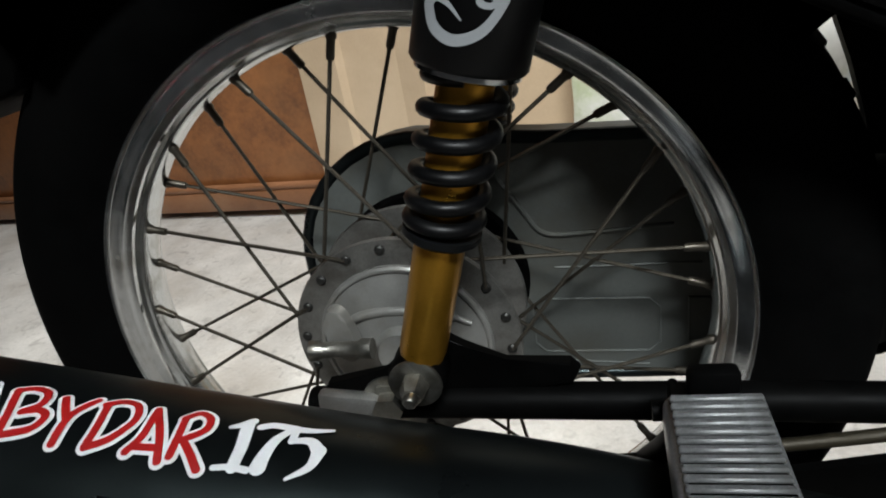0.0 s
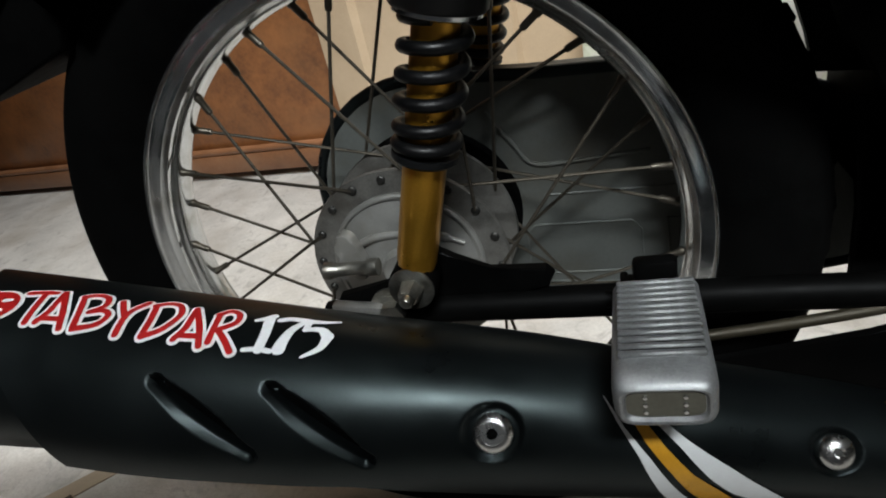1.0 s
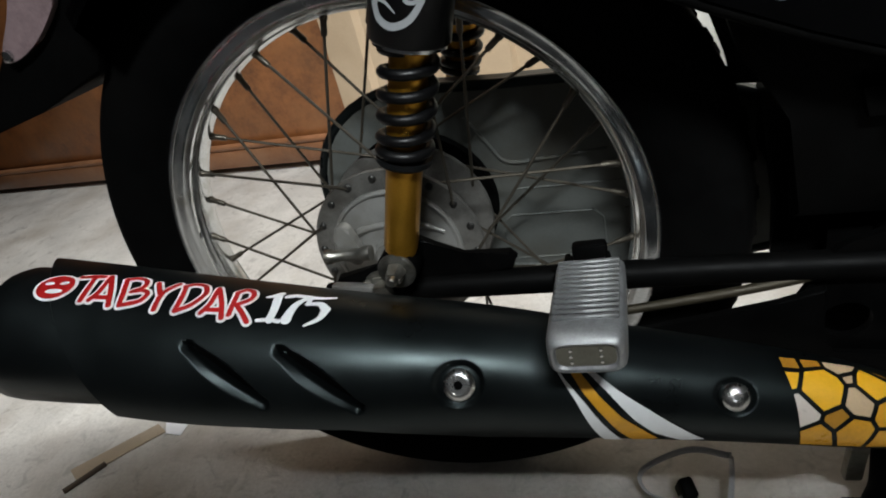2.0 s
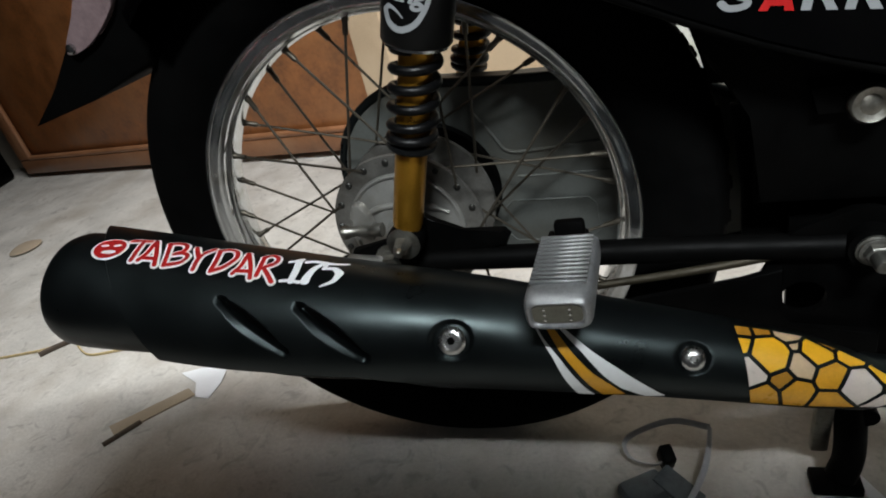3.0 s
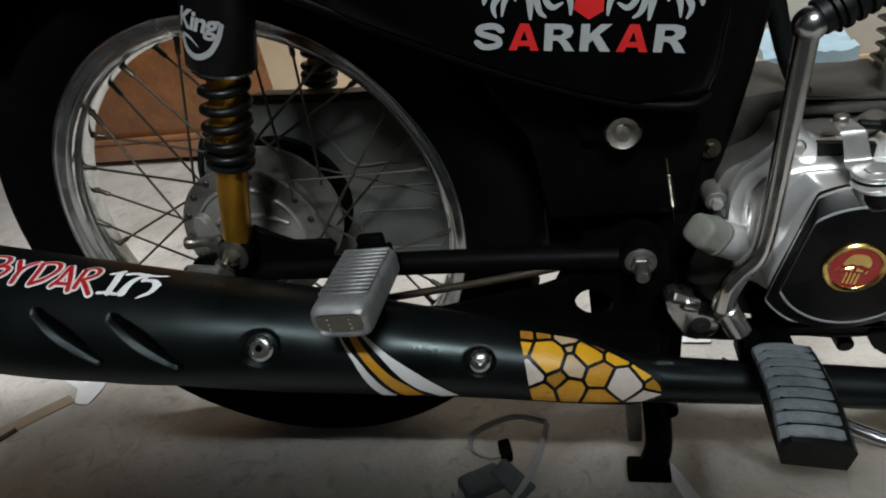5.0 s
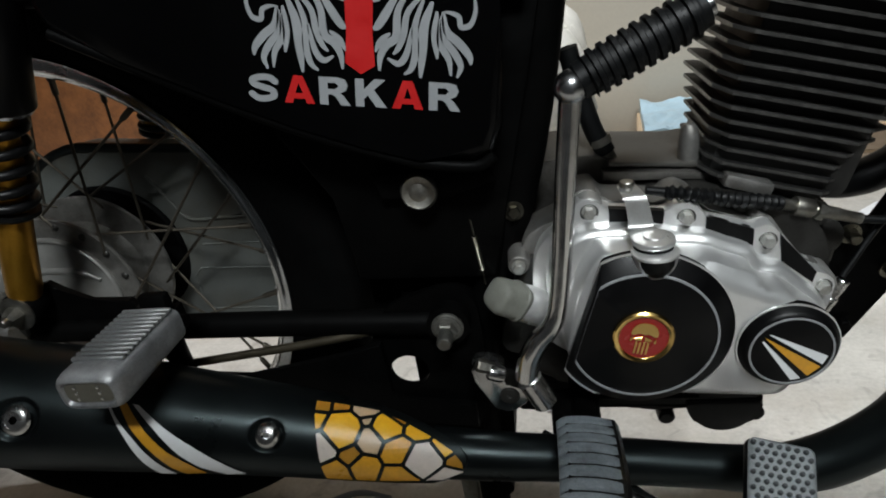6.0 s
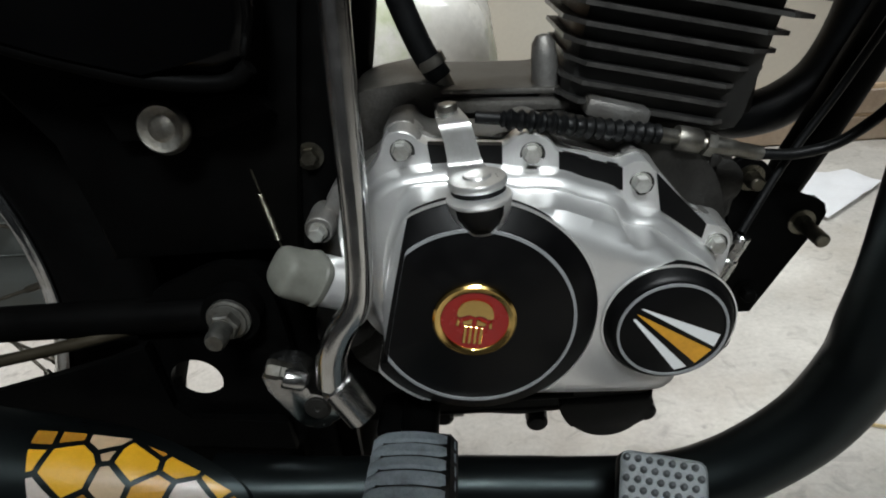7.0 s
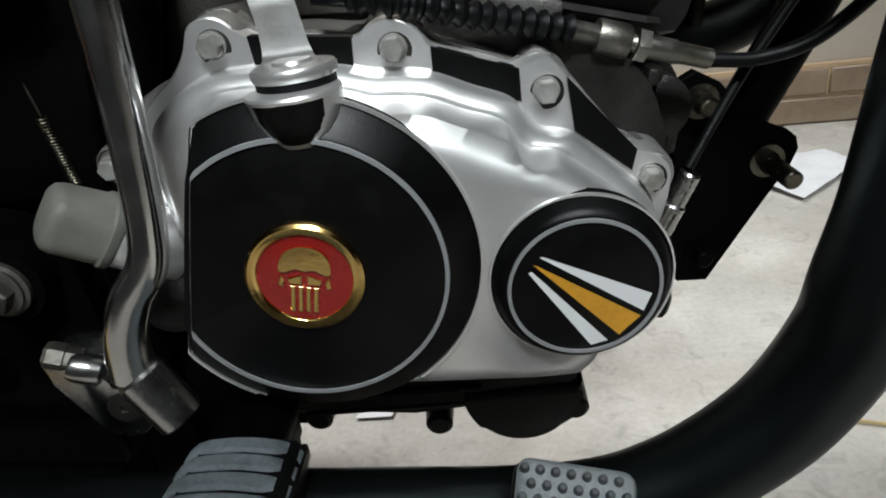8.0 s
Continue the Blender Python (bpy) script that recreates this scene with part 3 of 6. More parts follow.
bm = lathe(bmesh.new(), TYRE + [(r, -h) for r, h in TYRE[-2::-1]] + [(0.2235, -0.018), (0.2235, 0.018)], AXLE, 128, True)
part("tyre", bm, RUBBER, wheel, "black tyre, dull and clean")
bm = block(bmesh.new(), Matrix.Identity(4), 0.013, 0.020, 0.005, 0.0015, 1)
lug = part("tread_block", bm, RUBBER, wheel)
first = True
for i, side in itertools.product(range(56), (-1, 1)):
    a = radians(360 / 56 * (i + 0.25 * side))
    m = Matrix.Translation((WX, 0, AX)) @ Matrix.Rotation(a, 4, "Y") @ pose(0, 0.0145 * side, 0.3022, -24 * side, 0, 18 * side)
    if first:
        lug.matrix_basis, first = m, False
    else:
        again(lug, m)
RIM = [(0.2305, 0.0275), (0.2312, 0.0262), (0.2298, 0.0248), (0.2290, 0.0238), (0.2282, 0.0234), (0.2225, 0.0230), (0.2192, 0.0230), (0.2184, 0.0225), (0.2152, 0.0195), (0.2146, 0.0188), (0.2145, 0.0150), (0.2139, 0.0142), (0.2108, 0.0120), (0.2101, 0.0110), (0.2085, 0.0050), (0.2080, 0.0)]
RIMO = [(0.2098, 0.0), (0.2103, 0.0065), (0.2122, 0.0132), (0.2158, 0.0162), (0.2170, 0.0196), (0.2190, 0.0208), (0.2240, 0.0216), (0.2300, 0.0236)]
prof = [(r, -h) for r, h in RIM] + [(r, h) for r, h in RIM[-2::-1]] + [(r, h) for r, h in RIMO[::-1]] + [(r, -h) for r, h in RIMO[1:]]
part("rim", lathe(bmesh.new(), prof, AXLE, 144, True), RIMM, wheel, "chrome steel rim with a stepped inner face")
spoke_len = 0
sp0 = nip0 = None
for k in range(36):
    near = k % 2 == 0
    deg = 93 + 10 * k
    side = -1 if near else 1
    turn = (40 if (k // 2) % 2 == 0 else -40) * (1 if near else -1)
    a = axle_point(0.0745, deg + turn, 0.031 * side if (k // 2) % 2 else 0.0245 * side)
    b = axle_point(0.2085, deg, 0.006 * side)
    d = (b - a)
    m = toward(a, d)
    if sp0 is None:
        bm = lathe(bmesh.new(), [(0, 0), (0.0014, 0), (0.0014, 1), (0, 1)], None, 8)
        sp0 = part("spoke", bm, SPOKE, wheel, "thin tarnished steel spoke")
        sp0.matrix_basis = m @ Matrix.Diagonal((1, 1, d.length, 1))
        bm = lathe(bmesh.new(), [(0, 0), (0.0024, 0), (0.0028, 0.002), (0.0028, 0.012), (0.0036, 0.013), (0.0036, 0.016), (0, 0.016)], None, 10)
        nip0 = part("nipple", bm, SPOKE, wheel, "short zinc spoke nipple")
        nip0.matrix_basis = toward(b - d.normalized() * 0.0145, d)
    else:
        again(sp0, m @ Matrix.Diagonal((1, 1, d.length, 1)))
        again(nip0, toward(b - d.normalized() * 0.0145, d))
bm = lathe(bmesh.new(), [(0, 0), (0.0036, 0), (0.0035, 0.0012), (0.0024, 0.0022), (0, 0.0024)], None, 12)
head0 = part("spoke_head", bm, DARKCAST, wheel, "dark domed spoke head")
for k in range(18):
    m = toward(axle_point(0.0745, 93 + 20 * k, -0.0295))
    if k == 0:
        head0.matrix_basis = m
    else:
        again(head0, m)
bm = lathe(bmesh.new(), [(0.0625, 0.029), (0.0625, 0.0325), (0.0610, 0.0340), (0.0592, 0.0340), (0.0580, 0.0322), (0.0565, 0.0322), (0.054, 0.0335), (0.036, 0.0350), (0.031, 0.0365), (0.020, 0.0385), (0.017, 0.046), (0.0, 0.046)], AXLE, 72)
panel = part("brake_panel", bm, PANELAL, wheel, "polished brake panel with a raised rim")
bm = sweep(bmesh.new(), smooth_path([axle_point(0.052, 168, -0.034), axle_point(0.040, 140, -0.035), axle_point(0.031, 105, -0.0355), axle_point(0.031, 70, -0.0355), axle_point(0.040, 40, -0.035), axle_point(0.052, 18, -0.034)], 6), [0.002] * 4 + [0.0034] * 23 + [0.002] * 4, 12)
part("brake_panel_rib", bm, PANELAL, wheel)
bm = lathe(bmesh.new(), [(0, 0), (0.007, 0), (0.007, 0.006), (0.0055, 0.008), (0.0055, 0.034), (0.007, 0.036), (0.007, 0.044), (0, 0.044)], toward((-0.060, -0.06, 0.3245), (1, 0, 0)), 16)
part("brake_cam_pin", bm, STEEL, wheel)
bm = slab(bmesh.new(), rounded([(-0.047, 0.348), (-0.036, 0.345), (-0.030, 0.320), (-0.034, 0.308), (-0.044, 0.310), (-0.052, 0.33)], 4), -0.042, -0.052, 0.002)
part("brake_lever", bm, PANELAL, wheel)

# chain case
def chain_case():
    out = [(0.105 * math.cos(radians(a)), 0.3235 + 0.105 * math.sin(radians(a))) for a in range(90, 244, 9)]
    out += [(-0.02, 0.222), (0.06, 0.2165), (0.11, 0.2030), (0.24, 0.2020), (0.34, 0.218), (0.39, 0.245), (0.395, 0.31), (0.35, 0.352), (0.255, 0.397), (0.18, 0.411), (0.10, 0.417)]
    bm = slab(bmesh.new(), out, 0.095, 0.060, 0.006)
    case = part("chain_case", bm, GREYEN, bike, "dusty grey pressed-steel chain case")
    loop = [(x, 0.063, z) for x, z in out]
    part("case_seam", sweep(bmesh.new(), loop[-1:] + loop, 0.0055, 10), SATIN, case, "black rolled seam")
    for pts in ([(0.078, 0.238), (0.086, 0.229), (0.170, 0.226), (0.179, 0.234), (0.179, 0.268), (0.171, 0.277), (0.088, 0.281), (0.079, 0.272)],
                [(0.201, 0.235), (0.223, 0.233), (0.222, 0.274), (0.201, 0.276)]):
        q = [(x, 0.0596, z) for x, z in pts]
        part("pressed_bead", sweep(bmesh.new(), q + q[:1], 0.0010, 6, False), GREYEN, case)
    bend = smooth_path([(0.062, 0.0595, 0.392), (0.080, 0.0595, 0.362), (0.095, 0.0595, 0.341), (0.13, 0.0595, 0.339), (0.19, 0.0595, 0.340)], 5)
    part("pressed_bead", sweep(bmesh.new(), bend, 0.0020, 8), GREYEN, case)
    for q in ([(0.10, 0.0598, 0.310), (0.21, 0.0598, 0.306)], [(0.07, 0.0598, 0.2225), (0.17, 0.0598, 0.2120)]):
        part("pressed_bead", sweep(bmesh.new(), q, 0.0011, 6), GREYEN, case)
    bm = lathe(bmesh.new(), [(0.052, 0), (0.052, 0.006), (0.077, 0.006), (0.080, 0.003), (0.080, 0)], toward((0, 0.061, AX)), 48)
    part("case_collar", bm, FRAMEB, case)
    return case


chain_case()

# swingarm, brackets and frame
bm = bmesh.new()
sweep(bm, smooth_path([(-0.055, -0.083, 0.299), (0.0, -0.084, 0.301), (0.10, -0.086, 0.300), (0.25, -0.088, 0.2970), (0.36, -0.09, 0.2930), (0.395, -0.09, 0.2920)], 5), 0.0112, 16)
sweep(bm, [(-0.04, 0.10, 0.299), (0.39, 0.10, 0.300)], 0.0125, 12)
sweep(bm, [(0.388, -0.104, 0.2965), (0.388, 0.11, 0.2965)], 0.017, 20)
arm = part("swingarm", bm, FRAMEB, bike, "black tubular swingarm")
bm = slab(bmesh.new(), [(-0.054, 0.300), (-0.040, 0.318), (0.0, 0.326), (0.022, 0.346), (0.040, 0.350), (0.052, 0.342), (0.075, 0.330), (0.112, 0.328), (0.117, 0.322), (0.112, 0.312), (0.02, 0.300)], -0.080, -0.087, 0.002)
part("shock_bracket", bm, FRAMEB, arm, "black welded bracket plate")
bm = lathe(bmesh.new(), [(0, 0), (0.014, 0), (0.014, 0.003), (0.010, 0.004), (0.010, 0.012), (0, 0.012)], toward((0.0, -0.088, 0.305)), 6)
lathe(bm, [(0, 0), (0.018, 0), (0.018, 0.002), (0, 0.002)], toward((0.0, -0.0875, 0.305)), 24)
part("axle_nut", bm, STEEL, arm)
bm = block(bmesh.new(), pose(-0.022, -0.092, 0.303, 0, 8, 0), 0.05, 0.010, 0.022, 0.004)
part("chain_adjuster", bm, CASTING, arm, "dull grey chain adjuster")

plate_out = rounded([(0.335, 0.305), (0.360, 0.318), (0.388, 0.325), (0.408, 0.312), (0.412, 0.270), (0.408, 0.200), (0.37, 0.168), (0.315, 0.172), (0.290, 0.235), (0.312, 0.264)], 5)
bm = bmesh.new()
hole = [(0.347 + 0.0165 * math.cos(radians(a)), 0.246 + 0.0155 * math.sin(radians(a))) for a in range(0, 360, 12)]
vo = [bm.verts.new((x, -0.086, z)) for x, z in plate_out]
vh = [bm.verts.new((x, -0.086, z)) for x, z in hole]
eo = [bm.edges.new((vo[i], vo[(i + 1) % len(vo)])) for i in range(len(vo))]
eh = [bm.edges.new((vh[i], vh[(i + 1) % len(vh)])) for i in range(len(vh))]
bmesh.ops.triangle_fill(bm, use_beauty=True, edges=eo + eh)
ext = bmesh.ops.extrude_face_region(bm, geom=list(bm.faces))
for v in [g for g in ext["geom"] if isinstance(g, bmesh.types.BMVert)]:
    v.co.y -= 0.006
slab(bm, [(0.342, 0.30), (0.342, 0.125), (0.4235, 0.125), (0.4260, 0.171), (0.435, 0.167), (0.478, 0.163), (0.478, 0.30)], -0.046, -0.053)
slab(bm, [(0.330, 0.395), (0.3005, 0.395), (0.3055, 0.350), (0.309, 0.320), (0.309, 0.264), (0.343, 0.262), (0.42, 0.262), (0.42, 0.335), (0.330, 0.335)], -0.028, -0.034)
plate = part("pivot_plate", bm, FRAMEB, bike, "black pivot plate with a round hole", False)
bm = lathe(bmesh.new(), [(0, 0), (0.0126, 0), (0.0126, 0.0022), (0.0110, 0.0030), (0.0110, 0.0045), (0.0105, 0.0048), (0, 0.0048)], toward((0.3878, -0.1045, 0.2965)), 28)
lathe(bm, [(0, 0.004), (0.0086, 0.004), (0.0086, 0.010), (0.0076, 0.011), (0, 0.011)], toward((0.3878, -0.1045, 0.2965)), 6)
lathe(bm, [(0, 0.010), (0.0060, 0.010), (0.0060, 0.0225), (0.0048, 0.0245), (0, 0.0245)], toward((0.3878, -0.1045, 0.2965)), 16)
part("pivot_nut", bm, DULLZ, plate, "zinc nut, washer and bolt end")
bm = sweep(bmesh.new(), smooth_path([(-0.04, -0.10, 0.250), (0.10, -0.102, 0.264), (0.20, -0.100, 0.2745), (0.28, -0.098, 0.2840), (0.345, -0.092, 0.2920)], 5), 0.0038, 10)
part("brake_rod", bm, RODM, bike, "dusty brown brake rod")

bm = slab(bmesh.new(), [(0.150, 0.262), (0.175, 0.256), (0.208, 0.2535), (0.262, 0.2640), (0.300, 0.2715), (0.330, 0.2810), (0.330, 0.232), (0.338, 0.222), (0.40, 0.215), (0.40, 0.19), (0.30, 0.205), (0.16, 0.235)], -0.095, -0.101, 0.0015)
sweep(bm, smooth_path([(0.150, -0.100, 0.262), (0.163, -0.118, 0.296), (0.172, -0.130, 0.330)], 5), 0.009, 14)
sweep(bm, smooth_path([(0.20, -0.100, 0.246), (0.12, -0.118, 0.262), (0.05, -0.135, 0.283), (0.0, -0.142, 0.300)], 6), 0.0085, 12)
part("footrest_hanger", bm, FRAMEB, bike, "black plate hanger for footrest and silencer")

bm = bmesh.new()
sweep(bm, smooth_path([(0.50, -0.052, 0.70), (0.485, -0.052, 0.58), (0.47, -0.052, 0.48), (0.452, -0.052, 0.40), (0.43, -0.055, 0.33), (0.41, -0.06, 0.26), (0.40, -0.06, 0.20)], 6), 0.0165, 18)
sweep(bm, smooth_path([(0.50, 0.052, 0.70), (0.485, 0.052, 0.58), (0.47, 0.052, 0.48), (0.452, 0.052, 0.40), (0.42, 0.055, 0.30), (0.40, 0.06, 0.20)], 6), 0.0165, 14)
sweep(bm, smooth_path([(0.47, -0.085, 0.545), (0.30, -0.088, 0.565), (0.13, -0.085, 0.575), (0.02, -0.083, 0.60), (-0.20, -0.075, 0.66)], 6), 0.0135, 14)
sweep(bm, [(0.40, -0.06, 0.215), (0.40, 0.06, 0.215)], 0.014, 14)
frame_part = part("frame", bm, FRAMEB, bike, "black tubular frame")
bm = hexbolt(bmesh.new(), toward((0.445, -0.069, 0.374), (0.1, -1, 0.1)), 0.0050, 0.007)
part("frame_bolt", bm, OILSTEEL, frame_part, "small hexagon bolt")
bm = bmesh.new()
sweep(bm, [(0.4135 + 0.0021 * math.cos(i * 0.7) + 0.003 * i / 200, -0.074 + 0.0021 * math.sin(i * 0.7), 0.358 - 0.030 * i / 200) for i in range(201)], 0.0006, 6)
sweep(bm, [(0.412, -0.074, 0.372), (0.4135, -0.074, 0.358)], 0.0007, 6)
sweep(bm, [(0.4165, -0.074, 0.328), (0.4175, -0.074, 0.315)], 0.0007, 6)
part("return_spring", bm, OILSTEEL, frame_part, "thin coiled return spring")

# black battery box and mudguard in front of and over the wheel
bm = slab(bmesh.new(), [(0.313, 0.325), (0.313, 0.40), (0.283, 0.440), (0.278, 0.452), (0.2715, 0.474), (0.247, 0.56), (0.484, 0.56), (0.465, 0.48), (0.445, 0.40), (0.430, 0.32)], -0.060, -0.074, 0.004)
slab(bm, [(0.2870, 0.405), (0.2815, 0.429), (0.2720, 0.458), (0.2555, 0.50), (0.24, 0.56), (0.325, 0.56), (0.325, 0.40)], 0.004, -0.004)
slab(bm, [(0.316, 0.325), (0.318, 0.40), (0.312, 0.56), (0.480, 0.56), (0.462, 0.48), (0.442, 0.40), (0.428, 0.32)], 0.07, -0.064, 0.004)
part("battery_box", bm, FRAMEB, bike, "black box behind the frame tube")
bm = bmesh.new()
rings = []
for i in range(49):
    a = radians(38 + i * 1.88)
    rad = 0.335
    ring = []
    for y, dr in ((-0.062, -0.045), (-0.062, -0.02), (-0.052, -0.004), (-0.03, 0.004), (0, 0.007), (0.03, 0.004), (0.052, -0.004), (0.062, -0.02), (0.062, -0.045)):
        ring.append(bm.verts.new((math.cos(a) * (rad + dr), y, AX + math.sin(a) * (rad + dr))))
    rings.append(ring)
for a, b in zip(rings, rings[1:]):
    for j in range(8):
        bm.faces.new((a[j], a[j + 1], b[j + 1], b[j]))
ext = bmesh.ops.solidify(bm, geom=list(bm.faces), thickness=0.002)
guard = part("mudguard", bm, GLOSS, bike, "black mudguard arching over the wheel")
bm = slab(bmesh.new(), [(-0.436, 0.471), (-0.296, 0.541), (-0.262, 0.575), (-0.235, 0.605), (-0.215, 0.66), (-0.17, 0.66), (-0.185, 0.56), (-0.206, 0.517), (-0.292, 0.4945)], 0.045, -0.045, 0.004)
for v in bm.verts:
    v.co.y *= min(1.0, max(0.12, (v.co.x + 0.44) / 0.14))
part("mudguard_tail", bm, RUBBER, guard, "black pointed plastic tail")
bm = slab(bmesh.new(), rounded([(-0.290, 0.5450), (-0.262, 0.574), (-0.236, 0.602), (-0.208, 0.605), (-0.208, 0.580), (-0.243, 0.554), (-0.274, 0.5425)], 4), -0.044, -0.052, 0.004)
part("tail_lens", bm, LENS, guard, "smoky pinkish lens with a pale rim")
part("lens_screw", lathe(bmesh.new(), [(0, 0), (0.005, 0), (0.0045, 0.003), (0, 0.0045)], toward((-0.280, -0.052, 0.5475)), 14), CHROME, guard)


# shock absorbers
def shock(y, s):
    foot, top = Vector((0.0265, y, 0.336)), Vector((0.1125, y - 0.004 * s, 0.600))
    ax = (top - foot).normalized()
    L = (top - foot).length
    m = toward(foot, ax)
    bm = lathe(bmesh.new(), [(0, 0.010), (0.0125, 0.012), (0.0135, 0.018), (0.0135, L * 0.78), (0, L * 0.78)], m, 32)
    body = part("shock_absorber", bm, GOLD, bike, "gold anodised shock absorber with a black coil spring and cover")
    bm = lathe(bmesh.new(), [(0, -0.011), (0.015, -0.011), (0.0165, -0.009), (0.0165, 0.009), (0.015, 0.011), (0, 0.011)], toward(foot, (0, s, 0)), 28)
    part("lower_eye", bm, FRAMEB, body, "black eye at the shock foot")
    bm = lathe(bmesh.new(), [(0, 0.011), (0.0155, 0.011), (0.0155, 0.0125), (0.0135, 0.013), (0, 0.013)], toward(foot, (0, s, 0)), 28)
    lathe(bm, [(0, 0.012), (0.0085, 0.012), (0.0085, 0.016), (0.0068, 0.021), (0.0055, 0.024), (0, 0.024)], toward(foot, (0, s, 0)), 6)
    lathe(bm, [(0, 0.02), (0.0042, 0.02), (0.0042, 0.028), (0.003, 0.0295), (0, 0.0295)], toward(foot, (0, s, 0)), 14)
    part("lower_nut", bm, STEEL, body, "domed nut and washer")
    coils, z0, z1, n = 5.5, 0.0955, 0.172, 160
    pts = []
    for i in range(n + 1):
        t = i / n
        tt = t * coils
        # dead coils at the foot lie closer together
        h = z0 + (z1 - z0) * (0.10 * min(tt, 1.0) + 0.90 * max(0.0, (tt - 1.0) / (coils - 1.0)))
        pts.append(m @ Vector((0.0176 * math.cos(2 * math.pi * tt), 0.0176 * math.sin(2 * math.pi * tt), h)))
    part("coil_spring", sweep(bmesh.new(), pts, 0.0039, 12), BLACKV, body, "thick black coil spring")
    bm = lathe(bmesh.new(), [(0.0, 0.088), (0.0185, 0.088), (0.0205, 0.090), (0.0205, 0.0935), (0.0, 0.0935)], m, 32)
    part("spring_seat", bm, SOFTRUB, body)
    bm = lathe(bmesh.new(), [(0.0, 0.1705), (0.021, 0.1705), (0.0245, 0.172), (0.0245, 0.176), (0, 0.176)], m, 40)
    part("cover_ring", bm, CHROME, body, "bright ring under the cover")
    bm = lathe(bmesh.new(), [(0, 0.1745), (0.0258, 0.1745), (0.0272, 0.1765), (0.0272, 0.262), (0.024, 0.27), (0, 0.27)], m, 48)
    part("spring_cover", bm, BLACKV, body, "black cylindrical spring cover")
    return m, body


SM, SHOCK = shock(-0.100, -1)
shock(0.122, 1)


def on_cover(x, y, r=0.0277, mid=-102):
    """x round the spring cover, y up it."""
    a = radians(mid) + x / r
    return SM @ Vector((r * math.cos(a), r * math.sin(a), y))


# find the turn of the cover that faces away from the wheel, so that the sticker sits there
best = max(range(0, 360, 3), key=lambda a: -(SM.to_3x3() @ Vector((math.cos(radians(a)), math.sin(radians(a)), 0))).y)
swap = 1 if (SM.to_3x3() @ Vector((math.cos(radians(best + 20)), math.sin(radians(best + 20)), 0))).x > (SM.to_3x3() @ Vector((math.cos(radians(best)), math.sin(radians(best)), 0))).x else -1


def sticker_on_cover(bm, x0, y0, turn=0.0):
    split_long(bm, 0.003)
    c, s = math.cos(radians(turn)), math.sin(radians(turn))
    return lay(bm, lambda x, y: on_cover(swap * (x0 + x * c - y * s), y0 + x * s + y * c, 0.0276, best))


bm = flat_text("King", 0.020, 0.25, 0.0006, 0.92)
part("cover_lettering", sticker_on_cover(bm, -0.022, 0.2085, -4), SILVERV, SHOCK, "silver script lettering on the cover", False)
KINGHOOK = (([(15.6, 14), (12.2, 4), (5.4, -6), (-5.0, -10.5), (-14.5, -7), (-18.8, 0.5)], 3.4, 5.6), ([(-18.8, 0.5), (-15.2, 4.0), (-9.0, 2.4), (-3.0, -2.4)], 4.6, 0.8))
for pts, w0, w1 in KINGHOOK:
    part("cover_flourish", sticker_on_cover(stroke([(x * 0.001, y * 0.001) for x, y in pts], w0 * 0.001, w1 * 0.001), 0.0, 0.1985), SILVERV, SHOCK, "silver curved flourish", False)
part("cover_stripe", sticker_on_cover(flat_poly([(-0.022, 0), (0.022, 0.002), (0.022, 0.010), (-0.020, 0.008)]), 0.0, 0.2305), REDV, SHOCK, "red stripe", False)

# exhaust: silencer can, heat shield, header pipe
MX = (-0.40, -0.30, -0.21, -0.10, 0, 0.086, 0.19, 0.256, 0.30, 0.347, 0.395, 0.46)
MR = (0.0618, 0.0629, 0.0635, 0.0620, 0.0563, 0.0494, 0.0405, 0.0357, 0.0322, 0.0278, 0.0211, 0.0178)
MY = (-0.1903, -0.1881, -0.1856, -0.1810, -0.1752, -0.1627, -0.1557, -0.1525, -0.1514, -0.1514, -0.1489, -0.1443)
MZ = (0.3895, 0.3657, 0.3431, 0.3154, 0.2948, 0.2763, 0.2529, 0.2388, 0.2289, 0.2181, 0.2064, 0.2009)
TILT = radians(12.7)
GX = np.linspace(-0.44, 0.50, 189)
GR, GY, GZ = (np.convolve(np.pad(np.interp(GX, MX, v), 6, "edge"), np.ones(13) / 13, "valid") for v in (MR, MY, MZ))


def silencer(x, deg, lift=0.0):
    """A place on the silencer's skin: x along it, deg from its top down its outer side."""
    r = float(np.interp(x, GX, GR)) + lift
    a = radians(deg)
    return Vector((x + r * math.cos(a) * math.sin(TILT), float(np.interp(x, GX, GY)) - r * math.sin(a), float(np.interp(x, GX, GZ)) + r * math.cos(a) * math.cos(TILT)))


bm = bmesh.new()
rings = []
stations = [(-0.252, 0.038), (-0.2585, 0.044), (-0.2575, 0.0490), (-0.2515, 0.0515)] + [(x, None) for x in np.linspace(-0.240, 0.42, 90)]
for x, r in stations:
    lift = (r - float(np.interp(x, GX, GR))) if r else float(np.interp(x, (-0.24, -0.17, -0.10, -0.05), (-0.0115, -0.0165, -0.0150, -0.0115)))
    w = 1.0 if r else max(0.0, min(1.0, (-0.075 - x) / 0.05))
    rise = Vector((math.sin(TILT) * 0.0078, -0.0045, math.cos(TILT) * 0.0078)) * w
    rings.append([bm.verts.new(silencer(x, 7.5 * k, lift) + rise) for k in range(48)])
for a, b in zip(rings, rings[1:]):
    for k in range(48):
        bm.faces.new((a[k], a[(k + 1) % 48], b[(k + 1) % 48], b[k]))
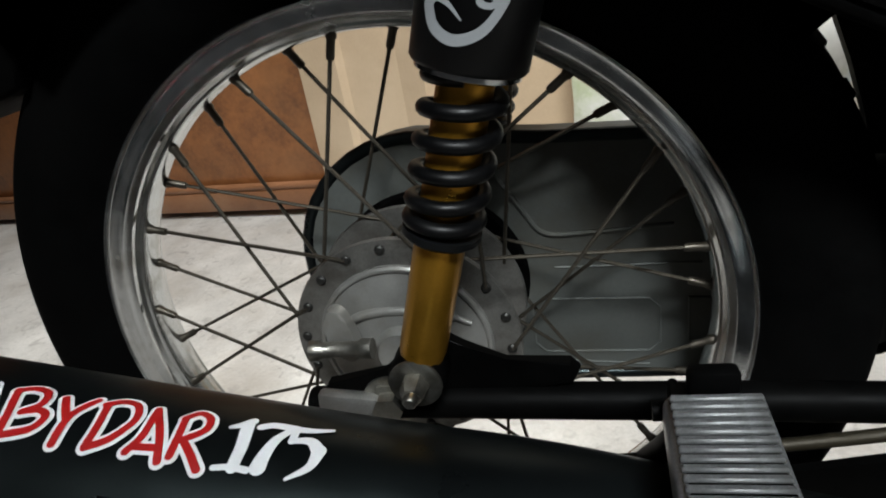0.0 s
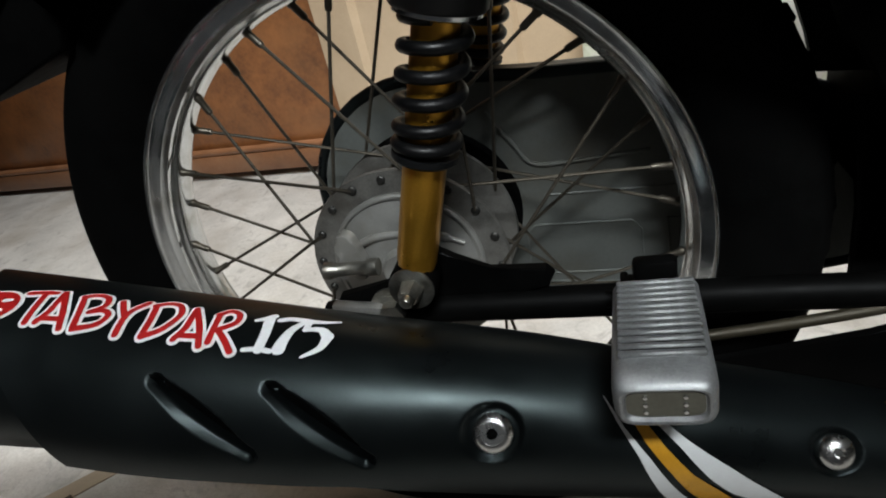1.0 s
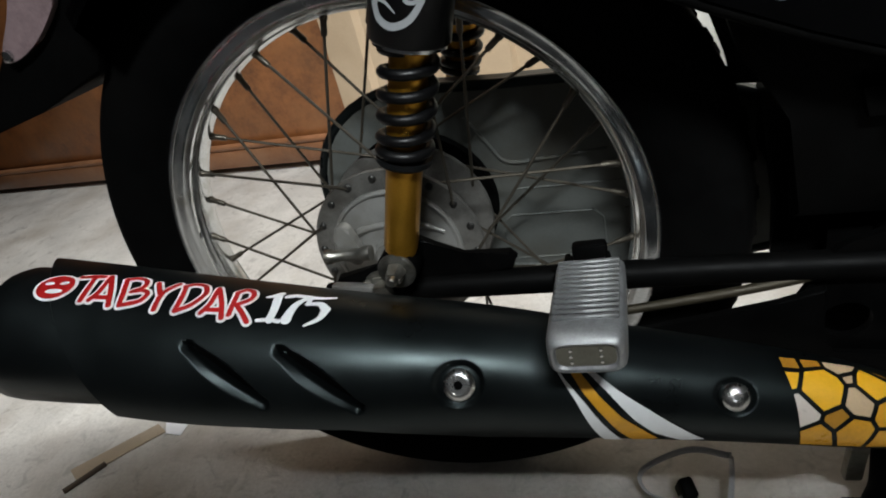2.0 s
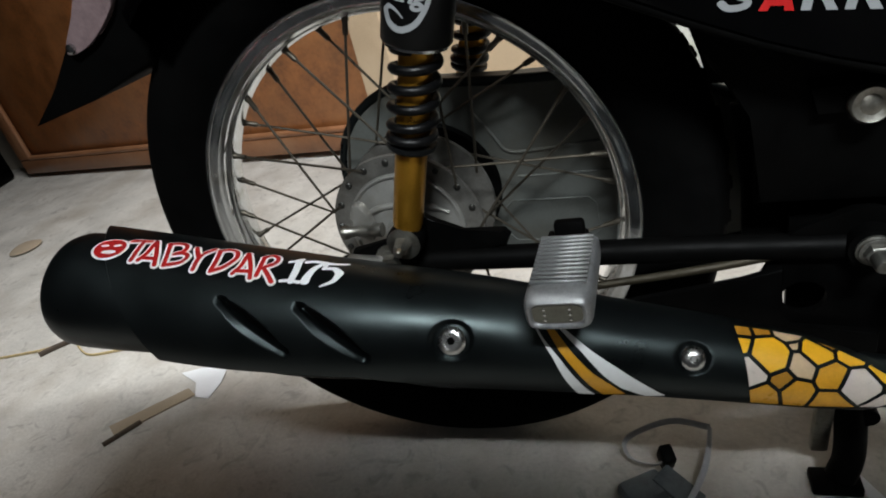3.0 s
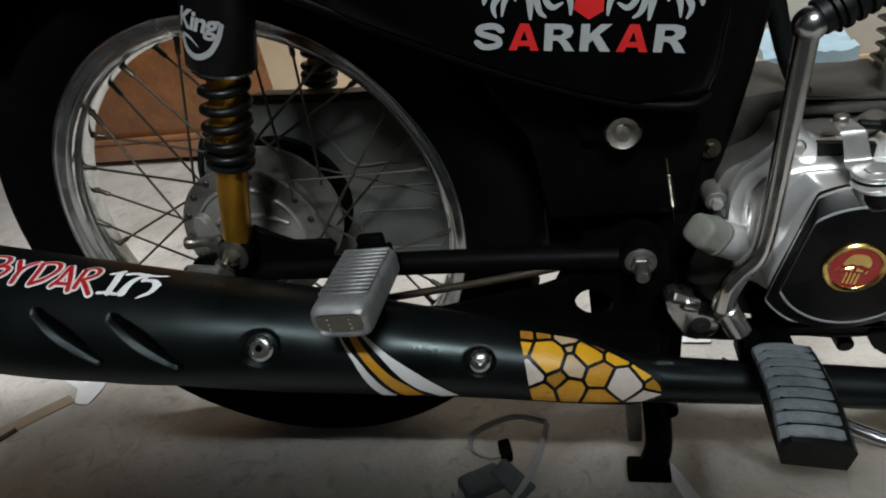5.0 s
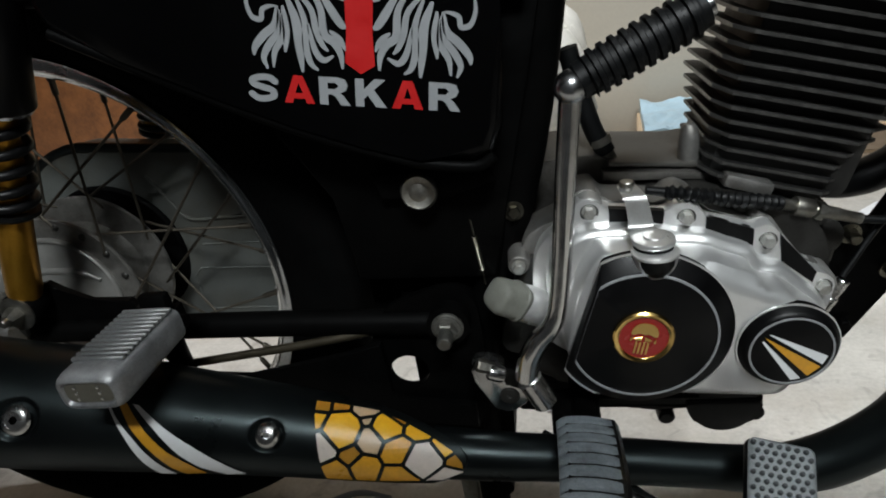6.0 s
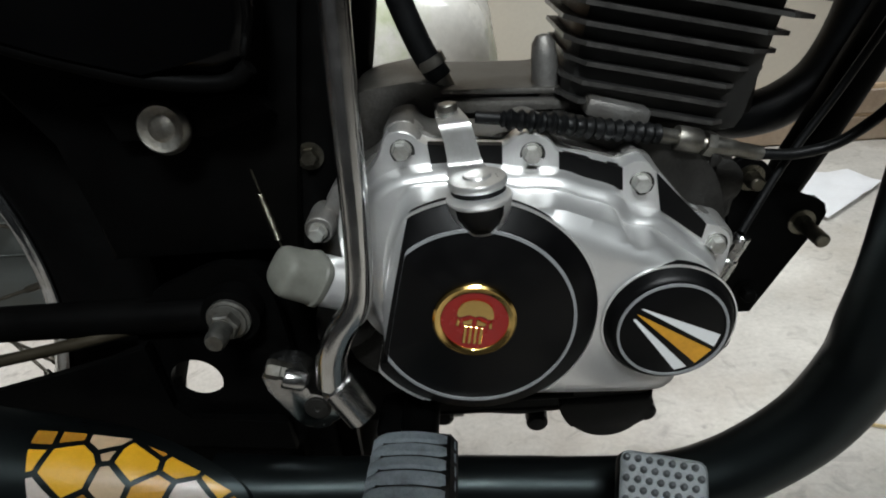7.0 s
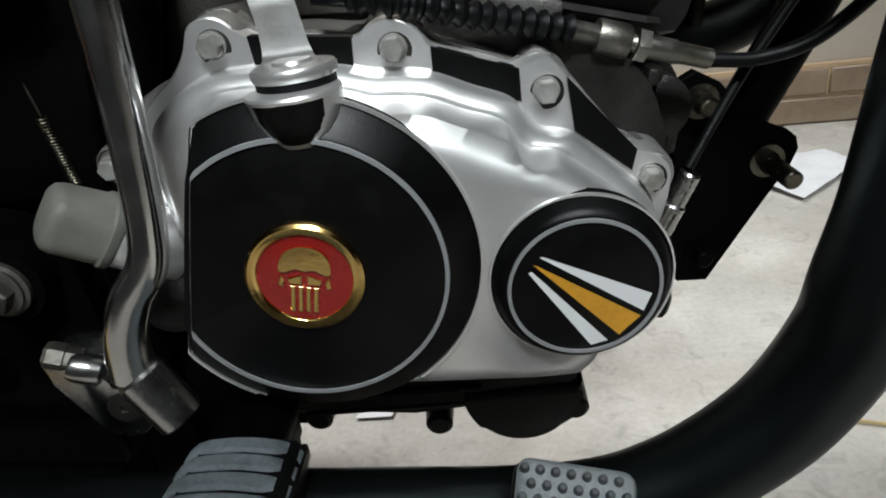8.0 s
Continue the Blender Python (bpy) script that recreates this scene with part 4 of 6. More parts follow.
inner = [bm.verts.new(silencer(-0.225, 7.5 * k, 0.036 - float(np.interp(-0.225, GX, GR))) + Vector((math.sin(TILT) * 0.0078, -0.0045, math.cos(TILT) * 0.0078))) for k in range(48)]
for k in range(48):
    bm.faces.new((rings[0][k], rings[0][(k + 1) % 48], inner[(k + 1) % 48], inner[k]))
bm.faces.new(inner)
muffler = part("silencer", bm, SATIN, bike, "satin black exhaust silencer with stickers")

SLOTS = (((-0.0978, 40.5), (-0.0710, 57.0), (-0.0440, 74.0)), ((-0.0355, 38.7), (-0.0101, 55.4), (0.0180, 75.0)))
SCREWS = ((0.0810, 57.5), (0.2528, 51.5))


def dent(x, deg):
    """How far the shield is pressed in at a place."""
    r = float(np.interp(x, GX, GR))
    d = 0.0
    for line in SLOTS:
        best_d, where, cross = 9, 0, 0
        if not line[0][0] - 0.03 < x < line[2][0] + 0.03:
            continue
        for k in (0, 1):
            ax, ay = line[k][0], radians(line[k][1]) * r
            bx, by = line[k + 1][0] - ax, radians(line[k + 1][1]) * r - ay
            ux, uy = x - ax, radians(deg) * r - ay
            f = max(0.0, min(1.0, (ux * bx + uy * by) / (bx * bx + by * by)))
            qx, qy = ux - f * bx, uy - f * by
            q = math.hypot(qx, qy)
            if q < best_d:
                best_d, where = q, (k + f) / 2
                cross = qx * 0.6 - qy * 0.8
        w = 0.0070 * (0.50 + 0.50 * math.sin(math.pi * min(max(where, 0.08), 0.92)))
        t = math.copysign(best_d / w, cross)
        if -1.7 < t < 1.15:
            if t > 0.1:
                d = max(d, 0.0105 * min(1.0, (1.15 - t) / 0.5))
            elif t > -0.30:
                d = max(d, 0.0028 + 0.0077 * (t + 0.30) / 0.40)
            elif t > -1.15:
                d = max(d, 0.0028 * (t + 1.15) / 0.85)
    for sx, sd in SCREWS:
        q = math.hypot(x - sx, radians(deg - sd) * r)
        edge = 0.0165 if sx < 0.2 else 0.0130
        if q < edge:
            d = max(d, 0.0035 * min(1.0, (edge - q) / 0.003))
    return d


bm = bmesh.new()
NA, NX = 190, 500
grid = []
for i in range(NA + 1):
    deg = -72 + 187 * i / NA
    x0 = -0.240 + 0.00068 * (min(max(deg, -30), 115) + 16)
    x1 = 0.398 - 0.00002 * (deg - 60) ** 2 * 0.4
    row = []
    for j in range(NX + 1):
        x = x0 + (x1 - x0) * j / NX
        edge = min(j, NX - j, i, NA - i)
        lift = 0.0 if edge >= 2 else (-0.0016 if edge == 1 else -0.006)
        turn = -72 + (72 + 97 + 18 * max(0.0, min(1.0, (x - 0.01) / 0.09))) * i / NA
        row.append(bm.verts.new(silencer(x, turn, lift - dent(x, turn))))
    grid.append(row)
for a, b in zip(grid, grid[1:]):
    for j in range(NX):
        bm.faces.new((a[j], a[j + 1], b[j + 1], b[j]))
part("heat_shield", bm, SATIN, muffler, "satin black heat shield with two slanted louvres")

for sx, sd in SCREWS:
    p0 = silencer(sx, sd, -0.0035)
    nrm = (silencer(sx, sd, 0.01) - silencer(sx, sd)).normalized()
    m = toward(p0, nrm)
    if sx > 0.2:
        bm = lathe(bmesh.new(), [(0, 0), (0.0098, 0), (0.0100, 0.0015), (0.0088, 0.0045), (0.0062, 0.0068), (0.0030, 0.0072), (0.0018, 0.0060), (0, 0.0060)], m, 32)
        part("shield_screw", bm, POLISH, muffler, "domed polished screw")
        continue
    bm = lathe(bmesh.new(), [(0, 0), (0.0108, 0), (0.0112, 0.0015), (0.0100, 0.0035), (0.0075, 0.0048), (0.0062, 0.0050), (0.0062, 0.0044), (0.0030, 0.0044)], m, 32)
    part("shield_screw", bm, POLISH, muffler, "domed polished screw with a hexagon socket")
    bm = lathe(bmesh.new(), [(0.0031, 0.0045), (0.0030, 0.0015), (0, 0.0015)], m, 6)
    part("screw_socket", bm, FRAMEB, muffler, "dark hexagon socket")


def sticker(bm, x0, d0, dirx=(1, 0), lift=0.0008, longest=0.004):
    """Lays flat metres on the silencer: x along it, y up round it from deg d0."""
    split_long(bm, longest)

    def f(u, v):
        x = x0 + u * dirx[0] - v * dirx[1] * 0.0
        r = float(np.interp(x, GX, GR))
        deg = d0 + u * dirx[1] - math.degrees(v / r)
        return silencer(x, deg, lift - dent(x, deg))
    return lay(bm, f)


# brush letters in millimetres: strokes as lines of (along, up)
GLYPHS = {
    "T": ([(1, 22.5), (8, 24.6), (16, 26)], [(11, 22.3), (12.5, 11.8), (13.2, 1.2)]),
    "A": ([(2, 27.2), (3.6, 11.5), (0.4, 2.3)], [(2, 27.2), (11, 12.2), (16, 0)], [(3.2, 5.2), (13.5, 6.2)]),
    "B": ([(0.8, 26.1), (6.2, 12.3), (9, 1.2)], [(0.6, 25.4), (7.6, 28.6), (14.7, 26.9), (17.1, 19.5), (11.6, 13.6)], [(11.6, 13.6), (18.7, 15.9), (23.5, 13), (20.8, 5.8), (9.2, 0.8)]),
    "Y": ([(0.7, 25.5), (4.6, 19.5), (8.6, 14.2)], [(15.7, 27.2), (10.8, 19.2), (9.4, 12.5), (10.4, 0.8)]),
    "D": ([(1.7, 25), (4.5, 13.3), (5.1, 1.8)], [(0.6, 25.4), (7.7, 29.2), (14.8, 27.6), (18.7, 18.8), (14.1, 7.9), (5.3, 1.5)]),
    "R": ([(1.2, 24.4), (3.1, 12.7), (3.9, 3.1)], [(0.8, 23.8), (5.9, 28.6), (11.9, 25.8), (13, 18.6), (5.8, 11.7)], [(5.8, 11.7), (11.9, 5.8), (18.1, -1.2)]),
}
for ch, at in zip("TABYDAR", (-197, -178.4, -164, -140, -120, -97, -81)):
    for wide, lift, mat_, lab in ((6.7, 0.0006, WHITEV, "white outline of a brush letter"), (3.3, 0.0012, REDV, "red brush letter")):
        for k, pts in enumerate(GLYPHS[ch]):
            bm = stroke([(x * 0.001, y * 0.001) for x, y in pts], wide * 0.00100, wide * 0.00108)
            part("letter_stroke", sticker(bm, at * 0.001, 20, (1, 0), lift + 0.00006 * k), mat_, muffler, lab, False)
# white bold numerals: width at both ends, then the stroke
NUMERALS = {
    "1": ((2.4, 4.6, [(0.1, 22.7), (3.7, 24.6), (8.2, 28.6)]), (6.0, 5.4, [(6.9, 25.9), (9.4, 12.9), (9.6, 1.9)]), (2.8, 3.2, [(1.5, 0.9), (8.9, 2.1), (16.1, 1.6)])),
    "7": ((4.0, 4.4, [(0.2, 25.2), (5.9, 27.6), (16.2, 27.2)]), (3.4, 7.4, [(15.0, 26.8), (9.8, 18.1), (7.9, 9.5), (7.4, 3.4)])),
    "5": ((4.4, 2.2, [(0.4, 26.8), (8.5, 27.4), (17, 29.3)]), (4.0, 3.6, [(0.6, 26.5), (1.2, 18.8)]), (3.0, 6.4, [(0.6, 19.0), (9.3, 20.1), (15, 14.9)]), (6.4, 1.6, [(15, 15.2), (13.2, 6.7), (5, 0)])),
}
for ch, at in zip("175", (-58, -45, -29)):
    for k, (w0, w1, pts) in enumerate(NUMERALS[ch]):
        bm = stroke([(x * 0.001, y * 0.001) for x, y in pts], w0 * 0.001, w1 * 0.001)
        part("numeral_stroke", sticker(bm, at * 0.001, 20, (1, 0), 0.0008 + 0.00006 * k), WHITEV, muffler, "white bold numeral", False)
for line in SLOTS:
    # black strip under the upper lip of each louvre, painted for the shade inside
    a = [(x + 0.0009, d - 0.8) for x, d in line]
    b = [(x + 0.0050, d - 4.3) for x, d in line]
    bm = bmesh.new()
    rows = []
    for i in range(13):
        t = 0.01 + 0.98 * i / 12
        k = 0 if t < 0.5 else 1
        f = t * 2 - k
        p = [u * (1 - f) + v * f for u, v in zip(a[k], a[k + 1])]
        q = [u * (1 - f) + v * f for u, v in zip(b[k], b[k + 1])]
        rows.append([bm.verts.new(silencer(*p, -0.0066)), bm.verts.new(silencer(*q, -0.0024))])
    for r, s in zip(rows, rows[1:]):
        bm.faces.new((r[0], r[1], s[1], s[0]))
    part("louvre_shade", bm, SLOTSHADE, muffler, "dark strip for the shade inside a louvre", False)
for rr, lift, mat_, lab in ((0.0150, 0.0006, WHITEV, "white rim of a round sticker"), (0.0128, 0.0011, REDV, "red round sticker")):
    pts = [(rr * 0.98 * math.cos(radians(a)), rr * 0.86 * math.sin(radians(a)) + rr * 0.10 * math.cos(radians(a))) for a in range(0, 360, 15)]
    part("round_sticker", sticker(flat_poly(pts), -0.2085, 10.5, (1, 0), lift), mat_, muffler, lab, False)
for x, y, w, h, turn in ((-0.0050, 0.0014, 0.0034, 0.0016, 12), (0.0052, 0.0036, 0.0034, 0.0016, 22), (0.0018, -0.0046, 0.0062, 0.0021, 10)):
    c, d = math.cos(radians(turn)), math.sin(radians(turn))
    pts = [(x + w * math.cos(radians(a)) * c - h * math.sin(radians(a)) * d, y + w * math.cos(radians(a)) * d + h * math.sin(radians(a)) * c) for a in range(0, 360, 30)]
    part("sticker_mark", sticker(flat_poly(pts), -0.2085, 10.5, (1, 0), 0.0016), WHITEV, muffler, "plain white mark", False)


def band(a, b, n=16):
    """A curved band between two lines of (x, deg) on the silencer."""
    def at(line, t):
        k = t * (len(line) - 1)
        i = min(int(k), len(line) - 2)
        f = k - i
        return line[i][0] * (1 - f) + line[i + 1][0] * f, line[i][1] * (1 - f) + line[i + 1][1] * f
    bm = bmesh.new()
    rows = []
    for i in range(n + 1):
        p, q = at(a, i / n), at(b, i / n)
        rows.append([bm.verts.new(silencer(p[0] * (1 - k / 4) + q[0] * k / 4, p[1] * (1 - k / 4) + q[1] * k / 4, 0.0009)) for k in range(5)])
    for r, s in zip(rows, rows[1:]):
        for k in range(4):
            bm.faces.new((r[k], r[k + 1], s[k + 1], s[k]))
    return bm


L1 = [(0.1353, 28), (0.1431, 44), (0.1555, 65.6), (0.1685, 94), (0.1770, 112)]
L2 = [(0.1360, 28), (0.1470, 47), (0.1620, 67.5), (0.1768, 91.6), (0.1890, 112)]
L3 = [(0.1455, 33), (0.1590, 57), (0.1740, 79), (0.1874, 100), (0.1955, 111)]
L4 = [(0.1525, 35), (0.1692, 59), (0.1849, 78.5), (0.1990, 92), (0.2110, 107)]
L5 = [(0.1565, 35), (0.1754, 57), (0.1930, 80.7), (0.2075, 97), (0.2250, 109)]
L6 = [(0.1605, 35), (0.1815, 54), (0.2046, 72.3), (0.2218, 87.7), (0.2390, 105)]
part("swoosh_stripe", band(L1, L2), WHITEV, muffler, "white swoosh stripe", False)
part("swoosh_stripe", band(L3, L4), AMBERV, muffler, "golden swoosh stripe", False)
part("swoosh_stripe", band(L5, L6), WHITEV, muffler, "white swoosh stripe", False)

# mosaic sticker: uneven cells cut from one outline
OUT = [(0.2810, -1), (0.302, -5), (0.3276, -8), (0.3470, 3.5), (0.3680, 20.5), (0.3845, 40), (0.3925, 60), (0.3945, 78), (0.3800, 97), (0.3339, 104), (0.2974, 106), (0.2886, 52), (0.2825, 18)]
PATCH = [Vector((x, -radians(d) * 0.031)) for x, d in OUT]


def clip(poly, p, nrm):
    out = []
    for a, b in zip(poly, poly[1:] + poly[:1]):
        da, db = (a - p).dot(nrm), (b - p).dot(nrm)
        if da <= 0:
            out.append(a)
        if (da < 0 < db) or (db < 0 < da):
            out.append(a + (b - a) * (da / (da - db)))
    return out


CELLS = [(0.2868, 24, 0.6, YELLOWV), (0.3040, 32, 1.8, YELLOWV), (0.2925, 59, 1.2, CREAMV), (0.3138, 64, 0.6, OCHREV), (0.3250, 41, 0.9, SANDV), (0.3355, 18, 1.2, YELLOWV), (0.3470, 50, 1.2, AMBERV), (0.3645, 60, 1.9, CREAMV), (0.3565, 17, 0.5, YELLOWV),
         (0.3775, 40, 0.5, YELLOWV), (0.3885, 60, 0.5, OCHREV), (0.3840, 88, 1.1, CREAMV), (0.3030, 92, 1.1, AMBERV), (0.3237, 79, 0.9, AMBERV), (0.3490, 89, 1.0, AMBERV), (0.2860, 4, 0.7, OCHREV), (0.2985, 0, 0.6, OCHREV), (0.3165, -4, 0.8, SANDV), (0.3210, 13, 0.3, SANDV), (0.3410, 0, 0.6, OCHREV)]
for x, d, size, shade in CELLS:
    s = Vector((x, -radians(d) * 0.031))
    poly = list(PATCH)
    for x2, d2, size2, _ in CELLS:
        o = Vector((x2, -radians(d2) * 0.031))
        gap = (o - s).length
        if gap > 1e-6:
            d = (o - s) / gap
            poly = clip(poly, s + d * (gap / 2 + 0.00006 * (size - size2) / gap - 0.0015), d)
            if len(poly) < 3:
                break
    if len(poly) < 3:
        continue
    bm = flat_poly([(p.x, p.y) for p in poly])
    split_long(bm, 0.005, 3)
    lay(bm, lambda x, y: silencer(x, math.degrees(-y / 0.031), 0.0009))
    part("sticker_cell", bm, shade, muffler, "", False)

HP = [(0.37, -0.1500, 0.2125), (0.42, -0.147, 0.2040), (0.50, -0.141, 0.1925), (0.575, -0.139, 0.1830), (0.612, -0.139, 0.1795), (0.6410, -0.140, 0.1834), (0.6685, -0.140, 0.1964), (0.6962, -0.140, 0.2208), (0.7145, -0.140, 0.2535), (0.7205, -0.139, 0.2780), (0.7265, -0.138, 0.305), (0.7330, -0.134, 0.345), (0.743, -0.125, 0.39), (0.750, -0.11, 0.44), (0.738, -0.07, 0.49), (0.705, -0.04, 0.52)]
line = smooth_path(HP, 7)
part("header_pipe", sweep(bmesh.new(), line, [float(np.interp(p.x, (0.37, 0.45, 0.58, 0.65), (0.0200, 0.0178, 0.0166, 0.0190))) for p in line], 28), SATIN, muffler, "satin black header pipe sweeping under the engine")

# seat and tank over the frame, unseen: added to shade floor and engine
bm = bmesh.new()
rows = []
for x, hw, z0, z1 in ((-0.52, 0.10, 0.77, 0.82), (-0.44, 0.14, 0.755, 0.84), (-0.30, 0.145, 0.745, 0.83), (-0.10, 0.135, 0.72, 0.82), (0.12, 0.135, 0.70, 0.79), (0.30, 0.115, 0.69, 0.765), (0.40, 0.09, 0.69, 0.755)):
    rows.append([bm.verts.new((x, y, z)) for y, z in ((-hw, z0), (-hw * 1.04, (z0 + z1) / 2), (-hw * 0.8, z1 - 0.008), (0, z1), (hw * 0.8, z1 - 0.008), (hw * 1.04, (z0 + z1) / 2), (hw, z0))])
for a, b in zip(rows, rows[1:]):
    for k in range(7):
        bm.faces.new((a[k], a[(k + 1) % 7], b[(k + 1) % 7], b[k]))
bm.faces.new(rows[0])
bm.faces.new(rows[-1])
part("seat", bm, SOFTRUB, bike, "long black seat, unseen, added for its shade")
bm = bmesh.new()
rows = []
for x, hw, z0, z1 in ((0.40, 0.075, 0.70, 0.78), (0.46, 0.11, 0.69, 0.85), (0.60, 0.14, 0.69, 0.89), (0.74, 0.14, 0.71, 0.90), (0.84, 0.10, 0.75, 0.88), (0.88, 0.06, 0.78, 0.85)):
    rows.append([bm.verts.new((x, hw * math.cos(radians(a)), (z0 + z1) / 2 + (z1 - z0) / 2 * math.sin(radians(a)))) for a in range(0, 360, 20)])
for a, b in zip(rows, rows[1:]):
    for k in range(18):
        bm.faces.new((a[k], a[(k + 1) % 18], b[(k + 1) % 18], b[k]))
bm.faces.new(rows[0])
bm.faces.new(rows[-1])
part("fuel_tank", bm, GLOSS, bike, "gloss black fuel tank, unseen, added for its shade")

# footrests
def rear_footrest():
    bm = block(bmesh.new(), pose(0.174, -0.137, 0.334), 0.028, 0.020, 0.026, 0.004)
    base = part("footrest", bm, FRAMEB, bike, "folding aluminium footrest with a ribbed top")
    bm = bmesh.new()
    loops = []
    # half-width, half-height and depth of rounded outlines from the hinge to the sunken end face
    for hw, hh, y in ((0.0195, 0.0105, -0.142), (0.0222, 0.0126, -0.144), (0.0228, 0.0132, -0.200), (0.0228, 0.0132, -0.2120), (0.0222, 0.0126, -0.2165), (0.0208, 0.0112, -0.2195), (0.0194, 0.0098, -0.2205), (0.0182, 0.0086, -0.2200), (0.0176, 0.0080, -0.2188), (0.0172, 0.0076, -0.2180)):
        ring = []
        for k in range(48):
            a = 2 * math.pi * (k + 0.5) / 48
            c, d = math.cos(a), math.sin(a)
            ring.append(bm.verts.new((0.1735 + 0.035 * (y + 0.219) + hw * math.copysign(abs(c) ** 0.42, c), y - (0.002 if y < -0.205 else 0), 0.3382 + 0.02 * (y + 0.18) + (hh + (0.001 if d < 0 else 0)) * math.copysign(abs(d) ** 0.42, d))))
        loops.append(ring)
    for r, t in zip(loops, loops[1:]):
        for k in range(48):
            bm.faces.new((r[k], r[(k + 1) % 48], t[(k + 1) % 48], t[k]))
    bm.faces.new(loops[0][::-1])
    bm.faces.new(loops[-1])
    part("footrest_body", bm, PEGAL, base, "worn silver body with a rounded rim")
    bm = block(bmesh.new(), Matrix.Identity(4), 0.0392, 0.0037, 0.0034, 0.0009, 1)
    rib = part("rib", bm, RIBM, base)
    # black strip below the ribs puts the shade into the grooves
    part("groove_shade", block(bmesh.new(), pose(0.1748, -0.1755, 0.3510), 0.0372, 0.058, 0.0014, 0.0006, 1), SLOTSHADE, base, "dark strip for the shade in the grooves")
    for i in range(12):
        m = pose(0.1735 + 0.035 * (0.071 - 0.0050 * i), -0.1480 - 0.0050 * i, 0.3524 - 0.0001 * i)
        if i:
            again(rib, m)
        else:
            rib.matrix_basis = m
    face = [(0.1735 + 0.0168 * math.copysign(abs(math.cos(a)) ** 0.45, math.cos(a)), 0.3385 + 0.0073 * math.copysign(abs(math.sin(a)) ** 0.45, math.sin(a))) for a in (2 * math.pi * (k + 0.5) / 40 for k in range(40))]
    bm = slab(bmesh.new(), [(x, z - 0.0012) for x, z in face], -0.2194, -0.2206)
    part("end_inset", bm, ENDFACE, base, "dull olive-grey sunken end face")
    bm = lathe(bmesh.new(), [(0, 0), (0.0012, 0), (0.001, 0.0012), (0, 0.0014)], None, 10)
    pip = part("pip", bm, POLISH, base)
    for i, (dx, dz) in enumerate(itertools.product((-0.0085, 0.0085), (-0.0045, 0, 0.0045))):
        mm = toward((0.1735 + dx, -0.2205, 0.3373 + dz))
        if i:
            again(pip, mm)
        else:
            pip.matrix_basis = mm
    bm = sweep(bmesh.new(), [(0.150, -0.137, 0.336), (0.197, -0.137, 0.336)], 0.005, 12)
    block(bm, pose(0.161, -0.134, 0.335), 0.005, 0.020, 0.022, 0.002)
    block(bm, pose(0.187, -0.134, 0.335), 0.005, 0.020, 0.022, 0.002)
    block(bm, pose(0.1770, -0.1370, 0.3470), 0.023, 0.010, 0.028, 0.003)
    part("hinge", bm, FRAMEB, base, "black hinge fork and pin")


rear_footrest()


def front_footrest():
    bm = sweep(bmesh.new(), [(0.488, 0.06, 0.222), (0.488, -0.15, 0.226)], 0.011, 16)
    base = part("footrest", bm, FRAMEB, bike, "footrest with a dusty grooved rubber")
    y0, y1 = -0.143, -0.236
    bm = bmesh.new()
    rows = []
    n = 14
    for i in range(n + 1):
        t = i / n
        y = y0 + (y1 - y0) * t
        arch = 0.006 * math.sin(math.pi * t) - 0.003 * t
        hw = 0.0215 + 0.001 * t
        c = 0.2228 - 0.001 * t
        rows.append([bm.verts.new((0.489 + x, y, c + z + (arch if z > 0 else 0))) for x, z in ((-hw, 0.008), (-hw + 0.004, 0.0135), (0, 0.0150), (hw - 0.004, 0.0135), (hw, 0.008), (hw - 0.002, -0.012), (-hw + 0.002, -0.012))])
    for a, b in zip(rows, rows[1:]):
        for k in range(7):
            bm.faces.new((a[k], a[(k + 1) % 7], b[(k + 1) % 7], b[k]))
    bm.faces.new(rows[0])
    bm.faces.new(rows[-1][::-1])
    bmesh.ops.recalc_face_normals(bm, faces=bm.faces)
    lean = Matrix.Translation((0.489, 0, 0.232)) @ Matrix.Rotation(radians(8), 4, "Y") @ Matrix.Translation((-0.489, 0, -0.232))
    bm.transform(lean)
    part("rubber", bm, SOFTRUB, base, "black rubber sleeve")
    part("footrest_bracket", block(bmesh.new(), pose(0.477, -0.113, 0.212), 0.030, 0.034, 0.032, 0.004), FRAMEB, base, "black bracket behind the rubber")
    for i in range(9):
        t = (i + 0.5) / 9.3
        y = y0 + (y1 - y0) * t
        arch = 0.006 * math.sin(math.pi * t) - 0.003 * t
        slope = math.degrees(math.atan((0.006 * math.pi * math.cos(math.pi * t) - 0.003) / (y1 - y0)))
        m = lean @ pose(0.4875, y, 0.2228 - 0.001 * t + 0.0140 + arch, slope, 0, 0)
        bm = bmesh.new()
        rows = []
        for k in range(13):
            u = -1 + k / 6
            x, fall, w = 0.0222 * u, 0.0034 * u * u + 0.0030 * u ** 8, 0.0044
            rows.append([bm.verts.new(m @ Vector((x, v, h - fall))) for v, h in ((-w, -0.003), (-w, 0.0012), (-w * 0.72, 0.0022), (w * 0.72, 0.0022), (w, 0.0012), (w, -0.003))])
        for p, q in zip(rows, rows[1:]):
            for k in range(6):
                bm.faces.new((p[k], p[(k + 1) % 6], q[(k + 1) % 6], q[k]))
        bm.faces.new(rows[0][::-1])
        bm.faces.new(rows[-1])
        part("tread_bar", bm, DUSTRUB, base, "dusty grey raised bar")


front_footrest()


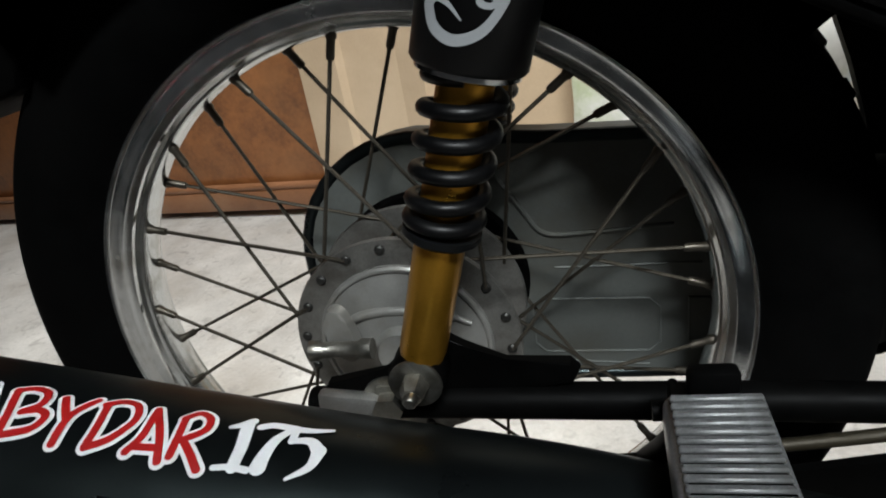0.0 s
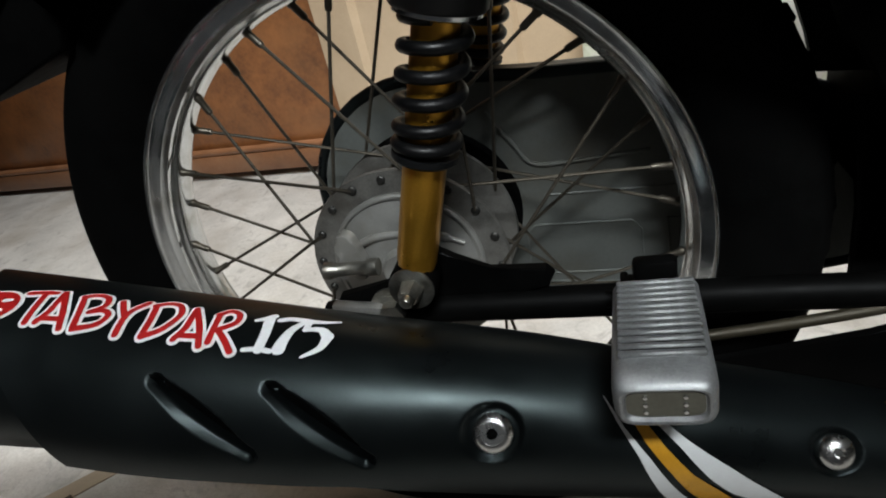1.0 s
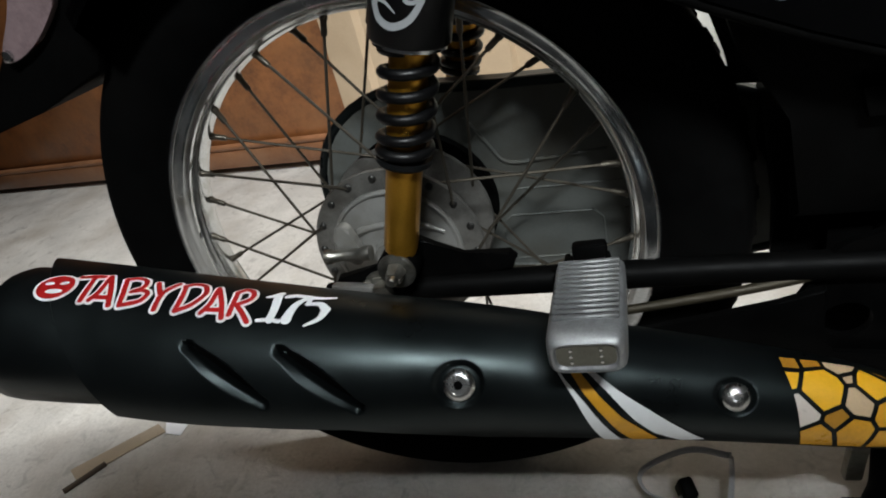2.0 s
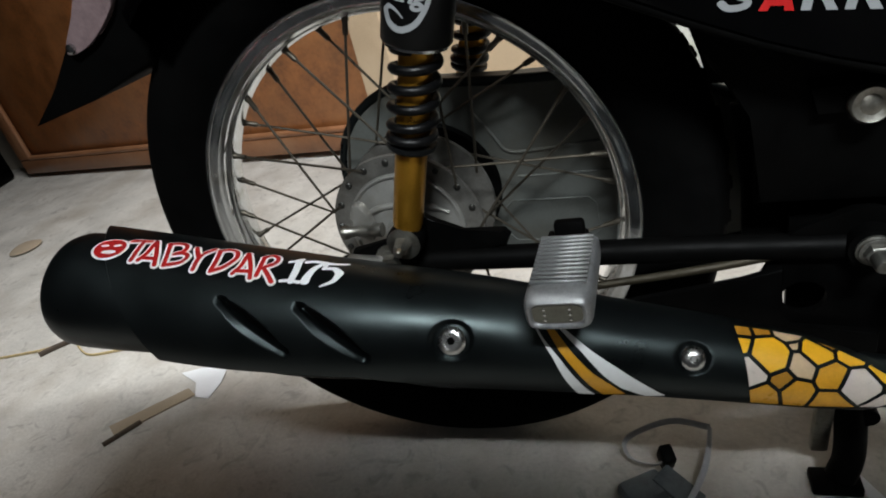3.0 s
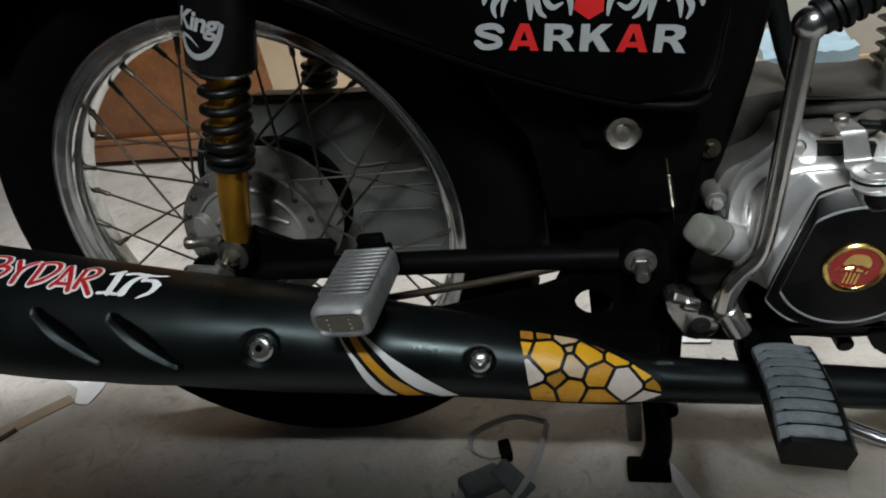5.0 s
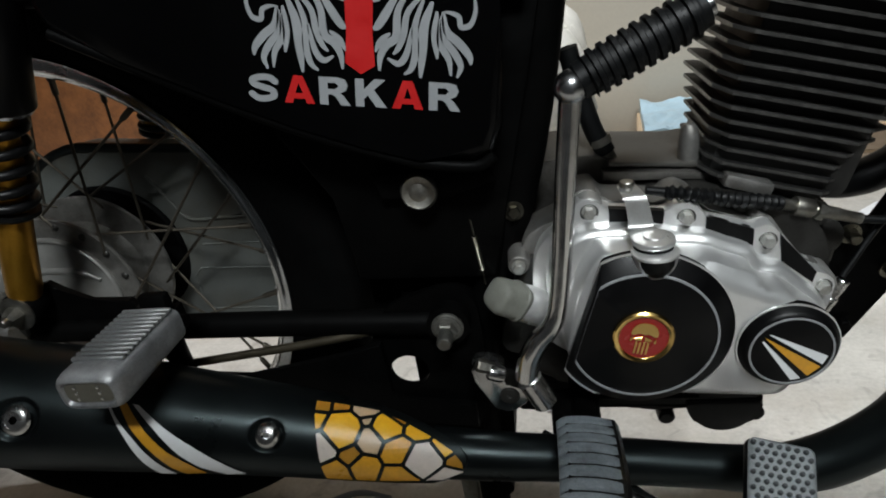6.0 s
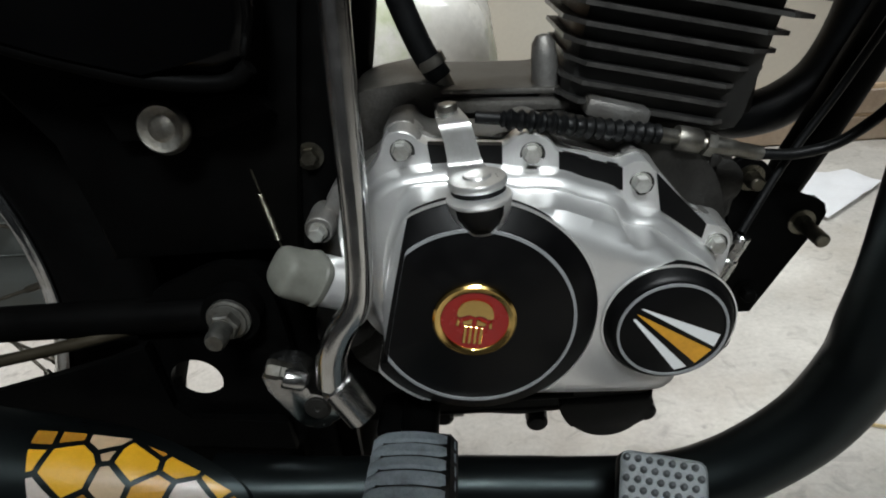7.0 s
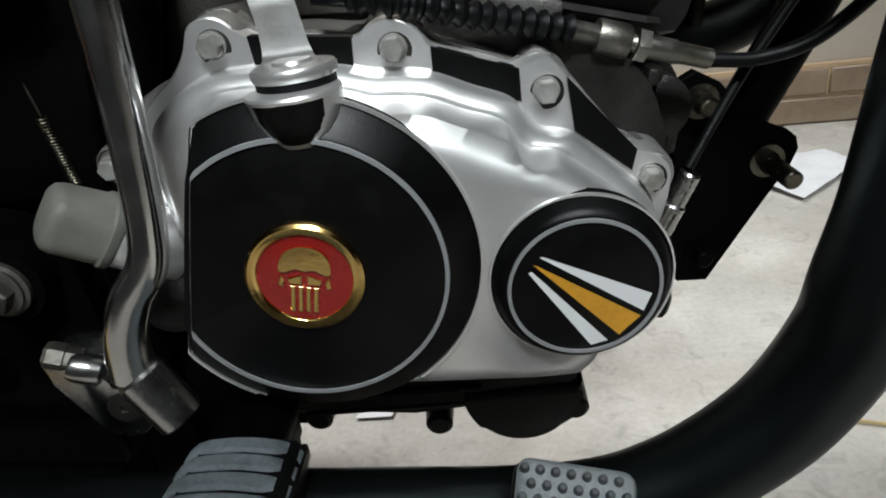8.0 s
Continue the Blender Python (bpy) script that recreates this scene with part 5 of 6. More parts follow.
def brake_pedal():
    bm = bmesh.new()
    sweep(bm, smooth_path([(0.452, -0.10, 0.178), (0.50, -0.130, 0.168), (0.535, -0.162, 0.166), (0.572, -0.178, 0.163), (0.600, -0.183, 0.176), (0.610, -0.185, 0.205)], 6), 0.0062, 14)
    base = part("brake_pedal", bm, CHROME, bike, "foot brake pedal with a studded rubber pad")
    m = pose(0.6066, -0.1847, 0.2165, 28, 9, -10)
    bm = block(bmesh.new(), m, 0.043, 0.050, 0.014, 0.006, 3)
    part("pad", bm, SOFTRUB, base, "black rubber pad")
    bm = block(bmesh.new(), m @ pose(0, 0, 0.0052), 0.0405, 0.0475, 0.006, 0.0045, 3)
    part("pad_face", bm, PADRUB, base, "dusty grey pad face")
    bm = lathe(bmesh.new(), [(0, 0), (0.0018, 0), (0.0015, 0.0026), (0.0010, 0.0034), (0, 0.0036)], None, 10)
    stud = part("stud", bm, STUDRUB, base)
    k = 0
    for i, j in itertools.product(range(7), range(9)):
        x = -0.0165 + 0.0053 * i + (0.00265 if j % 2 else 0) - 0.0012
        mm = m @ pose(x, -0.0196 + 0.0049 * j, 0.0078)
        if k:
            again(stud, mm)
        else:
            stud.matrix_basis = mm
        k += 1


brake_pedal()

# centre stand
bm = bmesh.new()
for s in (-1, 1):
    sweep(bm, smooth_path([(0.400, 0.05 * s, 0.205), (0.398, 0.060 * s, 0.12), (0.400, 0.070 * s, 0.04), (0.392, 0.078 * s, 0.012)], 6), 0.014, 14)
    block(bm, pose(0.388, 0.080 * s, 0.006), 0.045, 0.028, 0.012, 0.003)
sweep(bm, [(0.41, -0.075, 0.09), (0.41, 0.075, 0.09)], 0.010, 12)
stand = part("centre_stand", bm, FRAMEB, bike, "black tubular centre stand on the cement")
bm = block(bmesh.new(), pose(0.376, -0.066, 0.085, 8, 0, 0), 0.016, 0.012, 0.11, 0.003)
part("stand_tang", bm, STEEL, stand, "worn grey tang")

# side panel
SP = [(0.155, 0.548), (0.20, 0.523), (0.261, 0.490), (0.31, 0.4655), (0.352, 0.4475), (0.39, 0.434), (0.425, 0.428), (0.439, 0.434), (0.446, 0.452), (0.452, 0.52), (0.458, 0.62), (0.40, 0.66), (0.22, 0.64), (0.14, 0.60)]
bm = slab(bmesh.new(), SP, -0.088, -0.112, 0.009, 3)
side = part("side_panel", bm, GLOSS, bike, "gloss black side panel with silver and red lettering")
part("panel_lip", sweep(bmesh.new(), smooth_path([(x, -0.1065, z - 0.003) for x, z in SP[:8]], 4), 0.0042, 10), FRAMEB, side)
bm = slab(bmesh.new(), [(0.345, 0.418), (0.43, 0.415), (0.436, 0.405), (0.40, 0.395), (0.35, 0.398)], -0.078, -0.084, 0.002)
part("panel_bracket", bm, FRAMEB, side)
bm = lathe(bmesh.new(), [(0, 0), (0.0135, 0), (0.0142, 0.002), (0.0130, 0.0060), (0.0118, 0.0072), (0.0100, 0.0066), (0.0070, 0.0060), (0.0055, 0.0068), (0, 0.0072)], toward((0.380, -0.086, 0.4035), (0, -1, 0.12)), 40)
part("panel_knob", bm, STEEL, side, "round dull silver fixing knob")

BASE0, BASE1 = Vector((0.2838, -0.1128, 0.4872)), Vector((0.4208, -0.1128, 0.4640))
along = (BASE1 - BASE0).normalized()
upw = Vector((-along.z, 0, along.x))
# broad capitals on a unit square: outline, and a hole where there is one
CAPITALS = {
    "A": ([(0, 0), (0.35, 1), (0.65, 1), (1, 0), (0.73, 0), (0.68, 0.17), (0.32, 0.17), (0.27, 0)], [(0.38, 0.37), (0.62, 0.37), (0.5, 0.74)]),
    "R": ([(0, 0), (0, 1), (0.60, 1), (0.85, 0.93), (0.93, 0.72), (0.86, 0.53), (0.68, 0.44), (0.79, 0.34), (1, 0), (0.69, 0), (0.54, 0.28), (0.42, 0.38), (0.28, 0.38), (0.28, 0)], [(0.28, 0.80), (0.28, 0.58), (0.52, 0.58), (0.63, 0.69), (0.52, 0.80)]),
    "K": ([(0, 0), (0, 1), (0.28, 1), (0.28, 0.63), (0.62, 1), (0.98, 1), (0.60, 0.62), (1.0, 0), (0.66, 0), (0.40, 0.42), (0.28, 0.29), (0.28, 0)], []),
}


def capital(ch):
    if ch == "S":
        return stroke([(0.90, 0.74), (0.74, 0.87), (0.46, 0.885), (0.19, 0.80), (0.18, 0.64), (0.46, 0.53), (0.78, 0.42), (0.82, 0.22), (0.56, 0.115), (0.28, 0.125), (0.10, 0.27)], 0.23, n=5)
    bm = bmesh.new()
    es = []
    for loop in CAPITALS[ch]:
        vs = [bm.verts.new((x, y, 0)) for x, y in loop]
        es += [bm.edges.new((vs[i], vs[(i + 1) % len(vs)])) for i in range(len(vs))]
    bmesh.ops.triangle_fill(bm, use_beauty=True, edges=es)
    return bm


cell = ((BASE1 - BASE0).length + 0.0034) / 6
for k, ch in enumerate("SARKAR"):
    bm = lay(capital(ch), lambda x, y, k=k: BASE0 + along * (cell * k + x * (cell - 0.0034)) + upw * y * 0.0178)
    part("letter", bm, REDV if ch == "A" else SILVERV, side, "red capital letter" if ch == "A" else "silver capital letter", False)


def panel_at(x, y, lift=0.0):
    """x along the lettering, y above it."""
    return BASE0 + along * x + upw * y + Vector((0, -lift, 0))


tie = [(0.0665, 0.100), (0.0855, 0.100), (0.0835, 0.045), (0.0845, 0.026), (0.0755, 0.0205), (0.0655, 0.027), (0.0670, 0.045)]
part("tie_motif", lay(flat_poly(tie), lambda x, y: panel_at(x, y, 0.0002)), REDV, side, "red tapered stripe of the sticker", False)

def lock(points, w):
    """A tapered lock along a smooth line of (x, y), widest in its middle."""
    line = [(p.x, p.z) for p in smooth_path([(x, 0, y) for x, y in points], 6)]
    n = len(line)
    left, right = [], []
    for i, (x, y) in enumerate(line):
        x2, y2 = line[min(i + 1, n - 1)]
        x1, y1 = line[max(i - 1, 0)]
        d = math.hypot(x2 - x1, y2 - y1) or 1
        h = w / 2 * (0.04 + 0.96 * math.sin(math.pi * (0.06 + 0.9 * i / (n - 1))) ** 0.7)
        left.append((x - (y2 - y1) / d * h, y + (x2 - x1) / d * h))
        right.append((x + (y2 - y1) / d * h, y - (x2 - x1) / d * h))
    bm = bmesh.new()
    lv = [bm.verts.new((x, y, 0)) for x, y in left]
    rv = [bm.verts.new((x, y, 0)) for x, y in right]
    for i in range(n - 1):
        bm.faces.new((lv[i], rv[i], rv[i + 1], lv[i + 1]))
    return bm


# outer and inner locks of one half: width and line
MANE = [(0.0034, [(-0.0034, 0.0696), (-0.0048, 0.0606), (-0.0019, 0.0525), (0.0041, 0.0513), (0.0056, 0.0566), (0.0104, 0.0587), (0.0153, 0.0592)]),
         (0.0052, [(0.016, 0.0593), (0.0131, 0.0483), (0.0048, 0.0416), (-0.0019, 0.0346), (-0.0034, 0.0293)]),
         (0.0045, [(0.0168, 0.0571), (0.0153, 0.0447), (0.0078, 0.0358), (0.0034, 0.0281), (0.0056, 0.0211)]),
         (0.0041, [(0.0183, 0.0549), (0.0175, 0.0411), (0.0116, 0.0322), (0.0097, 0.0221)]),
         (0.0045, [(0.0198, 0.0594), (0.0209, 0.0449), (0.019, 0.0318)]),
         (0.006, [(0.0228, 0.0648), (0.028, 0.0509), (0.0291, 0.036), (0.0302, 0.02)]),
         (0.0045, [(0.028, 0.0673), (0.0339, 0.0511), (0.0336, 0.0362), (0.0362, 0.0259), (0.0414, 0.0216)])]
MANE += [(0.0041, [(0.0362, 0.0494), (0.0395, 0.0346), (0.0451, 0.0281), (0.0526, 0.0311)]),
         (0.0041, [(0.0254, 0.0716), (0.0384, 0.0588), (0.0414, 0.0459), (0.0451, 0.0375), (0.0489, 0.0335)]),
         (0.0052, [(0.0366, 0.0721), (0.0451, 0.0591), (0.0466, 0.0442), (0.0533, 0.0389), (0.0574, 0.0317), (0.0582, 0.0231)]),
         (0.0052, [(0.0429, 0.0724), (0.0515, 0.0594), (0.0582, 0.0503), (0.0619, 0.0479)]),
         (0.0037, [(0.0504, 0.0459), (0.0571, 0.041), (0.0608, 0.0344)]),
         (0.0045, [(0.0533, 0.0729), (0.0571, 0.0671), (0.0615, 0.0636)])]
for w, pts in MANE:
    for sgn in (1, -1):
        bm = lock([(0.0755 + (x - 0.0709) * 0.93 * sgn, y) for x, y in pts], w)
        part("mane_lock", lay(bm, lambda x, y: panel_at(x, y, 0.0002)), SILVERV, side, "", False)

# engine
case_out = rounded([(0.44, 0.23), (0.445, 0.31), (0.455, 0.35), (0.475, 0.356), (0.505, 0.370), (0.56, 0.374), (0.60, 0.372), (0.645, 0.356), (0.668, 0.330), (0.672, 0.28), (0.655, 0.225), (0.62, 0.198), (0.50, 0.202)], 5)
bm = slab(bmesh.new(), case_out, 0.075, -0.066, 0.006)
engine = part("engine", bm, DARKCAST, bike, "dark aluminium crankcase with a silver right-hand cover")
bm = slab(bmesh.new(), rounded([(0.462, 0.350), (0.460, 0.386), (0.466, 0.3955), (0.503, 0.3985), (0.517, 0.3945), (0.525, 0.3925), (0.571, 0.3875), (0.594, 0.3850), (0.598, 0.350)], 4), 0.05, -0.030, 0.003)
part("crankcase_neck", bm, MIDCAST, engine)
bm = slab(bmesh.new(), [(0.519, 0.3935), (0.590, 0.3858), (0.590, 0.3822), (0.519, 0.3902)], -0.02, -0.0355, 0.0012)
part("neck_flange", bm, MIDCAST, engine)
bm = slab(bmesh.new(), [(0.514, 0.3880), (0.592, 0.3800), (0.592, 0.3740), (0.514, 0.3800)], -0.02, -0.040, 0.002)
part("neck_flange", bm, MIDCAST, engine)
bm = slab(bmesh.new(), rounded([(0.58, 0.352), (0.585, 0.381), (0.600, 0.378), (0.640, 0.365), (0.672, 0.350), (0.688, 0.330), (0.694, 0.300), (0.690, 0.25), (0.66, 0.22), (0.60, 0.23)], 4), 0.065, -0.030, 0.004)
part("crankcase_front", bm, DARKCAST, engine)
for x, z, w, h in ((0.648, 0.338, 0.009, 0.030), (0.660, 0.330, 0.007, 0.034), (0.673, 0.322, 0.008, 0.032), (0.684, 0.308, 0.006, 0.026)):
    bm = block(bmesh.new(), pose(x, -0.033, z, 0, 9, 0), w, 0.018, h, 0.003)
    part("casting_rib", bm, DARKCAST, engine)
bm = block(bmesh.new(), pose(0.6145, -0.049, 0.3740, 0, 19, 0), 0.036, 0.022, 0.0105, 0.003)
part("casting_pad", bm, CASTING, engine, "grey cast pad under the fins")
bm = lathe(bmesh.new(), [(0, -0.012), (0.0095, -0.012), (0.0082, 0.006), (0.0076, 0.018), (0.0066, 0.026), (0.0040, 0.030), (0, 0.031)], Matrix.Translation((0.5800, -0.024, 0.384)), 24)
part("casting_column", bm, CASTING, engine, "rounded grey cast column beside the fins")

# silver cover: its flange, an outer ridge, a terrace and an inner ridge round the raised middle
FLANGE = [(0.462, 0.276), (0.456, 0.300), (0.456, 0.333), (0.464, 0.356), (0.479, 0.368), (0.487, 0.3775), (0.491, 0.386), (0.503, 0.3875), (0.511, 0.379), (0.530, 0.3765), (0.549, 0.3735), (0.556, 0.3775), (0.565, 0.379), (0.575, 0.373), (0.578, 0.3675), (0.600, 0.3590), (0.610, 0.3550), (0.613, 0.3570), (0.620, 0.358), (0.628, 0.350), (0.640, 0.334), (0.652, 0.319), (0.660, 0.3165), (0.667, 0.309), (0.6665, 0.297), (0.662, 0.282), (0.653, 0.270), (0.638, 0.2545), (0.6275, 0.240), (0.615, 0.238), (0.58, 0.240), (0.55, 0.242), (0.51, 0.245), (0.475, 0.26)]
OUTER = [(0.472, 0.28), (0.469, 0.30), (0.468, 0.33), (0.4715, 0.351), (0.483, 0.3610), (0.496, 0.3665), (0.511, 0.3675), (0.527, 0.3665), (0.545, 0.3635), (0.556, 0.3600), (0.565, 0.3590), (0.5775, 0.3565), (0.590, 0.3505), (0.602, 0.3455), (0.607, 0.341), (0.610, 0.335), (0.615, 0.331), (0.6245, 0.329), (0.633, 0.3215), (0.643, 0.312), (0.652, 0.304), (0.6575, 0.294), (0.6565, 0.283), (0.650, 0.271), (0.6365, 0.2555), (0.6265, 0.241), (0.615, 0.239), (0.58, 0.241), (0.55, 0.243), (0.51, 0.247), (0.482, 0.262)]
INNER = [(0.480, 0.280), (0.4820, 0.300), (0.4880, 0.325), (0.495, 0.344), (0.502, 0.3565), (0.513, 0.3630), (0.527, 0.3640), (0.545, 0.3610), (0.558, 0.3560), (0.569, 0.3525), (0.583, 0.3465), (0.595, 0.3400), (0.610, 0.332), (0.623, 0.3245), (0.634, 0.3185), (0.645, 0.311), (0.652, 0.301), (0.6550, 0.289), (0.6515, 0.2725), (0.6365, 0.2565), (0.626, 0.2435), (0.615, 0.2415), (0.58, 0.2425), (0.55, 0.2440), (0.53, 0.2435), (0.505, 0.249), (0.488, 0.263)]
COX, COZ = 0.555, 0.300


def polar(outline, n):
    """The distance of a closed outline from the cover's middle, at n even angles."""
    line = rounded(outline, 6)
    ang = np.array([math.atan2(z - COZ, x - COX) for x, z in line])
    rad = np.array([math.hypot(x - COX, z - COZ) for x, z in line])
    order = np.argsort(ang)
    got = np.interp(np.linspace(-math.pi, math.pi, n, endpoint=False), ang[order], rad[order], period=2 * math.pi)
    return np.convolve(np.r_[got[-2:], got, got[:2]], (0.1, 0.2, 0.4, 0.2, 0.1), "valid")


NP = 360
R0, RA, RB = polar(FLANGE, NP), polar(OUTER, NP), polar(INNER, NP)
bm = bmesh.new()
loops = []
# which outline, how far outside it, and the depth there
STEPS = ((R0, 0.0, -0.066), (R0, 0.0, -0.0895), (R0, -0.0008, -0.0905), (RA, 0.0026, -0.0912), (RA, 0.0018, -0.0924), (RA, 0.0014, -0.0960), (RA, 0.0010, -0.1000), (RA, 0.0004, -0.1014), (RA, -0.0030, -0.1040), (RA, -0.0040, -0.1044), (RA, -0.0050, -0.1045),
         (RB, 0.0056, -0.1052), (RB, 0.0046, -0.1062), (RB, 0.0036, -0.1120), (RB, 0.0026, -0.1220), (RB, 0.0020, -0.1256), (RB, 0.0012, -0.1274), (RB, -0.0030, -0.1312), (RB, -0.0044, -0.1322), (RB, -0.0080, -0.1342), (RB, -0.014, -0.1348))
last = None
for outline, off, y in STEPS:
    want = outline + off
    if last is not None:
        want = np.minimum(want, last - 0.00012)
    last = want
    loops.append([bm.verts.new((COX + want[k] * math.cos(-math.pi + 2 * math.pi * k / NP), y, COZ + want[k] * math.sin(-math.pi + 2 * math.pi * k / NP))) for k in range(NP)])
for r, s in zip(loops, loops[1:]):
    for k in range(NP):
        bm.faces.new((r[k], r[(k + 1) % NP], s[(k + 1) % NP], s[k]))
bm.faces.new(loops[-1])
bm.faces.new(loops[0][::-1])
ob = part("clutch_cover", bm, ALLOY, engine, "satin silver engine cover with rounded ridges")
ob.data.set_sharp_from_angle(angle=radians(38))
# the crankcase's joint face behind the cover
rim_pts = [(0.555 + (x - 0.555) * (1.10 if x < 0.47 else 1.0), 0.300 + (z - 0.300) * 1.02) for x, z in FLANGE]
part("case_flange", slab(bmesh.new(), rounded(rim_pts, 4), -0.045, -0.0775, 0.002), CASTING, engine, "grey joint face of the crankcase")


def flat_side(bm, x0, lean, z0=0.319):
    """Cuts a boss straight along one side."""
    for v in bm.verts:
        cut = x0 + lean * (v.co.z - z0)
        if v.co.x < cut:
            v.co.x = cut - (cut - v.co.x) * 0.03
    return bm


def boss(cx, cz, r_foot, r_face, y_foot, y_face, segs=96):
    """A raised round boss with a broad sloping rim."""
    h = y_foot - y_face
    prof = [(r_foot + 0.0006, -0.006), (r_foot, 0.0), (r_foot - 0.0006, 0.0007), (r_face + 0.0030, h - 0.0022), (r_face + 0.0012, h - 0.0006), (r_face, h), (0, h)]
    return lathe(bmesh.new(), prof, toward((cx, y_foot, cz)), segs)


def line_ring(cx, cz, r0, r1, y, h=0.0010, segs=112, above=-1.0):
    """A thin raised ring; above: the height over its middle, in radii, down to which it is drawn."""
    bm = lathe(bmesh.new(), [(r0, 0), (r0 + 0.0002, h), (r1 - 0.0002, h), (r1, 0)], toward((cx, y, cz)), segs, True)
    bmesh.ops.delete(bm, geom=[v for v in bm.verts if v.co.z < cz + above * r1], context="VERTS")
    return bm


CX, CZ, YF = 0.5275, 0.3054, -0.1430
part("cover_boss", flat_side(boss(CX, CZ, 0.0600, 0.0490, -0.1362, YF), 0.4895, 0.33), BLACKV, engine, "black textured round boss cut straight along one side")
part("boss_line", flat_side(line_ring(CX, CZ, 0.0476, 0.0494, YF + 0.0003), 0.4918, 0.317), SILVERV, engine, "fine silver ring round the boss")
part("boss_line", flat_side(line_ring(CX, CZ, 0.0600, 0.0614, -0.1354, 0.0016, above=-0.86), 0.4885, 0.33), ALLOY, engine, "silver edge at the foot of the boss")
SX, SZ = 0.6216, 0.2890
part("cover_boss", boss(SX, SZ, 0.0316, 0.0265, -0.1365, YF, 72), BLACKV, engine, "black textured small round boss")
part("boss_line", line_ring(SX, SZ, 0.0250, 0.0266, YF + 0.0003), SILVERV, engine, "fine silver ring round the small boss")
part("boss_line", line_ring(SX, SZ, 0.0316, 0.0327, -0.1357, 0.0014), ALLOY, engine, "silver edge at the foot of the small boss")


def face_poly(points, y):
    return lay(flat_poly(points), lambda x, z: Vector((x, y, z)))


STRIPE_Y = YF - 0.0006
part("boss_stripe", face_poly([(0.6068, 0.3034), (0.6082, 0.3034), (0.6443, 0.2848), (0.6415, 0.2780)], STRIPE_Y), WHITEV, engine, "silvery white wedge stripe", False)
part("boss_stripe", face_poly([(0.6046, 0.3008), (0.6060, 0.3002), (0.6405, 0.2762), (0.6330, 0.2690)], STRIPE_Y), AMBERV, engine, "golden wedge stripe", False)
part("boss_stripe", face_poly([(0.6028, 0.2978), (0.6040, 0.2984), (0.6290, 0.2672), (0.6230, 0.2658)], STRIPE_Y), WHITEV, engine, "silvery white wedge stripe", False)

# badge: gilt rim, red field, plain gilt shapes
EC = Vector((0.5278, YF, 0.3060))
BTILT = Matrix.Translation(EC) @ Matrix.Rotation(radians(13), 4, "Y")
part("badge_rim", lathe(bmesh.new(), [(0.0160, 0), (0.0162, 0.0016), (0.0168, 0.0022), (0.0192, 0.0026), (0.0203, 0.0016), (0.0205, 0)], toward(EC), 72), GILT, engine, "bright gilt badge rim")
part("badge_field", lathe(bmesh.new(), [(0, 0.0012), (0.0163, 0.0012), (0.0163, 0), (0, 0)], toward(EC), 48), REDENAM, engine, "red enamel badge field")


def emblem(points, smooth_n=4):
    """A thin raised gilt shape on the badge."""
    bm = slab(bmesh.new(), rounded(points, smooth_n) if smooth_n else points, -0.0010, -0.0021, 0.0003, 1)
    bm.transform(BTILT)
    return bm


part("badge_emblem", emblem([(-0.0088, 0.0040), (-0.0074, 0.0090), (-0.0030, 0.0118), (0.0030, 0.0118), (0.0074, 0.0090), (0.0088, 0.0040), (0.0078, 0.0018), (0.0024, 0.0040), (0.0, 0.0026), (-0.0024, 0.0040), (-0.0078, 0.0018)]), GILT, engine, "plain gilt emblem shape")
for sgn in (-1, 1):
    part("badge_bar", emblem([(sgn * 0.0082, 0.0012), (sgn * 0.0090, -0.0030), (sgn * 0.0074, -0.0036), (sgn * 0.0070, -0.0010)], 0), GILT, engine)
    part("badge_bar", emblem([(sgn * 0.0010, 0.0016), (sgn * 0.0060, -0.0004), (sgn * 0.0052, -0.0022), (sgn * 0.0010, -0.0022)], 0), GILT, engine)
for k in range(4):
    x = -0.0039 + 0.0026 * k
    part("badge_bar", emblem([(x - 0.0008, -0.0030), (x + 0.0008, -0.0030), (x + 0.0008, -0.0130), (x - 0.0008, -0.0130)], 0), GILT, engine)

# cover bolts in sunken seats
for x, z, alloy in ((0.499, 0.3780, ALLOY), (0.5645, 0.3685, ALLOY), (0.6190, 0.3460, ALLOY), (0.6585, 0.3060, ALLOY), (0.4462, 0.338, CASTING)):
    wide = 1.0 if alloy == ALLOY else 0.8
    bm = lathe(bmesh.new(), [(0.0112 * wide, -0.022), (0.0104 * wide, -0.003), (0.0096 * wide, -0.0004), (0.0088 * wide, 0), (0.0082 * wide, -0.0006), (0, -0.0006)], toward((x, -0.0905, z)), 32)
    part("bolt_lug", bm, SHADESILVER if alloy == ALLOY else alloy, engine)
    bm = lathe(bmesh.new(), [(0, 0), (0.0068 * wide, 0), (0.0064 * wide, 0.0007), (0, 0.0007)], toward((x + 0.0003, -0.0903, z - 0.0010)), 24)
    part("bolt_seat", bm, DARKCAST, engine, "dark ring round the bolt")
    bm = lathe(bmesh.new(), [(0, 0), (0.0052, 0), (0.0052, 0.0010), (0, 0.0010)], toward((x, -0.0908, z)), 24)
    lathe(bm, [(0, 0.0006), (0.0045, 0.0006), (0.0045, 0.0058), (0.0039, 0.0066), (0, 0.0066)], toward((x, -0.0908, z)), 6)
    part("cover_bolt", bm, BOLTZ, engine, "dull zinc cover bolt", False)
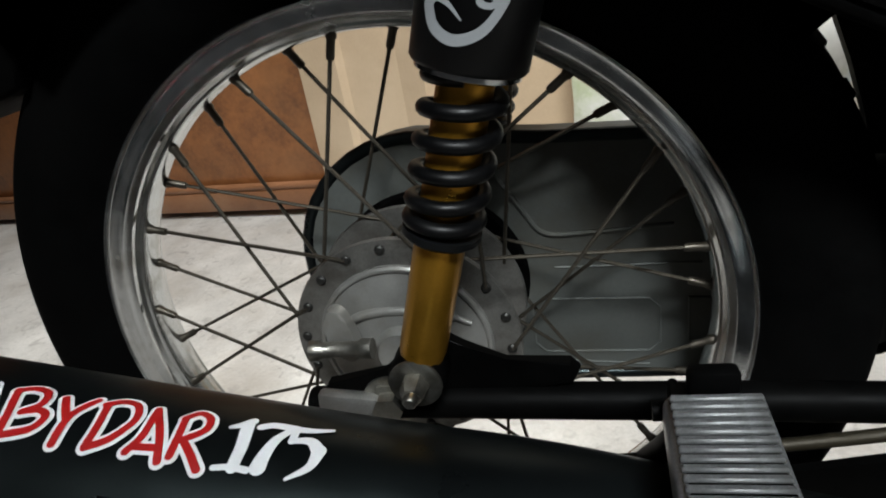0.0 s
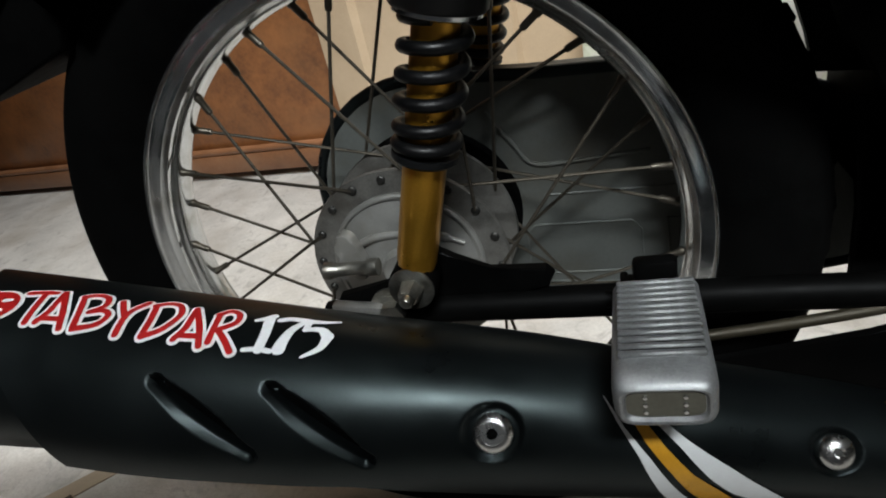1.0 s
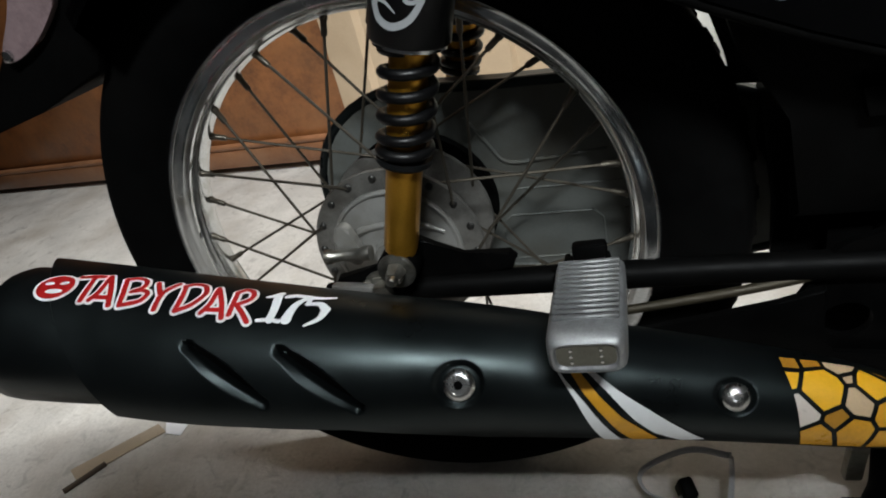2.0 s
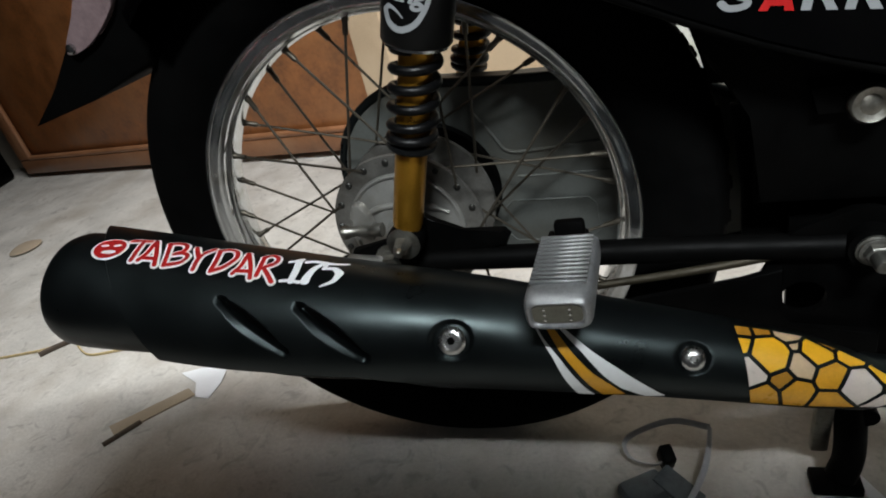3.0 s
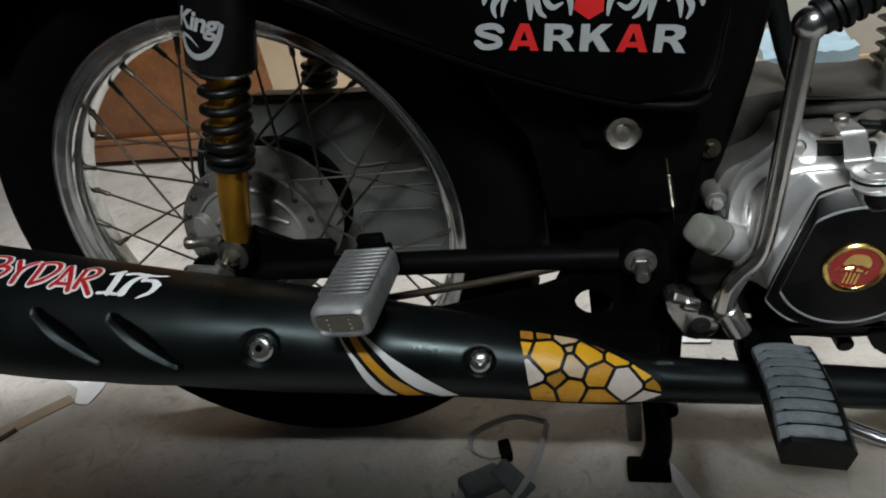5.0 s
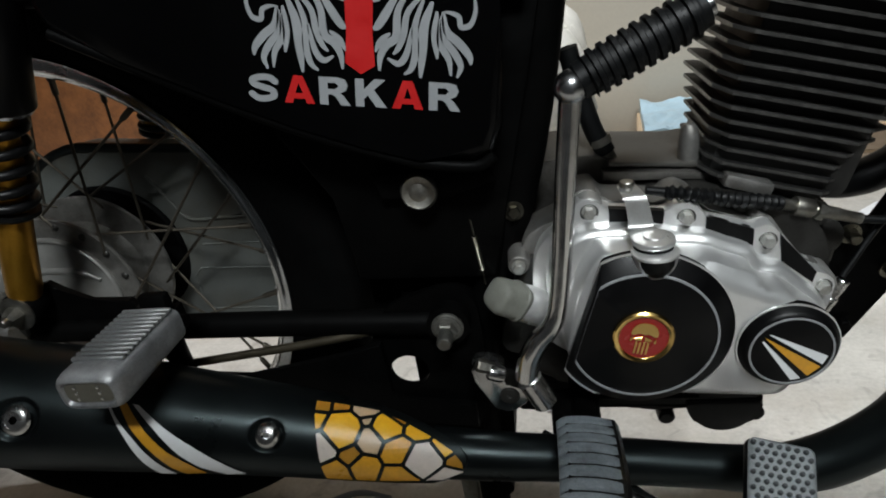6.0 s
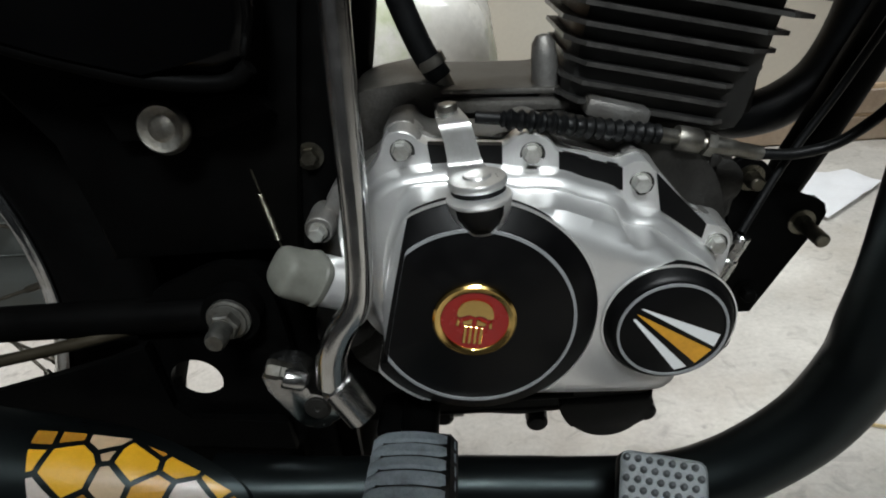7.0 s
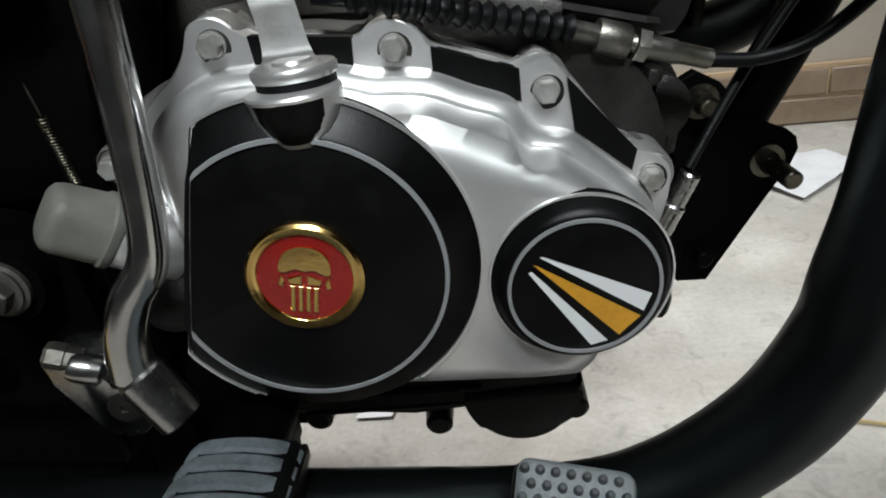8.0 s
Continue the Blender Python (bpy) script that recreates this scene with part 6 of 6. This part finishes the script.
# black recesses along the cover's upper edge
for pts in ([(0.5125, 0.3795), (0.5500, 0.3745), (0.5490, 0.3635), (0.530, 0.3660), (0.5130, 0.3680)], [(0.5780, 0.3672), (0.6095, 0.3552), (0.6095, 0.3430), (0.592, 0.3490), (0.5775, 0.3560)],
            [(0.6270, 0.3500), (0.6400, 0.3340), (0.6530, 0.3185), (0.6510, 0.3100), (0.6400, 0.3195), (0.6290, 0.3290)]):
    part("cover_recess", slab(bmesh.new(), pts, -0.086, -0.0921), BLACKV, engine, "black painted recess")

# clutch lever on its tower
TX, TY = 0.5365, -0.1285
tower = Matrix.Translation((TX, TY, 0))
bm = lathe(bmesh.new(), [(0, 0.3500), (0.0052, 0.3503), (0.0084, 0.3518), (0.0108, 0.3556), (0.0124, 0.3595), (0.0134, 0.3655), (0, 0.3655)], Matrix.Translation((TX, TY - 0.0078, 0)), 36)
part("clutch_tower", bm, BLACKV, engine, "black tapered tower")
bm = lathe(bmesh.new(), [(0, 0.3476), (0.0060, 0.3480), (0.0100, 0.3503), (0.0124, 0.3548), (0.0140, 0.3590), (0.0150, 0.3650), (0, 0.3650)], Matrix.Translation((TX, TY - 0.0052, 0)), 36)
part("tower_edge", bm, ALLOY, engine, "silver edge round the tower")
bm = lathe(bmesh.new(), [(0, 0.3650), (0.0149, 0.3650), (0.0152, 0.3660), (0.0148, 0.3668), (0.0135, 0.3670), (0, 0.3670)], Matrix.Translation((TX, TY - 0.0062, 0)), 36)
part("tower_rim", bm, ALLOY, engine, "silver rim of the tower")
part("tower_seal", lathe(bmesh.new(), [(0, 0.3668), (0.0128, 0.3668), (0.0128, 0.3696), (0, 0.3696)], tower, 32), SOFTRUB, engine, "black seal under the lever")
bm = bmesh.new()
path = [(TX - 0.001, TY - 0.004, 0.3715), (TX - 0.0035, TY + 0.009, 0.3718), (TX - 0.0048, TY + 0.0145, 0.3735), (TX - 0.0056, TY + 0.0168, 0.3775), (TX - 0.0066, TY + 0.0190, 0.3850), (TX - 0.0080, TY + 0.0210, 0.3915), (TX - 0.0095, TY + 0.0250, 0.3945), (TX - 0.0120, TY + 0.0380, 0.3960)]
wid = [0.0110, 0.0105, 0.0088, 0.0080, 0.0076, 0.0076, 0.0074, 0.006]
rows = []
for p, w in zip(smooth_path(path, 4), np.interp(np.linspace(0, 7, 29), range(8), wid)):
    rows.append([bm.verts.new((p.x - w, p.y, p.z)), bm.verts.new((p.x, p.y, p.z)), bm.verts.new((p.x + w, p.y, p.z))])
for a, b in zip(rows, rows[1:]):
    for k in (0, 1):
        bm.faces.new((a[k], a[k + 1], b[k + 1], b[k]))
bmesh.ops.solidify(bm, geom=list(bm.faces), thickness=0.0024)
lathe(bm, [(0, 0.3694), (0.0132, 0.3694), (0.0137, 0.3704), (0.0137, 0.3722), (0.0131, 0.3731), (0.0066, 0.3736), (0.0060, 0.3746), (0, 0.3748)], tower, 40)
part("clutch_lever", bm, LEVERM, engine, "bright bent clutch lever")
part("lever_pin", lathe(bmesh.new(), [(0, 0.3925), (0.0050, 0.3925), (0.0050, 0.3985), (0.0044, 0.3992), (0, 0.3992)], Matrix.Translation((TX - 0.0115, TY + 0.036, 0)), 20), STEEL, engine, "short pin in the lever's end")

# clutch cable with bellows, adjuster and outer
def along_line(a, b, n):
    a, b = Vector(a), Vector(b)
    return [a + (b - a) * i / n for i in range(n + 1)]


bel = smooth_path([(0.538, -0.088, 0.3895), (0.57, -0.088, 0.3830), (0.60, -0.080, 0.3735), (0.632, -0.070, 0.3635)], 24)
bm = sweep(bmesh.new(), bel, [0.0048 + 0.0011 * math.sin(i * 1.6) if i > 9 else 0.0032 for i in range(len(bel))], 16)
part("cable_bellows", bm, SOFTRUB, engine, "black ribbed rubber bellows on the cable")
bm = sweep(bmesh.new(), along_line((0.630, -0.070, 0.3640), (0.645, -0.066, 0.3585), 2), 0.0042, 14)
m = toward((0.643, -0.066, 0.3590), (0.05, 0.004, -0.0170))
lathe(bm, [(0, 0), (0.0066, 0), (0.0070, 0.001), (0.0070, 0.0125), (0.0066, 0.0135), (0, 0.0135)], m, 18)
lathe(bm, [(0, 0.0165), (0.0070, 0.0165), (0.0070, 0.0215), (0, 0.0215)], m, 6)
lathe(bm, [(0, 0.0), (0.0048, 0.02), (0.0048, 0.034), (0.0042, 0.035), (0.0042, 0.050), (0, 0.050)], m, 16)
part("cable_adjuster", bm, STEEL, engine, "threaded zinc cable adjuster with lock nut")
bm = sweep(bmesh.new(), smooth_path([(0.690, -0.062, 0.3425), (0.712, -0.063, 0.341), (0.735, -0.066, 0.349), (0.765, -0.068, 0.378), (0.80, -0.066, 0.43)], 8), 0.0031, 12)
part("cable", bm, SOFTRUB, engine, "black control cable")
bm = sweep(bmesh.new(), smooth_path([(0.6820, -0.067, 0.2980), (0.706, -0.056, 0.332), (0.735, -0.052, 0.374), (0.765, -0.054, 0.43)], 8), 0.0023, 12)
part("cable", bm, SOFTRUB, engine, "black meter cable")
bm = lathe(bmesh.new(), [(0, 0), (0.0058, 0), (0.0058, 0.014), (0.0048, 0.015), (0.0048, 0.030), (0.0040, 0.031), (0, 0.031)], toward((0.6715, -0.064, 0.2680), (0.0125, -0.004, 0.0300)), 16)
part("cable_ferrule", bm, POLISH, engine, "bright cable ferrule")
bm = sweep(bmesh.new(), smooth_path([(0.655, 0.015, 0.352), (0.690, 0.020, 0.342), (0.714, 0.020, 0.339), (0.737, 0.020, 0.344), (0.760, 0.020, 0.361), (0.775, 0.018, 0.395), (0.785, 0.015, 0.45)], 8), 0.0150, 18)
part("hose", bm, SOFTRUB, engine, "thick black hose below the cylinder")
bm = sweep(bmesh.new(), [(0.7085, 0.010, 0.345), (0.7105, 0.008, 0.372), (0.7115, 0.004, 0.402)], 0.0045, 12)
part("head_strut", bm, FINS, engine, "thin black strut beside the fins")

# sump strip, webs and bulge
bm = slab(bmesh.new(), [(0.478, 0.226), (0.55, 0.2205), (0.632, 0.2185), (0.626, 0.196), (0.60, 0.192), (0.545, 0.190), (0.485, 0.196)], 0.05, -0.084, 0.003)
part("sump", bm, BLACKV, engine, "black painted lower crankcase edge")
bm = bmesh.new()
sweep(bm, [(0.49, -0.085, 0.206), (0.58, -0.085, 0.203)], 0.0018, 8)
sweep(bm, [(0.49, -0.083, 0.196), (0.575, -0.083, 0.193)], 0.0018, 8)
part("sump_rib", bm, BLACKV, engine)
bm = slab(bmesh.new(), [(0.600 + 0.030 * math.cos(radians(a)), 0.200 + 0.034 * math.sin(radians(a))) for a in range(180, 361, 10)], -0.02, -0.086, 0.003)
part("sump_bulge", bm, BLACKV, engine, "black rounded drain housing")
for x, z in ((0.495, 0.1905), (0.556, 0.1795), (0.626, 0.1815)):
    bm = lathe(bmesh.new(), [(0, -0.03), (0.0085, -0.03), (0.0070, 0.002), (0.005, 0.004), (0, 0.004)], toward((x, -0.080, z)), 18)
    part("sump_web", bm, BLACKV, engine)

# oil plug: a squared cap with a rim, pointing up and back
ax = Vector((-0.62, -0.52, 0.60)).normalized()
e2 = Vector((0.45, 0.10, 0.88))
e2 = (e2 - ax * e2.dot(ax)).normalized()
turned = Matrix((e2, ax.cross(e2), ax)).transposed().to_4x4() @ Matrix.Scale(0.9, 4)
PLUG = Matrix.Translation((0.4440, -0.1045, 0.3160)) @ turned
part("plug_neck", lathe(bmesh.new(), [(0, -0.03), (0.0165, -0.03), (0.0160, -0.002), (0.0150, 0.0), (0, 0.0)], PLUG, 28), ALLOY, engine, "silver cast neck of the filler")
bm = bmesh.new()
loops = []
for h, r in ((0.0, 0.0150), (0.0010, 0.0156), (0.0042, 0.0156), (0.0054, 0.0146), (0.0225, 0.0138), (0.0258, 0.0128), (0.0276, 0.0107), (0.0281, 0.004)):
    ring = []
    for k in range(40):
        a = 2 * math.pi * k / 40
        q = (abs(math.cos(a)) ** 3.2 + abs(math.sin(a)) ** 3.2) ** (-1 / 3.2)
        ring.append(bm.verts.new(PLUG @ Vector((r * q * math.cos(a), r * q * math.sin(a), h))))
    loops.append(ring)
for r, t in zip(loops, loops[1:]):
    for k in range(40):
        bm.faces.new((r[k], r[(k + 1) % 40], t[(k + 1) % 40], t[k]))
bm.faces.new(loops[0][::-1])
bm.faces.new(loops[-1])
part("oil_plug", bm, MILKY, engine, "milky plastic oil filler plug with a raised rim")
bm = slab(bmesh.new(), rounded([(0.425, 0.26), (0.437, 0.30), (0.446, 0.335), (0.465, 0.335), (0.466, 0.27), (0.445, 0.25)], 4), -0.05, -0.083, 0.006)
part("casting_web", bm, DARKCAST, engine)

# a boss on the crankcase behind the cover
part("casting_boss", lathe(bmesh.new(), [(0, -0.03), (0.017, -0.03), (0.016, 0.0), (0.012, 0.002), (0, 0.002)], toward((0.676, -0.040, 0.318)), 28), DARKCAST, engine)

bm = lathe(bmesh.new(), [(0, -0.016), (0.0082, -0.016), (0.0076, -0.002), (0.0066, 0.0), (0, 0.0)], toward((0.6550, -0.119, 0.2680), (0.92, -0.25, -0.20)), 24)
part("cap_lug", bm, ALLOY, engine, "silver lug behind the rubber cap")
bm = lathe(bmesh.new(), [(0, -0.004), (0.0060, -0.004), (0.0062, 0.002), (0.0054, 0.0048), (0.0034, 0.0058), (0, 0.0060)], toward((0.6520, -0.1205, 0.2665), (0.88, -0.35, -0.30)), 24)
part("case_cap", bm, SOFTRUB, engine, "black rubber cap")

# breather hose
bm = sweep(bmesh.new(), smooth_path([(0.493, -0.02, 0.480), (0.500, -0.02, 0.448), (0.510, -0.02, 0.415), (0.519, -0.02, 0.397)], 6), 0.0075, 16)
part("breather_hose", bm, SOFTRUB, engine, "short black breather hose")
bm = lathe(bmesh.new(), [(0.0085, 0), (0.0085, 0.006), (0.0072, 0.006), (0.0072, 0)], toward((0.516, -0.02, 0.404), (-0.4, 0, 1)), 20, True)
lathe(bm, [(0, -0.02), (0.0065, -0.02), (0.0065, 0.01), (0, 0.01)], toward((0.519, -0.02, 0.396), (-0.35, 0, 1)), 16)
part("hose_clip", bm, STEEL, engine)

# cylinder and fins, leaning forward
LEAN = Matrix.Translation((0.637, -0.002, 0.382)) @ Matrix.Rotation(radians(16.5), 4, "Y")
bm = block(bmesh.new(), LEAN @ pose(0.004, 0, 0.12), 0.106, 0.092, 0.28, 0.012)
cyl = part("cylinder", bm, FINS, engine, "black finned cylinder")
bm = block(bmesh.new(), LEAN @ pose(0.026, 0.012, 0.175), 0.126, 0.072, 0.17, 0.010)
part("cylinder_head", bm, FINS, engine, "black finned cylinder head")
for i in range(21):
    h = -0.012 + 0.0100 * i
    grow = 0.003 * min(max(i - 2, 0), 4)
    hx, hy = 0.052 + grow, 0.053 + grow * 0.5
    ext = 0.006 * max(0, min(i - 5, 6))
    bm = bmesh.new()
    prof2 = [(-hx, -hy + 0.016), (-hx + 0.010, -hy), (hx - 0.018 + ext, -hy), (hx + 0.004 + ext, -hy + 0.022), (hx + ext, hy - 0.012), (hx - 0.012 + ext, hy), (-hx + 0.012, hy), (-hx, hy - 0.012)]
    lo = [bm.verts.new(LEAN @ Vector((x, y, h - 0.0012))) for x, y in prof2]
    hi = [bm.verts.new(LEAN @ Vector((x, y, h + 0.0012))) for x, y in prof2]
    nf = len(prof2)
    bm.faces.new(lo[::-1])
    bm.faces.new(hi)
    for k in range(nf):
        f = bm.faces.new((lo[k], lo[(k + 1) % nf], hi[(k + 1) % nf], hi[k]))
        f.material_index = 1
    ob = part("fin", bm, (FINS, FINEDGE), engine, "", False)
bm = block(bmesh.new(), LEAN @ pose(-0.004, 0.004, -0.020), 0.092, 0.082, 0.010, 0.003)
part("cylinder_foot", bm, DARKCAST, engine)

# down tube and engine mount
bm = bmesh.new()
sweep(bm, smooth_path([(0.868, -0.014, 0.60), (0.806, -0.014, 0.46), (0.7580, -0.015, 0.364), (0.7405, -0.016, 0.331), (0.7240, -0.016, 0.300), (0.7085, -0.017, 0.270), (0.694, -0.018, 0.238)], 6), 0.0128, 18)
tube = part("down_tube", bm, FRAMEB, bike, "black front down tube")
bm = slab(bmesh.new(), [(0.680, 0.318), (0.684, 0.328), (0.694, 0.333), (0.706, 0.326), (0.720, 0.308), (0.732, 0.3015), (0.7390, 0.2995), (0.7440, 0.2950), (0.7455, 0.2890), (0.7420, 0.2815), (0.7055, 0.2205), (0.6900, 0.2215), (0.6840, 0.2380), (0.6875, 0.262), (0.6870, 0.296)], -0.032, -0.037, 0.0012)
part("mount_plate", bm, FRAMEB, tube, "black engine mounting plate", False)
for x, z, ln in ((0.6970, 0.3185, 0.012), (0.7305, 0.2850, 0.026), (0.7010, 0.2375, 0.008)):
    m = toward((x, -0.037, z), (0.03, -1, -0.05))
    bm = hexbolt(bmesh.new(), m, 0.0054, 0.0065)
    lathe(bm, [(0, 0.005), (0.0045, 0.005), (0.0045, ln - 0.001), (0.0035, ln), (0, ln)], m, 14)
    part("mount_bolt", bm, FRAMEB if z < 0.25 else OILSTEEL, tube, "zinc bolt and nut")

# kick starter
bm = slab(bmesh.new(), rounded([(0.4040, 0.2655), (0.4110, 0.2710), (0.4230, 0.2690), (0.4285, 0.2625), (0.4270, 0.2560), (0.4330, 0.2530), (0.4430, 0.2480), (0.4460, 0.2400), (0.4390, 0.2310), (0.4240, 0.2285), (0.4180, 0.2355)], 4), -0.104, -0.1245, 0.0035, 3)
kick = part("kick_starter", bm, POLISH, bike, "polished kick starter with a ribbed rubber pedal")
bm = lathe(bmesh.new(), [(0, 0), (0.0078, 0), (0.0078, 0.0006), (0.0068, 0.0008), (0.0066, 0.0014), (0.0020, 0.0016), (0.0016, 0.0006), (0, 0.0006)], toward((0.4315, -0.1243, 0.2438)), 28)
part("shaft_end", bm, DARKCAST, kick, "dull round shaft end")
bm = lathe(bmesh.new(), [(0, 0), (0.0050, 0), (0.0050, 0.006), (0.0056, 0.0065), (0.0056, 0.0125), (0.0048, 0.0140), (0, 0.0140)], toward((0.4215, -0.1225, 0.2685), (-0.80, -0.15, 0.42)), 6)
part("clamp_bolt", bm, STEEL, kick, "clamp bolt head", False)
bm = lathe(bmesh.new(), [(0, 0), (0.0046, 0), (0.0060, 0.0012), (0.0064, 0.004), (0.0064, 0.0115), (0.0056, 0.0130), (0, 0.0130)], toward((0.4290, -0.1235, 0.2625), (-0.80, -0.15, 0.42)), 24)
part("clamp_boss", bm, POLISH, kick)
bm = lathe(bmesh.new(), [(0, 0), (0.0088, 0), (0.0098, 0.0012), (0.0098, 0.0250), (0.0088, 0.0262), (0, 0.0262)], toward((0.4478, -0.1310, 0.2655), (0.44, -0.06, -0.90)), 32)
part("clamp_barrel", bm, POLISH, kick)
lev = smooth_path([(0.4460, -0.131, 0.266), (0.4500, -0.1315, 0.284), (0.4580, -0.1315, 0.299), (0.4680, -0.1310, 0.311), (0.4730, -0.130, 0.327), (0.4775, -0.128, 0.36), (0.4820, -0.127, 0.405), (0.4872, -0.126, 0.455), (0.489, -0.126, 0.470)], 8)
bm = sweep(bmesh.new(), lev, [0.0088 - 0.0020 * min(1, i / 30) for i in range(len(lev))], 20)
part("lever", bm, KICKM, kick, "chrome lever bent at its foot")
bm = lathe(bmesh.new(), [(0.0105 * math.sin(radians(a)), -0.0105 * math.cos(radians(a))) for a in range(0, 181, 12)], Matrix.Translation((0.4895, -0.126, 0.4745)), 28)
part("ball_joint", bm, CHROME, kick, "chrome ball joint")
pp = [Vector((0.4945, -0.123, 0.4765)) + (Vector((0.5655, -0.114, 0.5075)) - Vector((0.4945, -0.123, 0.4765))) * i / 110 for i in range(111)]
bm = sweep(bmesh.new(), pp, [0.0130 + (0.0012 if (i // 5) % 2 else -0.0010) if 8 < i < 104 else 0.0115 for i in range(111)], 22)
part("pedal_rubber", bm, SOFTRUB, kick, "black ribbed pedal rubber")
bm = lathe(bmesh.new(), [(0, 0), (0.008, 0), (0.0075, 0.004), (0, 0.006)], toward(pp[-1], pp[-1] - pp[0]), 18)
part("pedal_tip", bm, CHROME, kick)
